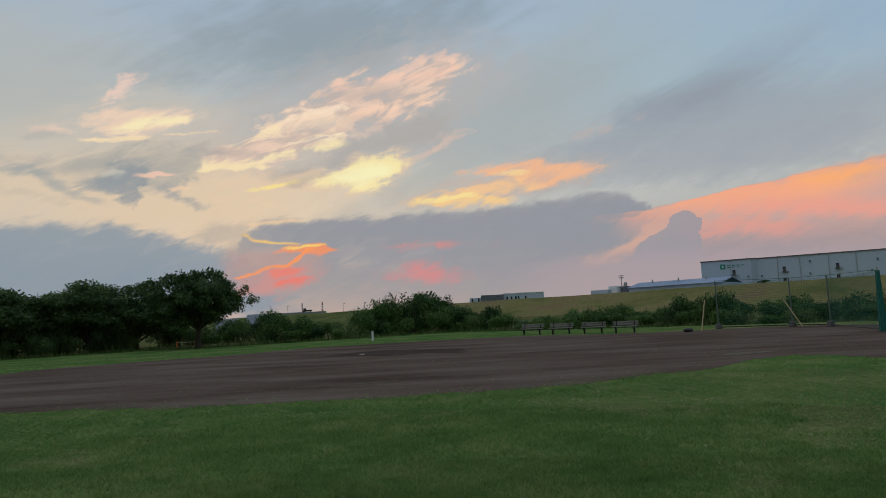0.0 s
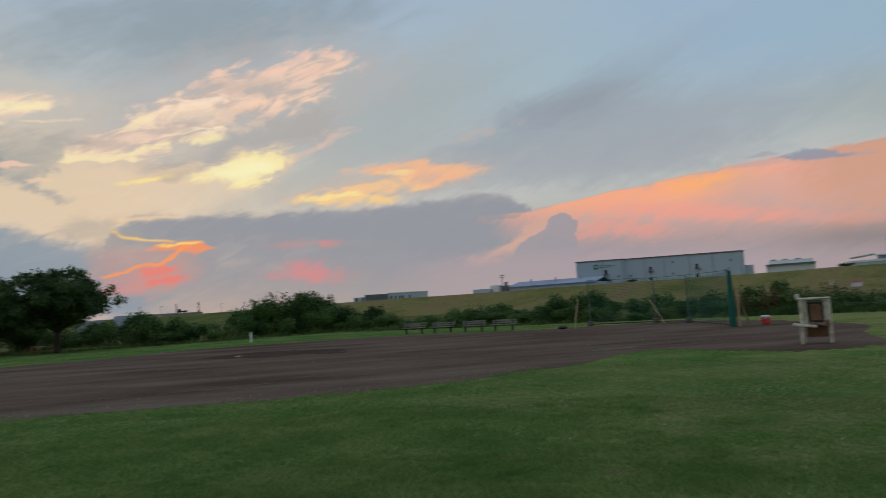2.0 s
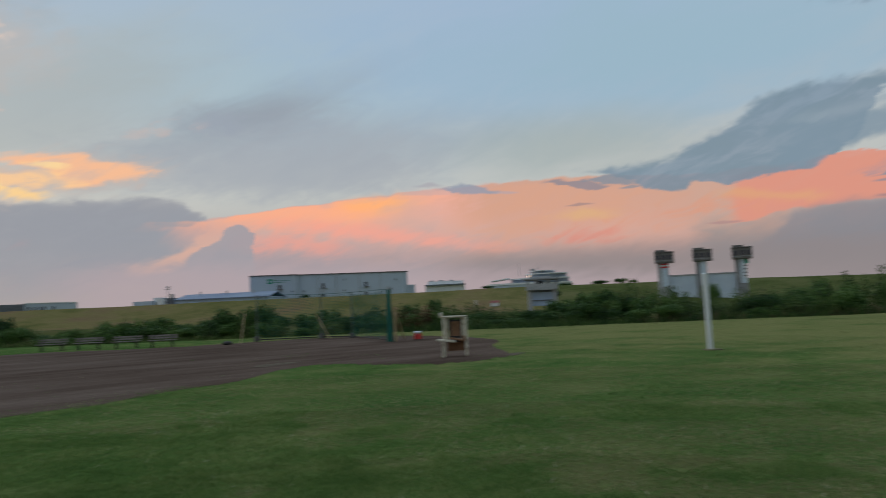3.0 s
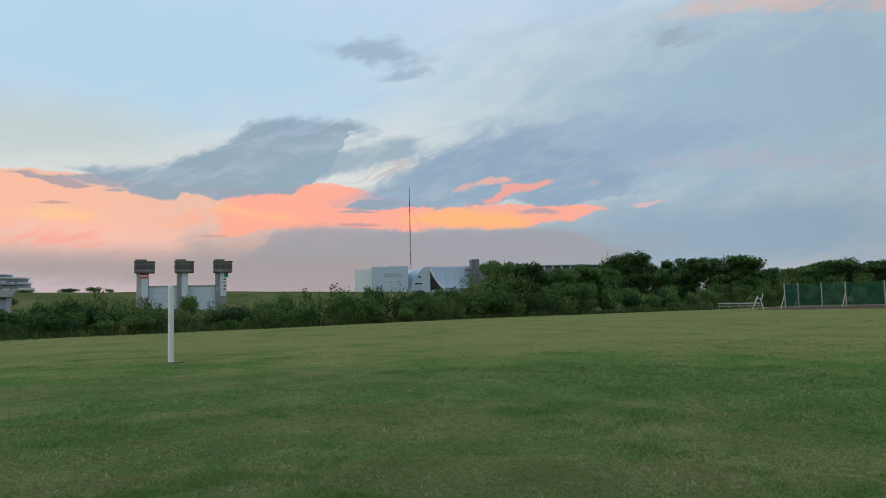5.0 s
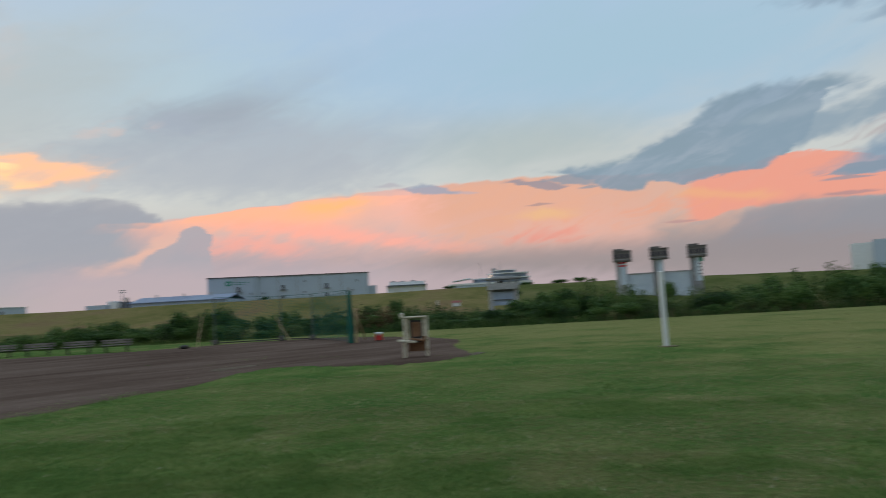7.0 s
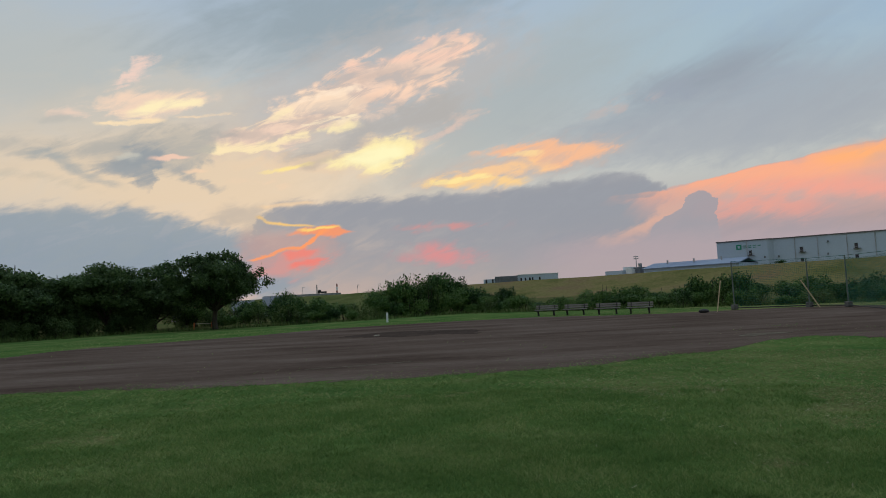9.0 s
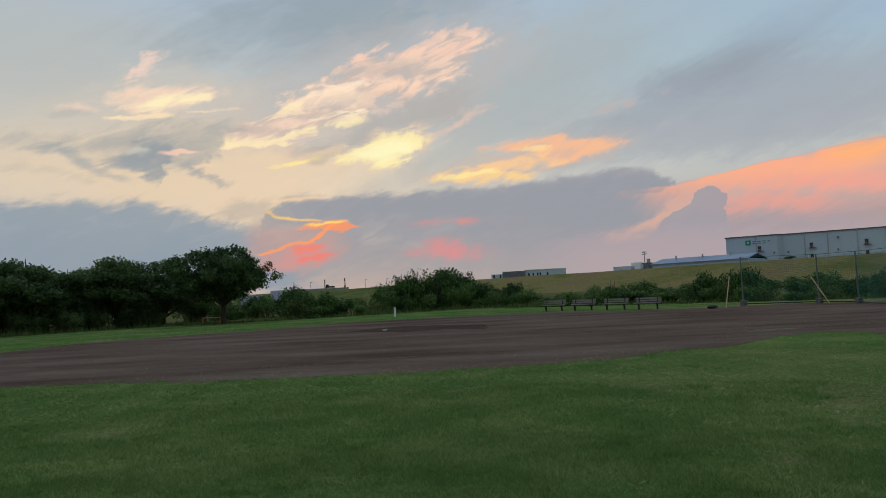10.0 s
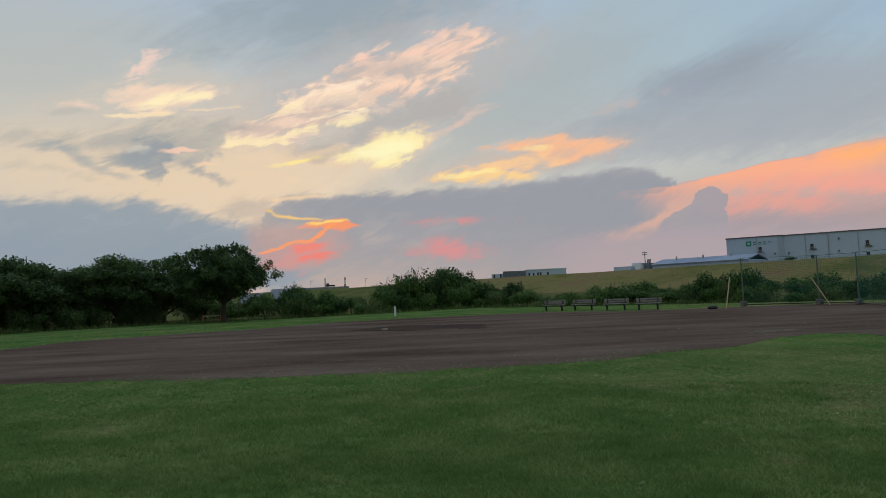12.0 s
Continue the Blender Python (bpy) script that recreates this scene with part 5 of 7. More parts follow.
def gatehouse():
    a, ln, turn = facing(-43.1, -45.5, 128)
    g = thing("pump_gatehouse", "small grey concrete gatehouse with a flat roof above the river gate", "gatehouse", a, turn)
    for x in (0.4, ln - 0.4):
        part("pier", box((0.8, 2.4, 3.9), (x, 1.3, 1.95), bevel=0.03), M_PALECONC, g)
    part("gate_panel", box((ln - 1.6, 0.3, 2.6), (ln / 2, 0.9, 2.3)), M_PALEBLUE, g)
    part("gate_beam", box((ln - 1.6, 0.2, 0.2), (ln / 2, 0.65, 2.0)), M_DARKGREY, g)
    part("lintel", box((ln - 1.6, 1.6, 0.35), (ln / 2, 1.3, 3.7), bevel=0.02), M_DARKGREY, g)
    part("balcony", box((ln + 0.5, 3.2, 0.22), (ln / 2, 1.2, 4.0), bevel=0.03), M_PALECONC, g)
    for y in (-0.3, 2.7):
        part("parapet_wall", box((ln + 0.4, 0.2, 0.95), (ln / 2, y, 4.58), bevel=0.02), M_PALECONC if y < 0 else M_GREY, g)
    for k, x in enumerate((0.1, ln * 0.3, ln * 0.72, ln - 0.1)):
        for y in (-0.2, 2.6):
            part("column", box((0.35 if k in (0, 3) else 0.6, 0.3, 0.72), (x, y, 5.4)), M_GREY, g)
    part("hoist", box((0.9, 0.8, 0.6), (ln * 0.45, 1.2, 5.3), bevel=0.05), M_IRON, g, "dark gate hoist")
    part("roof_slab", box((ln + 1.1, 3.9, 0.28), (ln / 2, 1.2, 5.9), bevel=0.04), M_GREY, g)
    part("roof_upstand", box((ln - 1.4, 2.4, 0.36), (ln / 2 - 0.2, 1.3, 6.2), bevel=0.04), M_PALECONC, g)


def sluice():
    a, ln, turn = facing(-53.55, -60.1, 188)
    step = ln * (2.86 / 6.55)
    s = thing("sluice_gate", "concrete river sluice with three gate towers and pale blue steel gates", "sluice gate", a * 0.88, turn)
    s.scale = (0.88, 0.88, 0.88)
    for i in range(3):
        x = 0.95 + step * i
        tw = part("tower", box((2.7, 3.2, 11.0), (x, 2.2, 5.5), bevel=0.06), M_PALECONC if i == 0 else M_GREY, s)
        part("front_panel", box((1.5, 0.12, 6.2), (x + 0.55, 0.56, 7.6)), M_GATE, tw, "pale blue painted tower face")
        cab = part("control_room", box((4.6, 4.4, 2.7), (x + 0.45, 1.9, 12.0), bevel=0.08), M_CAB, s, "weathered grey-brown concrete control room")
        part("roof_slab", box((4.8, 4.6, 0.25), (x + 0.45, 1.9, 13.45), bevel=0.03), M_CAB, cab)
        part("roof_hut", box((2.6, 2.2, 0.6), (x - 0.4, 2.0, 13.8), bevel=0.03), M_CAB, cab)
        part("sill_band", box((4.7, 4.5, 0.22), (x + 0.45, 1.9, 11.2), bevel=0.03), M_GREY, cab)
        for wx in (-1.0, 0.45, 1.9):
            part("window", box((1.15, 0.1, 1.1), (x + wx, -0.32, 12.1)), M_GLASS, cab)
        part("side_window", box((0.1, 2.2, 1.1), (x - 1.87, 1.8, 12.1)), M_GLASS, cab)
        if i == 0:
            for z, m in ((10.35, M_RED), (9.95, M_WHITE), (9.55, M_RED)):
                part("stripe", box((1.9, 0.1, 0.38), (x + 0.45, 0.46, z)), m, tw)
        if i == 2:
            part("gauge_sign", box((1.0, 0.1, 1.1), (x + 1.3, 0.46, 9.9)), M_GREEN, tw)
            part("gauge_board", box((0.9, 0.1, 3.6), (x + 0.8, 0.44, 7.6)), M_WHITE, tw)
            for k in range(4):
                part("gauge_bar", box((0.55, 0.06, 0.32), (x + 0.8 + 0.1 * (k % 2), 0.37, 6.3 + 0.85 * k)), M_IRON, tw)
    for i in range(2):
        x = 0.95 + step * i
        leaf = part("gate_leaf", box((step - 2.7, 0.5, 6.6), (x + step / 2, 2.2, 3.9)), M_GATE, s, "pale blue steel gate")
        for k in range(4):
            part("stiffener", box((step - 2.8, 0.12, 0.1), (x + step / 2, 1.9, 1.6 + 1.4 * k)), M_GATE, leaf)
        part("gate_beam", box((step - 2.7, 0.7, 0.3), (x + step / 2, 2.1, 7.3)), M_STEEL, s)


def mast():
    m = thing("radio_mast", "tall slim red and white guyed radio mast", "radio mast", spot(-74.55, 800), 0)
    z = 0.0
    for i in range(9):
        part("section", tube((0, 0, z), (0, 0, z + 15), 0.55, 0.5, seg=6), M_DARKRED if i % 2 else M_STEEL, m)
        z += 15
    for k in range(3):
        g = radians(120 * k + 20)
        part("guy_wire", tube((0, 0, 118), (45 * math.cos(g), 45 * math.sin(g), 0), 0.08, seg=4), M_STEEL, m)


def plant_hall():
    a, ln, turn = facing(-70.2, -74.35, 400)
    c = thing("incinerator_block", "plain pale grey cube-shaped plant building with small punched windows", "plant building", spot(-71.35, 400), turn)
    w = 21
    part("wall", box((w, 30, 22.2), (w / 2, 15, 11.1)), M_CLAD, c)
    part("side_wall", box((10, 26, 21.4), (-5, 22, 10.7)), M_WHITE, c)
    for r, z in enumerate((17.6, 16.4, 13.2)):
        for k in range(10 if r < 2 else 5):
            part("window", box((0.5, 0.15, 0.5), (7.2 + k * (1.05 if r < 2 else 2.0), -0.06, z)), M_DARKGREY, c)
    # hall with a swept roof
    h0, hl, turn2 = facing(-74.4, -92.0, 405, 462)
    h = thing("vaulted_hall", "long pale hall with a swept vaulted roof and glazed end", "plant hall", h0, turn2)
    n = 14
    arc = [(0 + 11 * k / n, 8 + 14.0 * math.sin(math.pi / 2 * k / n)) for k in range(n + 1)]
    bm = bmesh.new()
    lo = [(x, z) for x, z in arc] + [(13.2, 22.0), (16.5, 15.5), (20, 11), (26, 7.5), (26, 0), (0, 0)]
    f = [bm.verts.new((x, 0, z)) for x, z in lo]
    bk = [bm.verts.new((x, 34, z)) for x, z in lo]
    bm.faces.new(f)
    bm.faces.new(bk[::-1])
    for i in range(len(f)):
        bm.faces.new((f[i], bk[i], bk[(i + 1) % len(f)], f[(i + 1) % len(f)]))
    part("vault", bm, M_CLAD, h)
    bm = bmesh.new()
    fin = [(13 + 1.2 * k, 20.5 - 13 * (1 - (1 - k / 10) ** 2)) for k in range(11)]
    vs = [bm.verts.new((x, -0.3, z)) for x, z in fin] + [bm.verts.new((25, -0.3, 6)), bm.verts.new((13, -0.3, 6))]
    bm.faces.new(vs)
    bmesh.ops.solidify(bm, geom=bm.faces[:], thickness=0.25)
    part("glazed_end", bm, M_GLASS, h, "dark triangular glazed end")
    bm = bmesh.new()
    for k in range(10):
        x0, z0 = fin[k]
        x1, z1 = fin[k + 1]
        tube((x0, -0.8, z0), (x1, -0.8, z1), 0.7, seg=6, bm=bm)
    part("curved_fin", bm, M_WHITE, h, "white curved fin")
    # the roof sweeps down towards the river like a wave
    v, f = [], []
    nu, nv = 12, 10
    for iu in range(nu + 1):
        for iv in range(nv + 1):
            q = iv / nv
            x0 = 13.2 + 12.5 * q ** 1.6
            v.append((x0 + (47 - x0 + 6 * q) * iu / nu, 6 - 9 * q, 22.2 - 13.5 * (1 - (1 - q) ** 2)))
    for iu in range(nu):
        for iv in range(nv):
            k = iu * (nv + 1) + iv
            f.append((k, k + 1, k + nv + 2, k + nv + 1))
    swept = part("swept_roof", (v, f), M_BLUEROOF, h, "blue-grey swept metal roof")
    swept.data.polygons.foreach_set("use_smooth", np.ones(len(f), bool))
    for x, z in ((6.5, 16.0), (6.9, 12.0), (4.6, 12.0)):
        part("window", box((2.2 if z < 13 else 1.5, 0.2, 0.9), (x, -0.06, z)), M_GLASS, h)
    for x in (17.5, 20.0, 22.5):
        part("ground_window", box((1.6, 0.2, 2.4), (x, -3.1, 5.4)), M_GLASS, h)
    part("rear_wall", box((44, 26, 21.6), (36, 20.2, 10.8)), M_CLAD, h)
    part("low_wing", box((17, 4, 8.2), (22, -1.0, 4.1)), M_CLAD, h)
    part("roof_deck", box((hl - 40, 30, 0.5), (40 + (hl - 40) / 2, 16, 22.3)), M_CLAD, h)
    # a dark line along the colonnade, below the roof deck
    part("soffit_line", box((hl - 44, 1.2, 0.7), (44 + (hl - 44) / 2, 1.6, 19.2)), M_DARKGREY, h)
    part("upper_wall", box((hl - 44, 20, 12), (44 + (hl - 44) / 2, 20, 15)), M_CLAD, h)
    for k in range(12):
        part("column", box((0.7, 0.9, 12), (46 + k * 6.0, 2, 16)), M_CLAD, h)
    part("stair_tower", box((4.6, 5, 26.0), (41, 0, 13)), M_DARKGREY, h, "grey stair tower")
    for k in range(2):
        part("beam", box((24, 1, 0.9), (46, -2, 19.5 - 3.2 * k)), M_DARKGREY, h)
    for k, x in enumerate((112, 115)):
        ch = thing("chimney", "slim white flue stack", "chimney", spot(-90.3 - 0.35 * k, 430), 0, group="flue stacks")
        part("flue", tube((0, 0, 0), (0, 0, 26 + 3 * k), 0.9, 0.7, seg=10), M_WHITE, ch)


warehouse()
blue_shed()
grey_office()
stepped_block()
terraced_hall()
gatehouse()
sluice()
mast()
plant_hall()


# ---- plants ----
def leaf_quads(places, normals, length, width, droop=0.0):
    """A pointed four-cornered leaf at each place."""
    n = len(places)
    nr = normals + rng.normal(0, 0.55, (n, 3))
    nr /= np.linalg.norm(nr, axis=1, keepdims=True)
    u = np.cross(nr, rng.normal(0, 1, (n, 3)))
    u /= np.linalg.norm(u, axis=1, keepdims=True) + 1e-9
    u[:, 2] -= droop
    w = np.cross(nr, u)
    ln = length * rng.uniform(0.6, 1.3, (n, 1))
    wd = width * rng.uniform(0.7, 1.3, (n, 1))
    v = np.stack([places - u * ln / 2, places + w * wd / 2, places + u * ln / 2, places - w * wd / 2], 1)
    return v.reshape(-1, 3), np.arange(4 * n).reshape(n, 4)


def cloud_of(lobes, count, shell=0.35):
    """Points in a set of ellipsoid lobes (x, y, z, rx, rz), thicker towards the skin, with outward normals."""
    pts, nrm = [], []
    vol = np.array([l[3] ** 2 * l[4] for l in lobes]) ** 0.75
    for (x, y, z, r, rz), k in zip(lobes, np.maximum(3, (count * vol / vol.sum())).astype(int)):
        d = rng.normal(0, 1, (k, 3))
        d /= np.linalg.norm(d, axis=1, keepdims=True)
        rad = 1 - shell * rng.random((k, 1)) ** 1.5 * 1.6
        rad += 0.1 * rng.normal(0, 1, (k, 1))
        pts.append(np.array((x, y, z)) + d * rad * np.array((r, r, rz)))
        nrm.append(d)
    return np.concatenate(pts), np.concatenate(nrm)


def bush_crown(seed, style):
    """Crown of a shrub about one metre in radius and one and a half high."""
    r = np.random.default_rng(seed)
    if style in ("round", "shade"):
        lobes = [(r.uniform(-.55, .55), r.uniform(-.45, .45), r.uniform(.35, 1.05), r.uniform(.3, .55), r.uniform(.28, .5)) for _ in range(9)]
        p, n = cloud_of(lobes, 2300)
        k = p[:, 2] > 0.02
        p, n = p[k], n[k]
        return leaf_quads(p, n, 0.115, 0.065)
    if style in ("upright", "dry"):
        v, f, off = [], [], 0
        pts, nr = [], []
        for _ in range(44):
            bx, by = r.uniform(-.8, .8), r.uniform(-.5, .5)
            h = r.uniform(.7, 1.55) * (1 - 0.35 * abs(bx))
            tip = np.array((bx + r.normal(0, .16), by + r.normal(0, .16), h))
            t = r.random((34, 1)) ** 0.7
            q = np.array((bx, by, 0)) + (tip - np.array((bx, by, 0))) * t + r.normal(0, .07, (34, 3))
            pts.append(q)
            nr.append(r.normal(0, 1, (34, 3)) + np.array((0, 0, .6)))
        p = np.concatenate(pts)
        p[:, 2] = np.abs(p[:, 2])
        return leaf_quads(p, np.concatenate(nr), 0.13, 0.05)
    lobes = [(r.uniform(-.9, .9), r.uniform(-.5, .5), r.uniform(.15, .6), r.uniform(.3, .5), r.uniform(.2, .38)) for _ in range(12)]
    p, n = cloud_of(lobes, 1800)
    k = p[:, 2] > 0.0
    return leaf_quads(p[k], n[k], 0.105, 0.07, 0.2)


BUSH_MESHES = {}
for style, seeds, mat in (("round", (1, 2, 3), L_BUSH), ("upright", (4, 5, 6), L_SCRUB), ("bramble", (7, 8), L_BUSH), ("dry", (9,), L_WITHERED), ("shade", (12, 13), L_TREE)):
    BUSH_MESHES[style] = []
    for sd in seeds:
        v, f = bush_crown(sd, style)
        crown = mesh_of("crown", v, f, mat)
        bm = bmesh.new()
        rr = np.random.default_rng(sd + 50)
        for _ in range(6):
            x, y = rr.uniform(-.4, .4), rr.uniform(-.3, .3)
            tube((x * .5, y * .5, 0), (x * 1.4, y * 1.4, rr.uniform(.6, 1.0)), 0.025, 0.01, seg=5, bm=bm)
        stem = bpy.data.meshes.new("woody_base")
        bm.to_mesh(stem)
        bm.free()
        stem.materials.append(M_BARK)
        BUSH_MESHES[style].append((crown, stem))

BUSH_WORDS = {"round": ("dense dark green leafy shrub in the field-side thicket", "shrub"), "upright": ("tall weedy green scrub at the edge of the field", "scrub"),
              "bramble": ("low sprawling green bramble beside the field", "bramble"), "shade": ("dark dense undergrowth shrub beneath the wood", "shrub")}


def dry_bush(az, dist, wide, high):
    crown, stem = BUSH_MESHES["dry"][0]
    b = thing("dry_bush", "reddish brown withered bush behind the backstop", "dry bush", spot(az, dist), 30 * az, group="withered bushes")
    b.scale = (wide, wide, high / 1.45)
    for nm, me in (("crown", crown), ("woody_base", stem)):
        o = new(nm, me)
        o.parent = b


def bush(style, az, dist, wide, high, deep=None):
    crown, stem = BUSH_MESHES[style][rng.integers(len(BUSH_MESHES[style]))]
    label, cat = BUSH_WORDS[style]
    b = thing({"round": "shrub", "upright": "scrub_bush", "bramble": "bramble", "shade": "undergrowth_shrub"}[style], label, cat, spot(az, dist), rng.uniform(-40, 40) + az, group="field-edge thicket")
    b.scale = (wide, deep or wide, high / 1.45 if style != "bramble" else high / 0.9)
    for nm, me in (("crown", crown), ("woody_base", stem)):
        o = new(nm, me)
        o.parent = b
    return b


# the thicket that closes the field: azimuth, distance of its foot, height
HEDGE_A = [(15.5, 59, 2.5), (12.5, 59, 1.9), (10, 59, 1.45), (8, 60, 2.0), (6, 62, 2.9), (3.5, 64, 3.0), (1.3, 65, 3.2), (-1.5, 64, 1.9), (-4.3, 62, 2.0), (-5.6, 60, 1.2)]
HEDGE_B = [(-33, 49, 1.5), (-38, 49, 1.45), (-41, 50, 1.05), (-44.2, 50, 1.15), (-46.5, 49, 1.95), (-50.9, 48.5, 2.15), (-53, 49, 1.8), (-55.3, 49.5, 2.0), (-56.8, 50, 1.45), (-62.3, 51, 1.6), (-65.4, 51.5, 2.3), (-67.8, 53, 2.15), (-70.4, 54.5, 2.35), (-72.8, 56, 2.2), (-75.3, 58, 2.45), (-78, 61, 2.55), (-81.2, 64, 3.4), (-84, 66.5, 3.3), (-87, 69, 3.2), (-90, 71.5, 3.3)]


def along(profile, step, style_mix, jitter=0.6, wide=1.25, rows=((0.9, 0.62), (2.2, 0.95), (3.6, 1.0)), only=""):
    for i in range(len(profile) - 1):
        (a0, d0, h0), (a1, d1, h1) = profile[i], profile[i + 1]
        run = abs(a1 - a0) * 0.01745 * (d0 + d1) / 2
        n = max(1, round(run / step))
        for k in range(n):
            for off, rel in rows:
                t = (k + rng.uniform(0.2, 0.8)) / n
                h = 1.3 * (h0 + (h1 - h0) * t) * rel * rng.uniform(0.72, 1.15)
                style = rng.choice(["round", "upright", "bramble"], p=style_mix if off > 1.5 else (0.25, 0.4, 0.35))
                style = only or style
                hh = h if style != "bramble" else h * 0.8
                bush(style, a0 + (a1 - a0) * t, d0 + (d1 - d0) * t + off + rng.uniform(-jitter, jitter), max(0.9, wide * rng.uniform(0.8, 1.2) * (0.7 + 0.15 * h)), hh)


along(HEDGE_A, 1.5, (0.75, 0.2, 0.05))
along(HEDGE_B, 1.7, (0.45, 0.42, 0.13), rows=((0.7, 0.5), (1.9, 0.78), (3.3, 0.95), (4.8, 1.05)))
# behind the benches and the backstop
along([(-4.6, 60, 0.7), (-7, 58, 1.0), (-9, 57, 1.7), (-11, 56, 2.0), (-13, 55, 1.6), (-15, 54, 1.3), (-17, 53.5, 1.3)], 1.7, (0.45, 0.1, 0.45), rows=((0.6, 0.6), (1.8, 0.9), (3.2, 1.0)))
along([(-16.8, 53, 1.4), (-18.2, 52, 2.0), (-19.4, 52, 1.9), (-20.8, 52, 2.4), (-22, 51, 1.9), (-24.5, 50, 1.4), (-28, 50, 1.4), (-33, 49, 1.5)], 1.6, (0.75, 0.15, 0.1), rows=((0.7, 0.65), (1.9, 0.95), (3.1, 1.0)))

for az, d, w, h in ((-32.6, 50.5, 1.1, 1.7), (-33.9, 50, 1.2, 1.5), (-34.9, 50.5, 1.1, 1.8), (-27.5, 52, 1.2, 1.1), (-25.5, 52, 1.0, 1.0)):
    dry_bush(az, d, w, h)


def limb(bm, a, b, r0, r1):
    tube(a, b, r0, r1, seg=7, bm=bm)


def tree_parts(seed, height, crown_r, crown_base, leaves, leaf_len, leaf_wide, tufted=False, trunk_r=0.2, full=False):
    """Trunk with limbs and a crown of leaves hung on them."""
    r = np.random.default_rng(seed)
    bm = bmesh.new()
    fork = crown_base * 0.85
    bend_x, bend_y = r.uniform(-.15, .15), r.uniform(-.15, .15)
    limb(bm, (0, 0, -0.1), (bend_x, bend_y, fork * 0.5), trunk_r * 1.25, trunk_r)
    limb(bm, (bend_x, bend_y, fork * 0.5), (0, 0, fork), trunk_r, trunk_r * 0.85)
    tips = []
    for k in range(9):
        a = 2 * math.pi * k / 9 + r.uniform(-.3, .3)
        reach = crown_r * r.uniform(0.45, 0.85)
        top = crown_base + (height - crown_base) * r.uniform(0.25, 0.85)
        mid = (reach * 0.5 * math.cos(a), reach * 0.5 * math.sin(a), fork + (top - fork) * 0.55)
        tip = (reach * math.cos(a), reach * math.sin(a), top)
        limb(bm, (0, 0, fork), mid, trunk_r * 0.5, trunk_r * 0.3)
        limb(bm, mid, tip, trunk_r * 0.3, trunk_r * 0.08)
        tips += [tip, mid]
        for _ in range(2):
            t2 = (tip[0] + r.normal(0, crown_r * .22), tip[1] + r.normal(0, crown_r * .22), tip[2] + r.uniform(-.2, .5))
            limb(bm, mid, t2, trunk_r * 0.15, trunk_r * 0.05)
            tips.append(t2)
    limb(bm, (0, 0, fork), (0, 0, height * 0.93), trunk_r * 0.6, trunk_r * 0.1)
    trunk = bpy.data.meshes.new("trunk")
    bm.to_mesh(trunk)
    bm.free()
    trunk.materials.append(M_BARK)
    lobes = []
    for x, y, z in tips:
        s = r.uniform(0.12, 0.22) * crown_r if tufted else r.uniform(0.16, 0.3) * crown_r
        lobes.append((x, y, z, s, s * 0.62))
    mid_z, half = (height + crown_base) / 2, (height - crown_base) / 2
    for k in range(84 if tufted else 46):
        d = r.normal(0, 1, 3)
        d /= np.linalg.norm(d)
        q = r.uniform(0.5, 0.98) if tufted else r.uniform(0.45, 0.86) if not full else r.uniform(0.3, 0.8)
        s = (r.uniform(0.07, 0.17) if tufted else r.uniform(0.17, 0.3) if not full else r.uniform(0.22, 0.36)) * crown_r
        lobes.append((d[0] * crown_r * q, d[1] * crown_r * q, mid_z + d[2] * half * q, s, s * r.uniform(0.45, 0.7)))
    if tufted:
        c, n = cloud_of(lobes, leaves // 9, 0.3)
        c, n = np.repeat(c, 9, 0), np.repeat(n, 9, 0)
        c = c + rng.normal(0, leaf_len * 0.55, c.shape)
        v, f = leaf_quads(c, n, leaf_len, leaf_wide, 0.25)
    else:
        c, n = cloud_of(lobes, leaves, 0.5)
        v, f = leaf_quads(c, n, leaf_len, leaf_wide)
    return trunk, v, f


def tree(meshes, label, place, turn, scale, group=""):
    t = thing("tree", label, "tree", place, turn, group)
    t.scale = scale
    for nm, me in zip(("trunk", "crown"), meshes):
        o = new(nm, me)
        o.parent = t
    return t


def tree_meshes(seed, height, crown_r, crown_base, leaves, leaf_len, leaf_wide, mat, tufted=False, trunk_r=0.2, full=False):
    trunk, v, f = tree_parts(seed, height, crown_r, crown_base, leaves, leaf_len, leaf_wide, tufted, trunk_r, full)
    return trunk, mesh_of("crown", v, f, mat)


# the single tree before the wood
tree(tree_meshes(11, 6.0, 4.3, 1.7, 27000, 0.26, 0.12, L_TREE, True, 0.2), "dark broad-crowned tree standing alone before the wood", spot(19.7, 58.5), 0, (1.02, 1.02, 1.0))
# the dark wood at the field's end
WOOD = [tree_meshes(sd, 6.0, 3.5, 0.7, 26000, 0.24, 0.13, L_TREE, full=True) for sd in (21, 22, 23)]
for i, (az, d, h) in enumerate(((24.2, 66, 4.9), (27.3, 64, 5.7), (30.6, 65, 5.0), (33.2, 63, 5.8), (36.5, 62, 5.6), (39.5, 61, 5.9), (28.8, 71, 5.2), (34.5, 71, 5.9), (42, 60, 5.8))):
    tree(WOOD[i % 3], "dark spreading tree in the wood beside the field", spot(az, d), 70 * i, (1.12, 1.12, h / 5.5), "wood beside the field")
along([(23.5, 62, 1.7), (28, 61, 2.0), (33, 60, 2.0), (38, 59, 2.0), (43, 58, 2.0)], 2.0, (1.0, 0.0, 0.0), rows=((0.9, 0.7), (2.4, 1.1), (4.6, 1.5)), only="shade")
along([(14.5, 66, 1.7), (18, 68, 1.9), (23, 68, 2.0)], 1.5, (0.6, 0.4, 0.0), rows=((0.9, 0.8), (3.0, 1.0)))
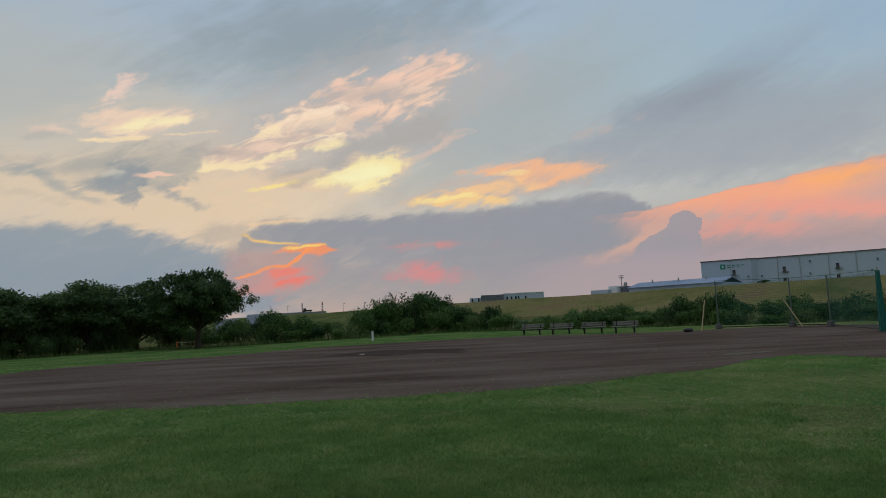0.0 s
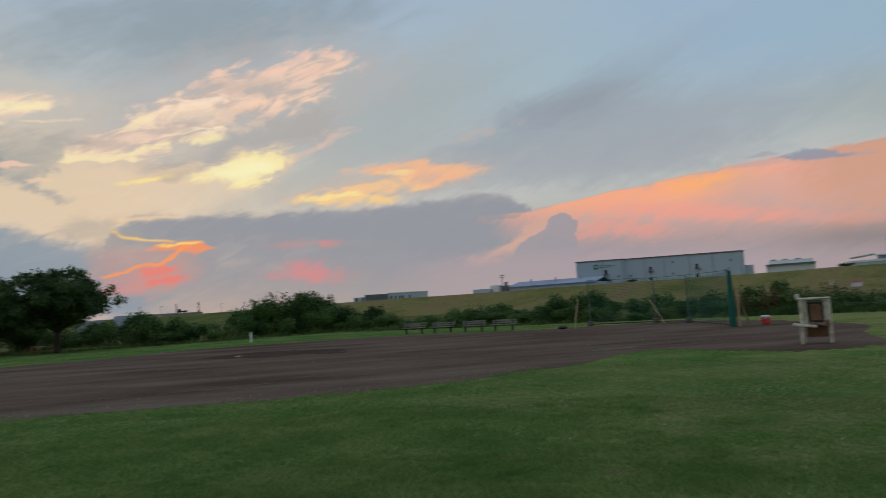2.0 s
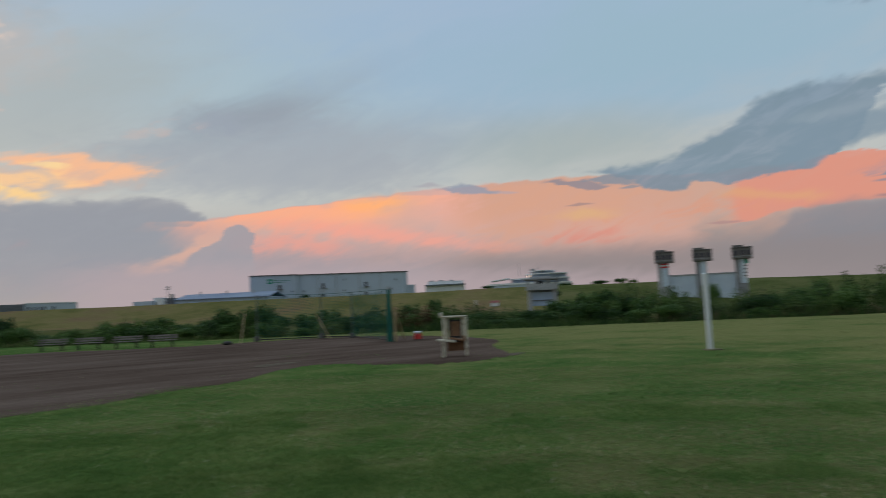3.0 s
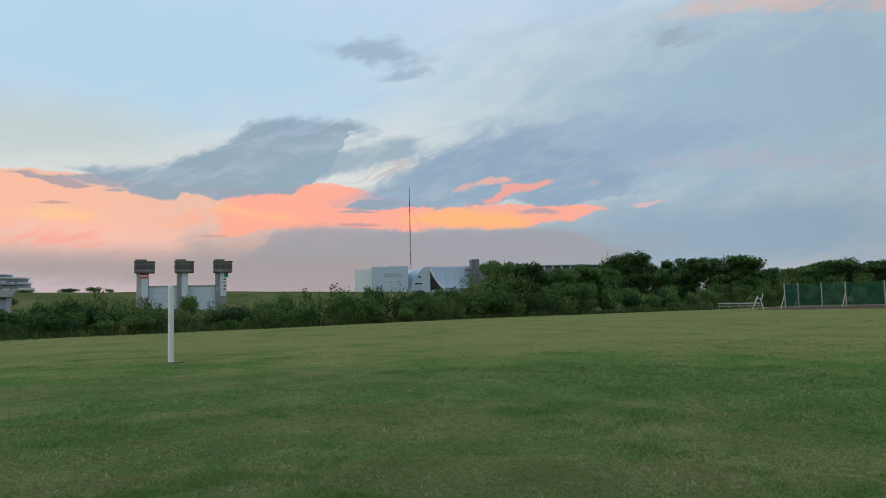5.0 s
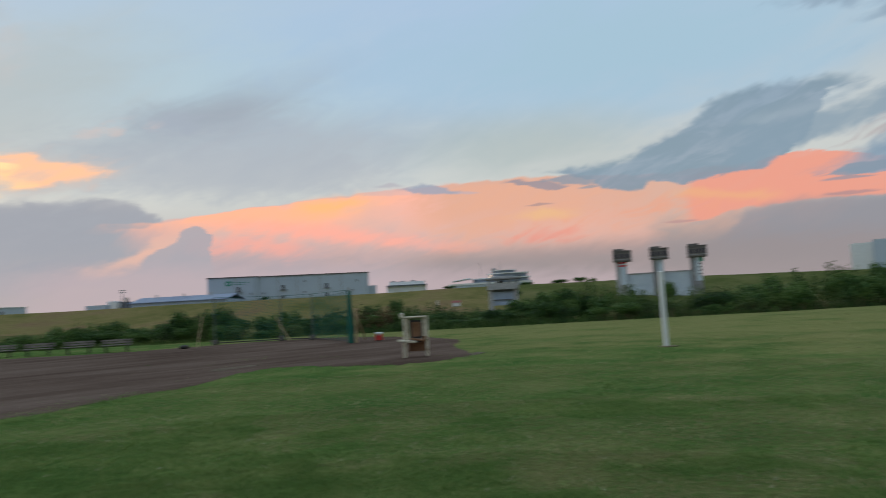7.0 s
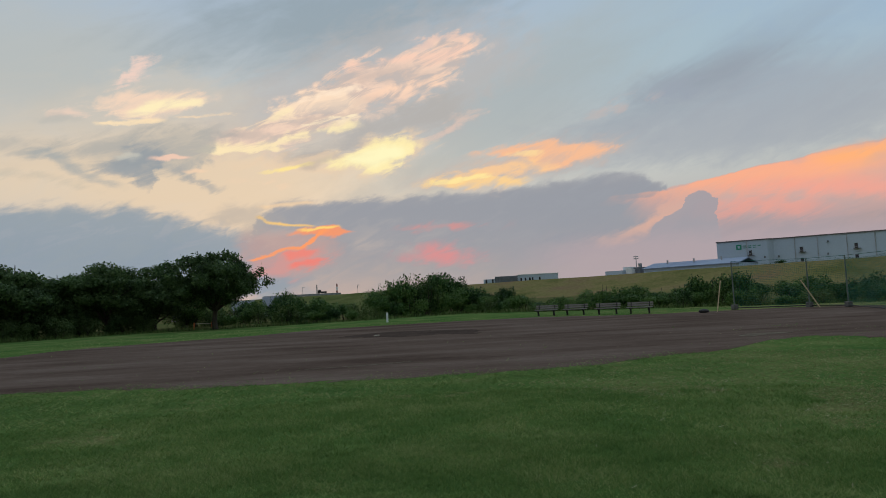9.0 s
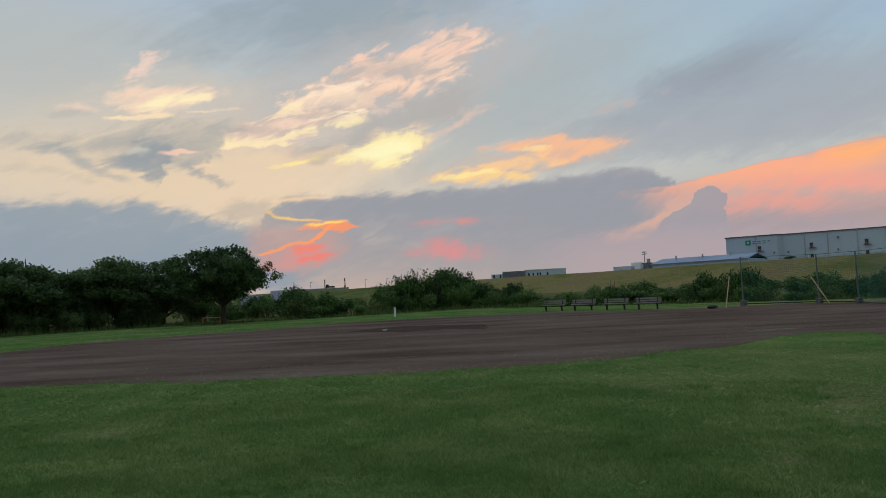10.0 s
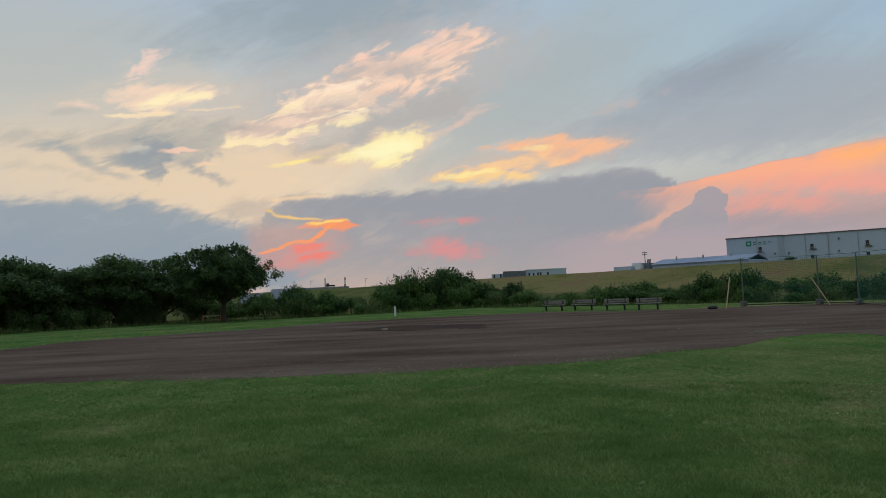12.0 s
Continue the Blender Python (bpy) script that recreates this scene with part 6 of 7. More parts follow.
# trees at the far end
FAR = [tree_meshes(sd, 7.0, 3.7, 0.2, 26000, 0.27, 0.17, L_BUSH, full=True) for sd in (31, 32, 33)]
for i, (az, d, h, w) in enumerate(((-92.4, 100, 7.7, 1.0), (-96.8, 102, 6.8, 1.0), (-99.9, 103, 6.9, 1.2), (-95, 108, 6.0, 1.0), (-102.6, 108, 5.2, 1.0), (-104.8, 107, 5.2, 1.0), (-107.2, 108, 5.9, 1.1), (-109.5, 108, 5.6, 1.0), (-112, 108, 5.9, 1.1), (-115, 108, 6.0, 1.2), (-106, 114, 6.0, 1.2), (-111, 114, 6.2, 1.2))):
    tree(FAR[i % 3], "round green tree at the far end of the field", spot(az, d), 50 * i, (w, w, h / 6.5), "trees at the far end")
along([(-89.5, 72, 2.4), (-92, 75, 2.0), (-95, 80, 1.7), (-98.5, 86, 1.8), (-101, 94, 2.2), (-106, 97, 2.2), (-112, 97, 2.2), (-117, 97, 2.2)], 2.4, (0.8, 0.2, 0.0), rows=((0.9, 0.6), (2.8, 1.1), (6, 1.5)))
for az, d, h in ((-82.7, 71, 5.8), (-84.4, 72, 5.4), (-86.0, 74, 4.7), (-87.5, 77, 5.0), (-88.9, 80, 5.5), (-90.4, 83, 5.2)):
    tree(FAR[int(d) % 3], "young green tree rising from the thicket", spot(az, d), 10 * d, (0.58, 0.58, h / 6.6), "trees in the thicket")


def bare_shrub(az, d, h):
    r = np.random.default_rng(int(d * 10))
    b = thing("bare_shrub", "leafless grey twiggy shrub above the thicket", "bare shrub", spot(az, d), 0, group="bare shrubs")
    for _ in range(7):
        bm = bmesh.new()
        x, y = r.uniform(-.3, .3), r.uniform(-.2, .2)
        top = (x * 4, y * 3, h * r.uniform(.75, 1.0))
        mid = (x * 2, y * 2, h * 0.55)
        tube((x, y, 0), mid, 0.035, 0.025, 5, bm)
        tube(mid, top, 0.025, 0.008, 5, bm)
        for _ in range(4):
            t = r.uniform(.3, .9)
            q = [mid[i] + (top[i] - mid[i]) * t for i in range(3)]
            tube(q, (q[0] + r.normal(0, .35), q[1] + r.normal(0, .3), q[2] + r.uniform(.2, .7)), 0.012, 0.005, 4, bm)
        part("branch", bm, M_BARK, b)


for az, d, h in ((-84.6, 74, 5.0), (-86.0, 76, 5.2), (-88.2, 79, 5.3)):
    bare_shrub(az, d, h)


def tall_blades(name, label, profile, per_m, h0, h1, mat, width=0.03, spread=1.2):
    """Uncut grass and stalks along the foot of the thicket."""
    v, f, k = [], [], 0
    for i in range(len(profile) - 1):
        (a0, d0), (a1, d1) = profile[i][:2], profile[i + 1][:2]
        n = int(abs(a1 - a0) * 0.01745 * (d0 + d1) / 2 * per_m)
        t = rng.random(n)
        az, d = np.radians(a0 + (a1 - a0) * t), d0 + (d1 - d0) * t + rng.normal(0, spread * 0.4, n)
        x, y = -np.sin(az) * d, np.cos(az) * d
        clump = np.array([0.6 + 0.7 * (0.5 + noise.noise((px * 0.5, py * 0.5, 2))) for px, py in zip(x, y)])
        h = rng.uniform(h0, h1, n) * clump
        lean = rng.normal(0, 0.25, (n, 2)) * h[:, None]
        a = rng.uniform(0, 3.14, n)
        w = width * rng.uniform(0.6, 1.3, n)
        b0 = np.stack([x - np.cos(a) * w, y - np.sin(a) * w, 0 * x], 1)
        b1 = np.stack([x + np.cos(a) * w, y + np.sin(a) * w, 0 * x], 1)
        tp = np.stack([x + lean[:, 0], y + lean[:, 1], h], 1)
        v.append(np.stack([b0, b1, tp], 1).reshape(-1, 3))
        k += n
    v = np.concatenate(v)
    me = mesh_of(name, v, np.arange(len(v)).reshape(-1, 3), mat)
    tagged(new(name, me), label, "tall grass", kind="stuff")


tall_blades("tall_grass", "uncut green grass along the foot of the thicket", [(45, 58), (24, 60), (15.5, 58.4), (8, 59.5), (0, 64), (-6, 59), (-17, 52.5), (-33, 48.6)], 70, 0.15, 0.45, L_SCRUB)
tall_blades("weedy_verge", "uncut grass and weeds along the thicket", [(-33, 48.6), (-44, 47.4), (-56, 49.2), (-66, 52.2), (-78, 60.5), (-83, 65), (-90, 70), (-98.5, 80), (-104, 94), (-112, 96)], 110, 0.2, 0.6, L_SCRUB)
tall_blades("dry_stalks", "dry brown weed stalks at the foot of the thicket", [(-52, 48.6), (-56, 49.4), (-66, 52.4), (-78, 60.7), (-83, 65.3), (-90, 70.3), (-99, 82)], 26, 0.3, 0.75, L_DRY, 0.035)


# ---- things on the field ----
def park_bench(place, turn):
    b = thing("park_bench", "weathered grey wooden park bench with a slatted backrest", "bench", place, turn, "benches along the infield")
    for k in range(3):
        part("seat_slat", box((1.55, 0.13, 0.05), (0, -0.04 - 0.15 * k, 0.4), bevel=0.006), M_WOOD, b)
    for k in range(2):
        part("back_slat", box((1.55, 0.04, 0.1), (0, 0.15 + 0.03 * k, 0.53 + 0.13 * k), (-10, 0, 0), 0.006), M_WOOD, b)
    for x in (-0.55, 0.55):
        lg = part("leg", box((0.09, 0.46, 0.07), (x, -0.16, 0.34)), M_IRON, b)
        part("foot", box((0.1, 0.12, 0.34), (x, -0.14, 0.17), (12, 0, 0), 0.005), M_IRON, lg)
        part("back_post", box((0.06, 0.05, 0.36), (x, 0.15, 0.54), (-10, 0, 0), 0.005), M_IRON, lg)
    return b


for az, d in ((-7.0, 47.6), (-9.35, 46.5), (-11.9, 45.2), (-14.4, 44.0)):
    park_bench(spot(az, d), -24)


def net_panel(name, a, b, z0, z1, cell, r, mat, parent, sag=0.0):
    """A hanging net: cords one way and the other, thin square bars joined into one mesh."""
    a, b = Vector((*a, 0)), Vector((*b, 0))
    run = (b - a).length
    ex = (b - a).normalized()
    side = Vector((-ex.y, ex.x, 0))
    v, f = [], []

    def cord(p, q):
        d = (q - p).normalized()
        s = side * r
        u = d.cross(side).normalized() * r
        k = len(v)
        for e in (p, q):
            v.extend([e + s, e + u, e - s, e - u])
        for i in range(4):
            f.append((k + i, k + (i + 1) % 4, k + 4 + (i + 1) % 4, k + 4 + i))

    def top(u):
        return z1 - sag * 4 * u * (1 - u)

    n = max(2, int(run / cell))
    for i in range(n + 1):
        u = i / n
        p = a + ex * run * u
        cord(p + Vector((0, 0, z0)), p + Vector((0, 0, top(u))))
    m = max(2, int((z1 - z0) / cell))
    seg = 6
    for j in range(m + 1):
        for k in range(seg):
            u0, u1 = k / seg, (k + 1) / seg
            p = a + ex * run * u0 + Vector((0, 0, z0 + (top(u0) - z0) * j / m))
            q = a + ex * run * u1 + Vector((0, 0, z0 + (top(u1) - z0) * j / m))
            cord(p, q)
    return part(name, (v, f), mat, parent)


def backstop():
    s = thing("backstop_net", "green backstop net on thin poles with concrete feet and props", "backstop", (0, 0, 0))
    feet = [(16.15, 41.3), (19.6, 39.4), (20.55, 37.2), (18.62, 29.7)]
    tops = [2.85, 2.75, 2.75, 2.65]
    for i, ((x, y), h) in enumerate(zip(feet, tops)):
        if i < 3:
            p = part("pole", tube((x, y, 0), (x, y, h), 0.04, seg=8), M_POLE, s)
            part("concrete_foot", box((0.3, 0.3, 0.3), (x, y, 0.15), (0, 0, 20), 0.03), M_FOOT, p)
    for i in range(3):
        a, b = feet[i], feet[i + 1]
        h = min(tops[i], tops[i + 1])
        net_panel("net", a, b, 0.12, h, 0.1, 0.0038, M_NET, s, 0.12)
        part("top_cable", tube((*a, tops[i]), (*b, tops[i + 1]), 0.012, seg=5), M_NET, s)
        part("bottom_rail", tube((*a, 0.1), (*b, 0.1), 0.03, seg=6), M_IRON, s)
    # the gathered end of the net round the last post
    x, y = feet[3]
    bm = bmesh.new()
    for k in range(9):
        g = 2 * math.pi * k / 9
        dx, dy = 0.11 * math.cos(g), 0.13 * math.sin(g)
        tube((x + dx, y + dy, 0.02), (x + dx * 0.5, y + dy * 0.5, 2.62), 0.05, 0.035, 6, bm)
    part("gathered_net", bm, M_NET, s, "bunched dark green netting")
    part("end_post", tube((x, y, 0), (x, y, 2.78), 0.05), M_STEEL, s)
    # timber props
    part("prop", tube((14.35, 39.2, 0), (14.95, 40.0, 1.75), 0.03, seg=7), M_TIMBER, s)
    part("prop", tube((19.75, 38.6, 0), (19.3, 39.6, 1.55), 0.03, seg=7), M_TIMBER, s)
    part("prop", box((0.09, 0.09, 1.75), (x + 0.26, y - 0.1, 0.875)), M_TIMBER, s)
    part("prop", tube((21.0, 32.1, 0), (19.05, 29.9, 1.62), 0.04, seg=7), M_TIMBER, s)
    part("brace", box((0.5, 0.07, 0.09), (x + 0.45, y + 0.05, 1.66), (0, 0, 50)), M_TIMBER, s)
    lump = thing("sandbag", "dark sandbag lying beside the backstop prop", "sandbag", (13.6, 39.2, 0), 20)
    bm = bmesh.new()
    bmesh.ops.create_icosphere(bm, subdivisions=2, radius=1.0, matrix=Matrix.Translation((0, 0, 0.1)) @ Matrix.Diagonal((0.34, 0.2, 0.12, 1)))
    part("bag", bm, M_IRON, lump)


backstop()


def cooler():
    c = thing("cool_box", "small red plastic cool box with a white lid on the dirt", "cool box", (20.5, 30.0, 0.005), -30)
    part("body", box((0.38, 0.3, 0.3), (0, 0, 0.16), bevel=0.03), M_RED, c)
    part("lid", box((0.4, 0.32, 0.1), (0, 0, 0.37), bevel=0.03), M_WHITE, c, "white lid")
    part("handle", tube((-0.2, 0, 0.3), (-0.2, 0, 0.2), 0.015), M_WHITE, c)
    part("catch", box((0.06, 0.02, 0.08), (0, -0.16, 0.3)), M_WHITE, c)


cooler()


def frame_seat():
    """A cream-painted frame with a board in it and a little bench."""
    s = thing("framed_bench_seat", "cream-painted timber frame with a brown board and small bench", "pitching target", (14.05, 18.15, 0.005), -37)
    h, w = 1.27, 0.82
    for x in (-w / 2 + 0.05, w / 2 - 0.05):
        part("post", box((0.1, 0.1, h), (x, 0, h / 2), bevel=0.02), M_OLDWHITE, s)
    part("top_rail", box((w + 0.02, 0.12, 0.07), (0, 0, h + 0.03), bevel=0.03), M_OLDWHITE, s)
    for x in (-w / 2 + 0.15, w / 2 - 0.14):
        part("inner_post", box((0.1, 0.06, 0.74), (x, 0.1, h - 0.38), bevel=0.01), M_OLDWHITE, s)
    bd = part("board", box((0.3, 0.05, 0.5), (0.02, 0.16, 0.9), bevel=0.01), M_BROWN, s, "brown board")
    for z in (0.63, 1.17):
        part("board_frame", box((0.42, 0.07, 0.06), (0.02, 0.15, z)), M_IRON, bd)
    for x in (-0.16, 0.2):
        part("board_frame", box((0.06, 0.07, 0.5), (x, 0.15, 0.9)), M_IRON, bd)
    part("seat", box((0.62, 0.46, 0.06), (-0.3, -0.12, 0.53), (0, 7, 0), 0.01), M_OLDWHITE, s)
    part("seat_plank", box((0.5, 0.16, 0.05), (0.06, -0.02, 0.56), (0, 12, -18), 0.01), M_BROWN, s, "brown plank lying across the seat")
    part("arm", box((0.09, 0.34, 0.2), (w / 2 - 0.13, -0.04, 0.58), bevel=0.01), M_BROWN, s, "dark brown arm")
    part("front_leg", box((0.1, 0.09, 0.49), (-w / 2 + 0.02, -0.28, 0.245), bevel=0.01), M_OLDWHITE, s)
    # brown sheet added to carry the shade of the recess below the seat
    part("recess_sheet", box((0.56, 0.04, 0.3), (0.02, 0.18, 0.33)), M_BROWN, s, "brown sheet standing in for the dark recess below the seat")
    part("cross_rail", box((0.62, 0.05, 0.06), (0.02, 0.14, 0.5)), M_IRON, s)
    part("roll", tube((-0.42, 0.06, h + 0.02), (-0.45, 0.04, h + 0.17), 0.07, 0.06), M_OLDWHITE, s)


frame_seat()


def field_post():
    p = thing("field_post", "tall white-painted round post in the grass", "post", (19.18, 12.2, 0))
    part("shaft", tube((0, 0, 0), (0, 0, 2.3), 0.085, seg=16), M_WHITE, p)
    part("cap", tube((0, 0, 2.3), (0, 0, 2.33), 0.085, 0.06, seg=16), M_WHITE, p)
    part("footing", box((0.5, 0.36, 0.03), (0.05, -0.05, 0.015), (0, 0, -32), 0.01), M_STRAWEARTH, p, "pale trodden footing")
    q = thing("marker_post", "short white marker post at the infield's far edge", "post", (-5.45, 50.6, 0))
    part("shaft", box((0.14, 0.14, 0.7), (0, 0, 0.35), bevel=0.02), M_WHITE, q)
    part("cap", box((0.16, 0.16, 0.04), (0, 0, 0.72), bevel=0.01), M_OLDWHITE, q)
    r = thing("pitcher_plate", "white rubber plate on the dirt infield", "plate", (-4.0, 32.2, 0.005), 10)
    part("plate", box((0.26, 0.12, 0.04), (0, 0, 0.02), bevel=0.01), M_OLDWHITE, r)


field_post()


def far_benches():
    for k in range(4):
        b = thing("low_bench", "low pale wooden bench at the far end of the field", "bench", spot(-99.45 - 0.7 * k, 76.5 - 0.5 * k), -96 + 4 * (k % 2), group="benches at the far end")
        for i in range(3):
            part("seat_slat", box((1.15, 0.14, 0.06), (0, -0.16 * i, 0.4), bevel=0.008), M_PALEWOOD, b)
        part("back_slat", box((1.15, 0.05, 0.12), (0, 0.16, 0.66), (-12, 0, 0), 0.008), M_PALEWOOD, b)
        for x in (-0.45, 0.45):
            part("leg", box((0.07, 0.4, 0.37), (x, -0.14, 0.185), bevel=0.006), M_WOOD, b)
            part("back_post", box((0.06, 0.05, 0.5), (x, 0.15, 0.47), (-12, 0, 0)), M_WOOD, b)
    c = thing("umpire_chair", "tall white steel umpire chair leaning back", "umpire chair", spot(-101.75, 75.5), -100)
    for y in (-0.3, 0.3):
        part("front_leg", tube((-0.5, y, 0), (0.1, y, 1.35), 0.035), M_WHITE, c)
        part("rear_leg", tube((0.55, y, 0), (0.3, y, 1.1), 0.035), M_WHITE, c)
    part("seat", box((0.5, 0.6, 0.06), (0.25, 0, 1.1)), M_WHITE, c)
    part("backrest", box((0.06, 0.6, 0.4), (0.5, 0, 1.4), (0, 12, 0)), M_WHITE, c)
    for z in (0.35, 0.7):
        part("rung", tube((-0.5 + z * 0.44, -0.3, z), (-0.5 + z * 0.44, 0.3, z), 0.025), M_WHITE, c)


far_benches()


def far_fence():
    f = thing("net_fence", "long green net fence on white posts at the far end", "net fence", (0, 0, 0))
    pts = [spot(a, d) for a, d in ((-103.62, 79.5), (-104.5, 82.5), (-106.0, 83.5), (-107.5, 83), (-109.85, 84), (-112.3, 86), (-115, 88))]
    for i, p in enumerate(pts):
        part("post", tube((p.x, p.y, 0), (p.x, p.y, 2.6), 0.06), M_PALEWOOD, f)
        if i:
            q = pts[i - 1]
            net_panel("net", q[:2], p[:2], 0.25, 2.5, 0.2, 0.022, M_NET, f, 0.1)
            part("rail", tube((q.x, q.y, 0.2), (p.x, p.y, 0.2), 0.03, seg=5), M_STEEL, f)
    for i in (0, 1, 3):
        p = pts[i]
        part("prop", tube((p.x - 0.3, p.y + 0.5, 0), (p.x, p.y, 1.5), 0.04, seg=6), M_OLDWHITE, f)


far_fence()

# worn earth before the far fence
bm = prism([tuple(spot(a, d)[:2]) for a, d in ((-101.5, 76), (-104, 74), (-109, 74), (-118, 76), (-118, 92), (-108, 90), (-102.5, 86))], 0.0, 0.012)
me_pad = bpy.data.meshes.new("worn_earth")
bm.to_mesh(me_pad)
bm.free()
me_pad.materials.append(M_DIRT)
tagged(new("worn_earth", me_pad), "bare brown earth before the far net fence", "bare earth", kind="structure")


# ---- far off: behind the wood and on the skyline ----
def house(az, d, w, h, roof_mat, label):
    g = thing("house", label, "house", spot(az, d), az, group="houses behind the wood")
    part("wall", box((w, 6, h), (0, 3, h / 2)), M_GREY, g)
    part("roof", extrude_x([(-0.4, h), (3, h + 1.5), (6.4, h), (6.4, h - 0.15), (3, h + 1.3), (-0.4, h - 0.15)], -w / 2 - 0.3, w / 2 + 0.3), roof_mat, g)
    for x in (-w / 4, w / 4):
        part("window", box((1.0, 0.1, 0.9), (x, -0.03, h * 0.6)), M_GLASS, g)


house(21.9, 112, 4, 1.8, M_DARKRED, "small house with a dull red roof behind the wood")
house(15.2, 112, 3, 1.7, M_DARKGREY, "small house with a blue-grey roof behind the thicket")
house(17.6, 112, 3, 1.2, M_DARKGREY, "low grey shed behind the lone tree")


def skyline():
    t = thing("lattice_tower", "distant red and white lattice tower", "lattice tower", spot(10.13, 600))
    for k in range(6):
        z0, z1 = 3 * k, 3 * k + 3
        bm = bmesh.new()
        for sx, sy in ((-1, -1), (1, -1), (1, 1), (-1, 1)):
            w0, w1 = 0.9 - 0.1 * k, 0.9 - 0.1 * (k + 1)
            tube((sx * w0, sy * w0, z0), (sx * w1, sy * w1, z1), 0.16, seg=4, bm=bm)
            tube((sx * w0, sy * w0, z0), (-sx * w1, sy * w1, z1), 0.1, seg=4, bm=bm)
        part("section", bm, M_DARKRED if k % 2 else M_WHITE, t)
    p = thing("flue_mast", "distant thin dark mast", "mast", spot(11.75, 600))
    part("shaft", tube((0, 0, 0), (0, 0, 17.5), 0.55, 0.45), M_GREY, p)
    c = thing("harbour_crane", "distant dark gantry crane", "crane", spot(11.35, 600))
    for x in (-2.5, 2.5):
        part("leg", tube((x, 0, 0), (x, 0, 10.5), 0.5, seg=6), M_IRON, c)
    part("girder", box((7.5, 1.5, 1.4), (0.3, 0, 11.0)), M_IRON, c)
    part("cab", box((2.2, 1.5, 1.6), (-2.0, 0, 12.3)), M_IRON, c)
    r = thing("viaduct", "distant low grey elevated road", "viaduct", spot(12.5, 560), 12)
    part("deck", box((60, 8, 1.6), (-4, 0, 8.6)), M_GREY, r)
    for x in (-28, -14, 0, 14):
        part("pier", box((1.6, 3, 8), (x, 0, 4)), M_GREY, r)
    for az in (8.45, 6.7, 12.9):
        l = thing("street_lamp", "distant street lamp on the levee road", "street lamp", spot(az, 420), 0, group="street lamps on the levee")
        part("pole", tube((0, 0, 0), (0, 0, 11.5), 0.14, 0.09), M_STEEL, l)
        part("lamp_head", box((1.6, 0.4, 0.3), (0.5, 0, 11.5)), M_WHITE, l)


skyline()


def levee_bits():
    k = thing("site_shed", "small white shed with a red roof on the levee slope", "shed", spot(-40.35, 150, 1.5), -40)
    part("wall", box((1.7, 1.4, 0.8), (0, 0, 0.1)), M_WHITE, k)
    part("roof", extrude_x([(-0.85, 0.5), (0, 0.95), (0.85, 0.5)], -1.0, 1.0), M_DARKRED, k)
    n = thing("notice_board", "pale notice board on the levee slope", "notice board", spot(-38.8, 150, 1.3), -40)
    part("board", box((0.6, 0.08, 1.0), (0, 0, 0.9)), M_OLDWHITE, n)
    for x in (-0.22, 0.22):
        part("post", box((0.08, 0.08, 1.6), (x, 0.06, 0.4)), M_STEEL, n)
    for az, d, z, w, h in ((-24.8, 193, 5.6, 1.6, 1.1), (-39.8, 172, 5.5, 2.2, 1.0), (-48.9, 184, 5.5, 2.6, 1.5), (-50.5, 183, 5.5, 2.2, 1.7), (-51.6, 183, 5.5, 1.2, 1.1), (-46.2, 180, 5.5, 2.4, 1.0), (-44.9, 150, 2.0, 2.6, 3.0), (-35.4, 120, 0.0, 1.7, 3.4), (-57.2, 110, 0.0, 2.2, 4.2)):
        b = bush("round", az, d, w, h)
        b.location.z = z - 0.1


levee_bits()


def barrier():
    b = thing("low_barrier", "low barrier of two faded orange posts and a bar", "barrier", (-21.1, 56.0, 0), 10)
    for x in (-0.7, 0.7):
        p = part("post", tube((x, 0, 0), (x, 0, 0.62), 0.07, 0.05, seg=10), M_ORANGE, b)
        part("foot", tube((x, 0, 0), (x, 0, 0.05), 0.16, seg=10), M_IRON, p)
    part("bar", tube((-0.7, 0, 0.5), (0.7, 0, 0.5), 0.025), M_OLDWHITE, b)


barrier()


# ---- short grass where the walk comes near it ----
# where the turf thins out into the dirt
THIN = rounded([(7.0, 18.6), (9.0, 20.2), (11.4, 19.6), (13.0, 20.5), (13.6, 23.5), (12.0, 26), (9.5, 24.5), (7.5, 21.5)], 5)


def drifts(x, y, size, seed):
    """Smooth random patches of a given size, 0 to 1."""
    g = np.random.default_rng(seed).random((64, 64))
    u, v = x / size + 1000, y / size + 1000
    i, j = np.floor(u).astype(int), np.floor(v).astype(int)
    fu, fv = u - i, v - j
    fu, fv = fu * fu * (3 - 2 * fu), fv * fv * (3 - 2 * fv)
    i0, j0, i1, j1 = i % 64, j % 64, (i + 1) % 64, (j + 1) % 64
    return (g[i0, j0] * (1 - fu) + g[i1, j0] * fu) * (1 - fv) + (g[i0, j1] * (1 - fu) + g[i1, j1] * fu) * fv


def lushness(x, y):
    """How green and thick the turf stands: lush by the infield, in tufts with dry thatch between out to the east."""
    n = 0.45 * drifts(x, y, 2.4, 1) + 0.33 * drifts(x, y, 0.9, 2) + 0.22 * drifts(x, y, 0.35, 3)
    east = np.clip((x - 0.5) / 5.0, 0, 1) * np.clip((y + 5.0) / 6.0, 0.0, 1)
    t = np.clip((n + 0.2 - 0.3 * east - 0.4) / 0.18, 0, 1)
    return t * t * (3 - 2 * t)


def scatter(r0, r1, per, a0=-118, a1=42):
    n = int((r1 * r1 - r0 * r0) / 2 * radians(a1 - a0) * per)
    r = np.sqrt(rng.uniform(r0 * r0, r1 * r1, n))
    a = rng.uniform(radians(a0), radians(a1), n)
    return -np.sin(a) * r, np.cos(a) * r


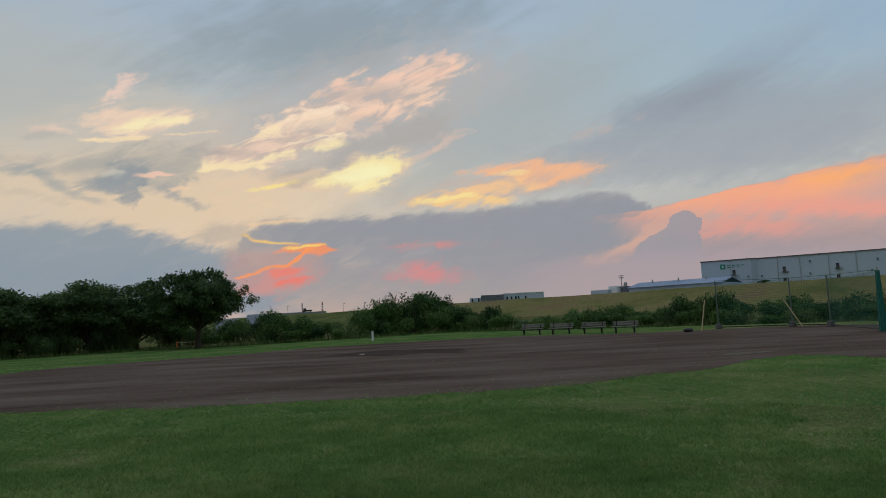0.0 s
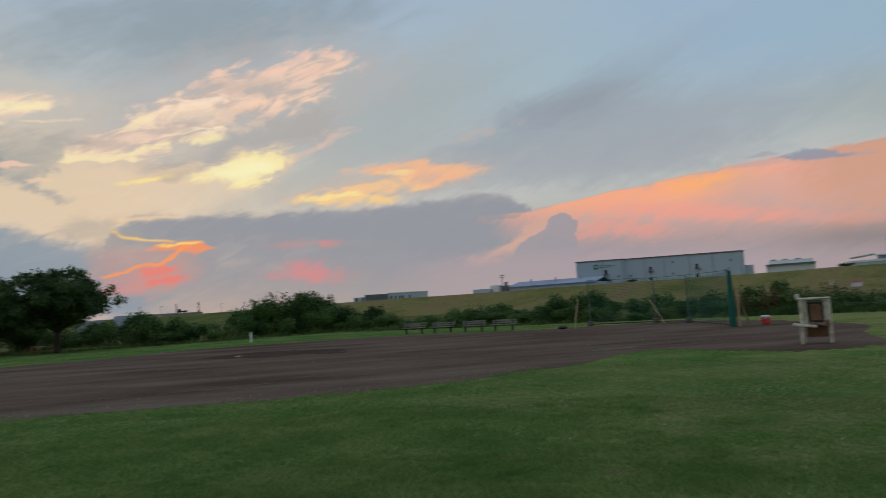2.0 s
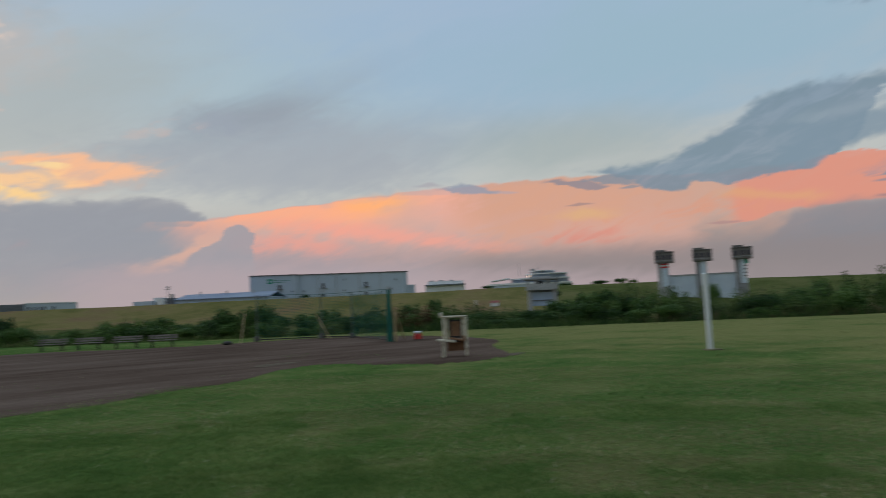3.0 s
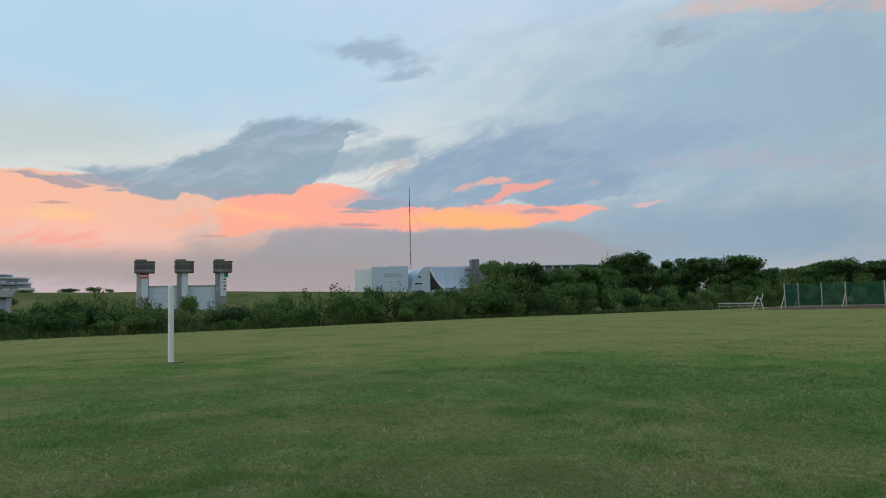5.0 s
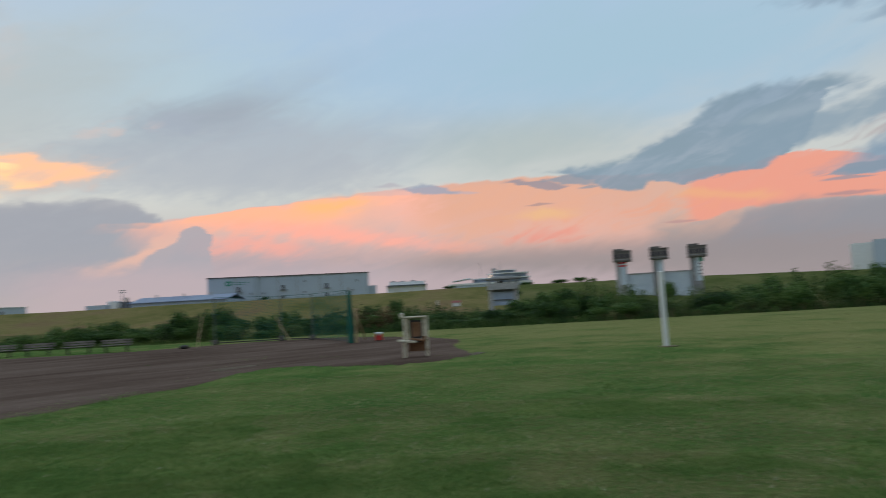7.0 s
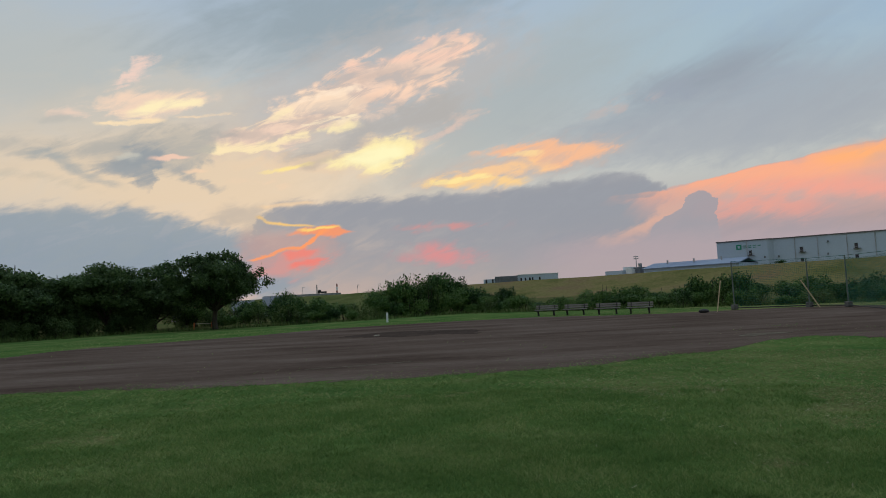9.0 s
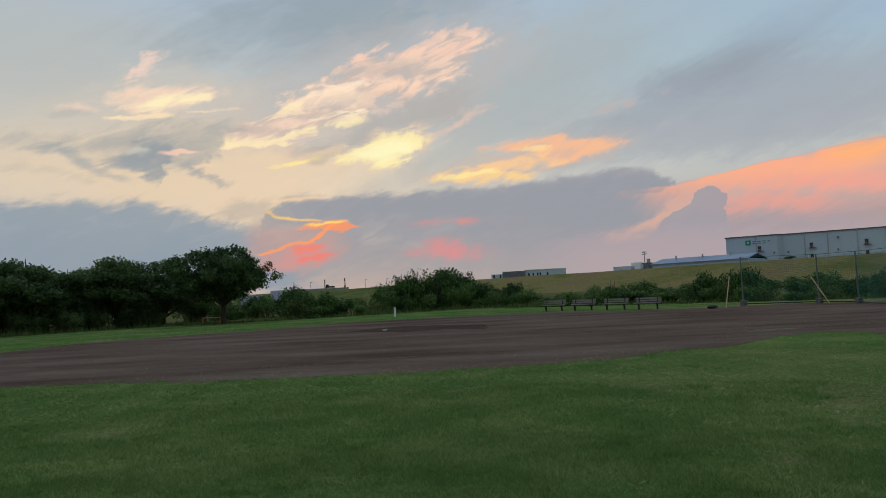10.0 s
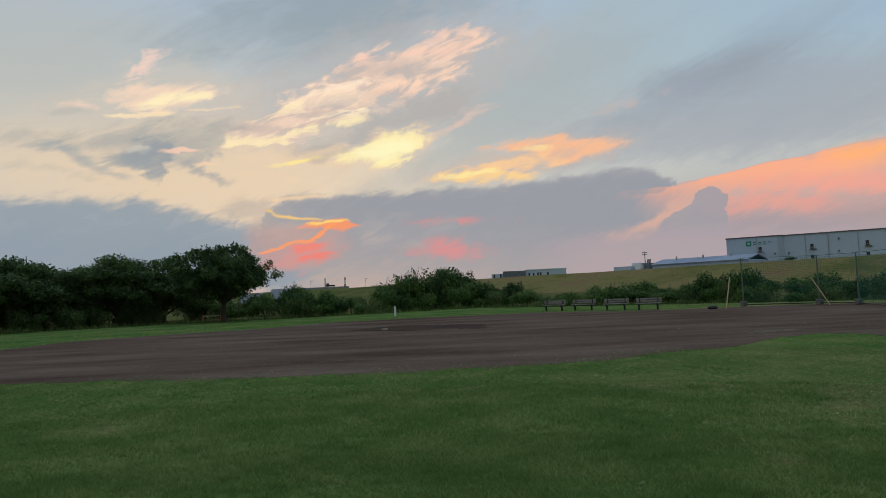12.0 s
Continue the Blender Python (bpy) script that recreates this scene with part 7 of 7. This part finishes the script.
def on_turf(x, y):
    n = len(x)
    fray = np.where(rng.random(n) < 0.4, 0.7, 0.22)
    bare = inside(DIRT, x + rng.normal(0, 1, n) * fray, y + rng.normal(0, 1, n) * fray) & (rng.random(n) > np.where(inside(THIN, x, y), 0.4 * (0.5 + 0.5 * np.sin(x * 3.1 + np.sin(y * 2.3) * 2) * np.sin(y * 2.7)), 0.008))
    return ~bare


def blades(x, y, h, w, lean_by):
    n = len(x)
    lean = rng.normal(0, lean_by, (n, 2)) * h[:, None]
    g = rng.uniform(0, 3.14, n)
    ww = w * rng.uniform(0.6, 1.3, n)
    b0 = np.stack([x - np.cos(g) * ww, y - np.sin(g) * ww, 0 * x], 1)
    b1 = np.stack([x + np.cos(g) * ww, y + np.sin(g) * ww, 0 * x], 1)
    tp = np.stack([x + lean[:, 0], y + lean[:, 1], h], 1)
    return np.stack([b0, b1, tp], 1).reshape(-1, 3)


def mown_grass():
    green, thatch = [], []
    for r0, r1, per, h, w in ((4.6, 8, 4600, 0.038, 0.0042), (8, 12, 1600, 0.042, 0.006), (12, 18, 420, 0.044, 0.009), (18, 28, 70, 0.034, 0.016), (28, 50, 14, 0.034, 0.026)):
        x, y = scatter(r0, r1, per)
        k = on_turf(x, y)
        x, y = x[k], y[k]
        lush = lushness(x, y)
        up = rng.random(len(x)) < 0.08 + 0.92 * lush
        gx, gy, gl = x[up], y[up], lush[up]
        tuft = 0.2 + 0.95 * drifts(gx, gy, 0.14, 5) + 0.4 * drifts(gx, gy, 0.5, 6)
        green.append(blades(gx, gy, h * tuft * (0.45 + 0.75 * gl) * rng.uniform(0.5, 1.25, len(gx)), w, 0.9 if r1 <= 12 else 2.0))
        tx, ty = x[~up], y[~up]
        thatch.append(blades(tx, ty, h * 0.4 * rng.uniform(0.4, 1.3, len(tx)), w * 1.1, 2.2))
    for nm, label, vs, mat in (("mown_grass", "short mown green grass in thick tufts on the field", green, L_GRASS), ("dry_thatch", "low dry olive thatch between the green tufts", thatch, L_THATCH)):
        v = np.concatenate(vs)
        tagged(new(nm, mesh_of(nm, v, np.arange(len(v)).reshape(-1, 3), mat)), label, "grass", kind="stuff")


def straw():
    """Pale dead stalks lying on the drier turf."""
    x, y = scatter(4.6, 13, 42, -118, -5)
    k = on_turf(x, y) & (rng.random(len(x)) < 0.06 + 0.9 * (1 - lushness(x, y)) * drifts(x, y, 1.3, 7) ** 2)
    x, y = x[k], y[k]
    n = len(x)
    a, ln, w = rng.uniform(0, 3.14, n), rng.uniform(0.02, 0.09, n), rng.uniform(0.002, 0.005, n)
    ux, uy = np.cos(a) * ln, np.sin(a) * ln
    z0, z1 = rng.uniform(0.012, 0.03, n), rng.uniform(0.015, 0.05, n)
    v = np.stack([np.stack([x - uy / ln * w, y + ux / ln * w, z0], 1), np.stack([x + uy / ln * w, y - ux / ln * w, z0], 1), np.stack([x + ux + uy / ln * w, y + uy - ux / ln * w, z1], 1), np.stack([x + ux, y + uy, z1 + 0.004], 1)], 1).reshape(-1, 3)
    tagged(new("straw", mesh_of("straw", v, np.arange(4 * n).reshape(n, 4), L_STRAW)), "pale dead grass stalks strewn over the turf", "straw", kind="stuff")


mown_grass()
straw()
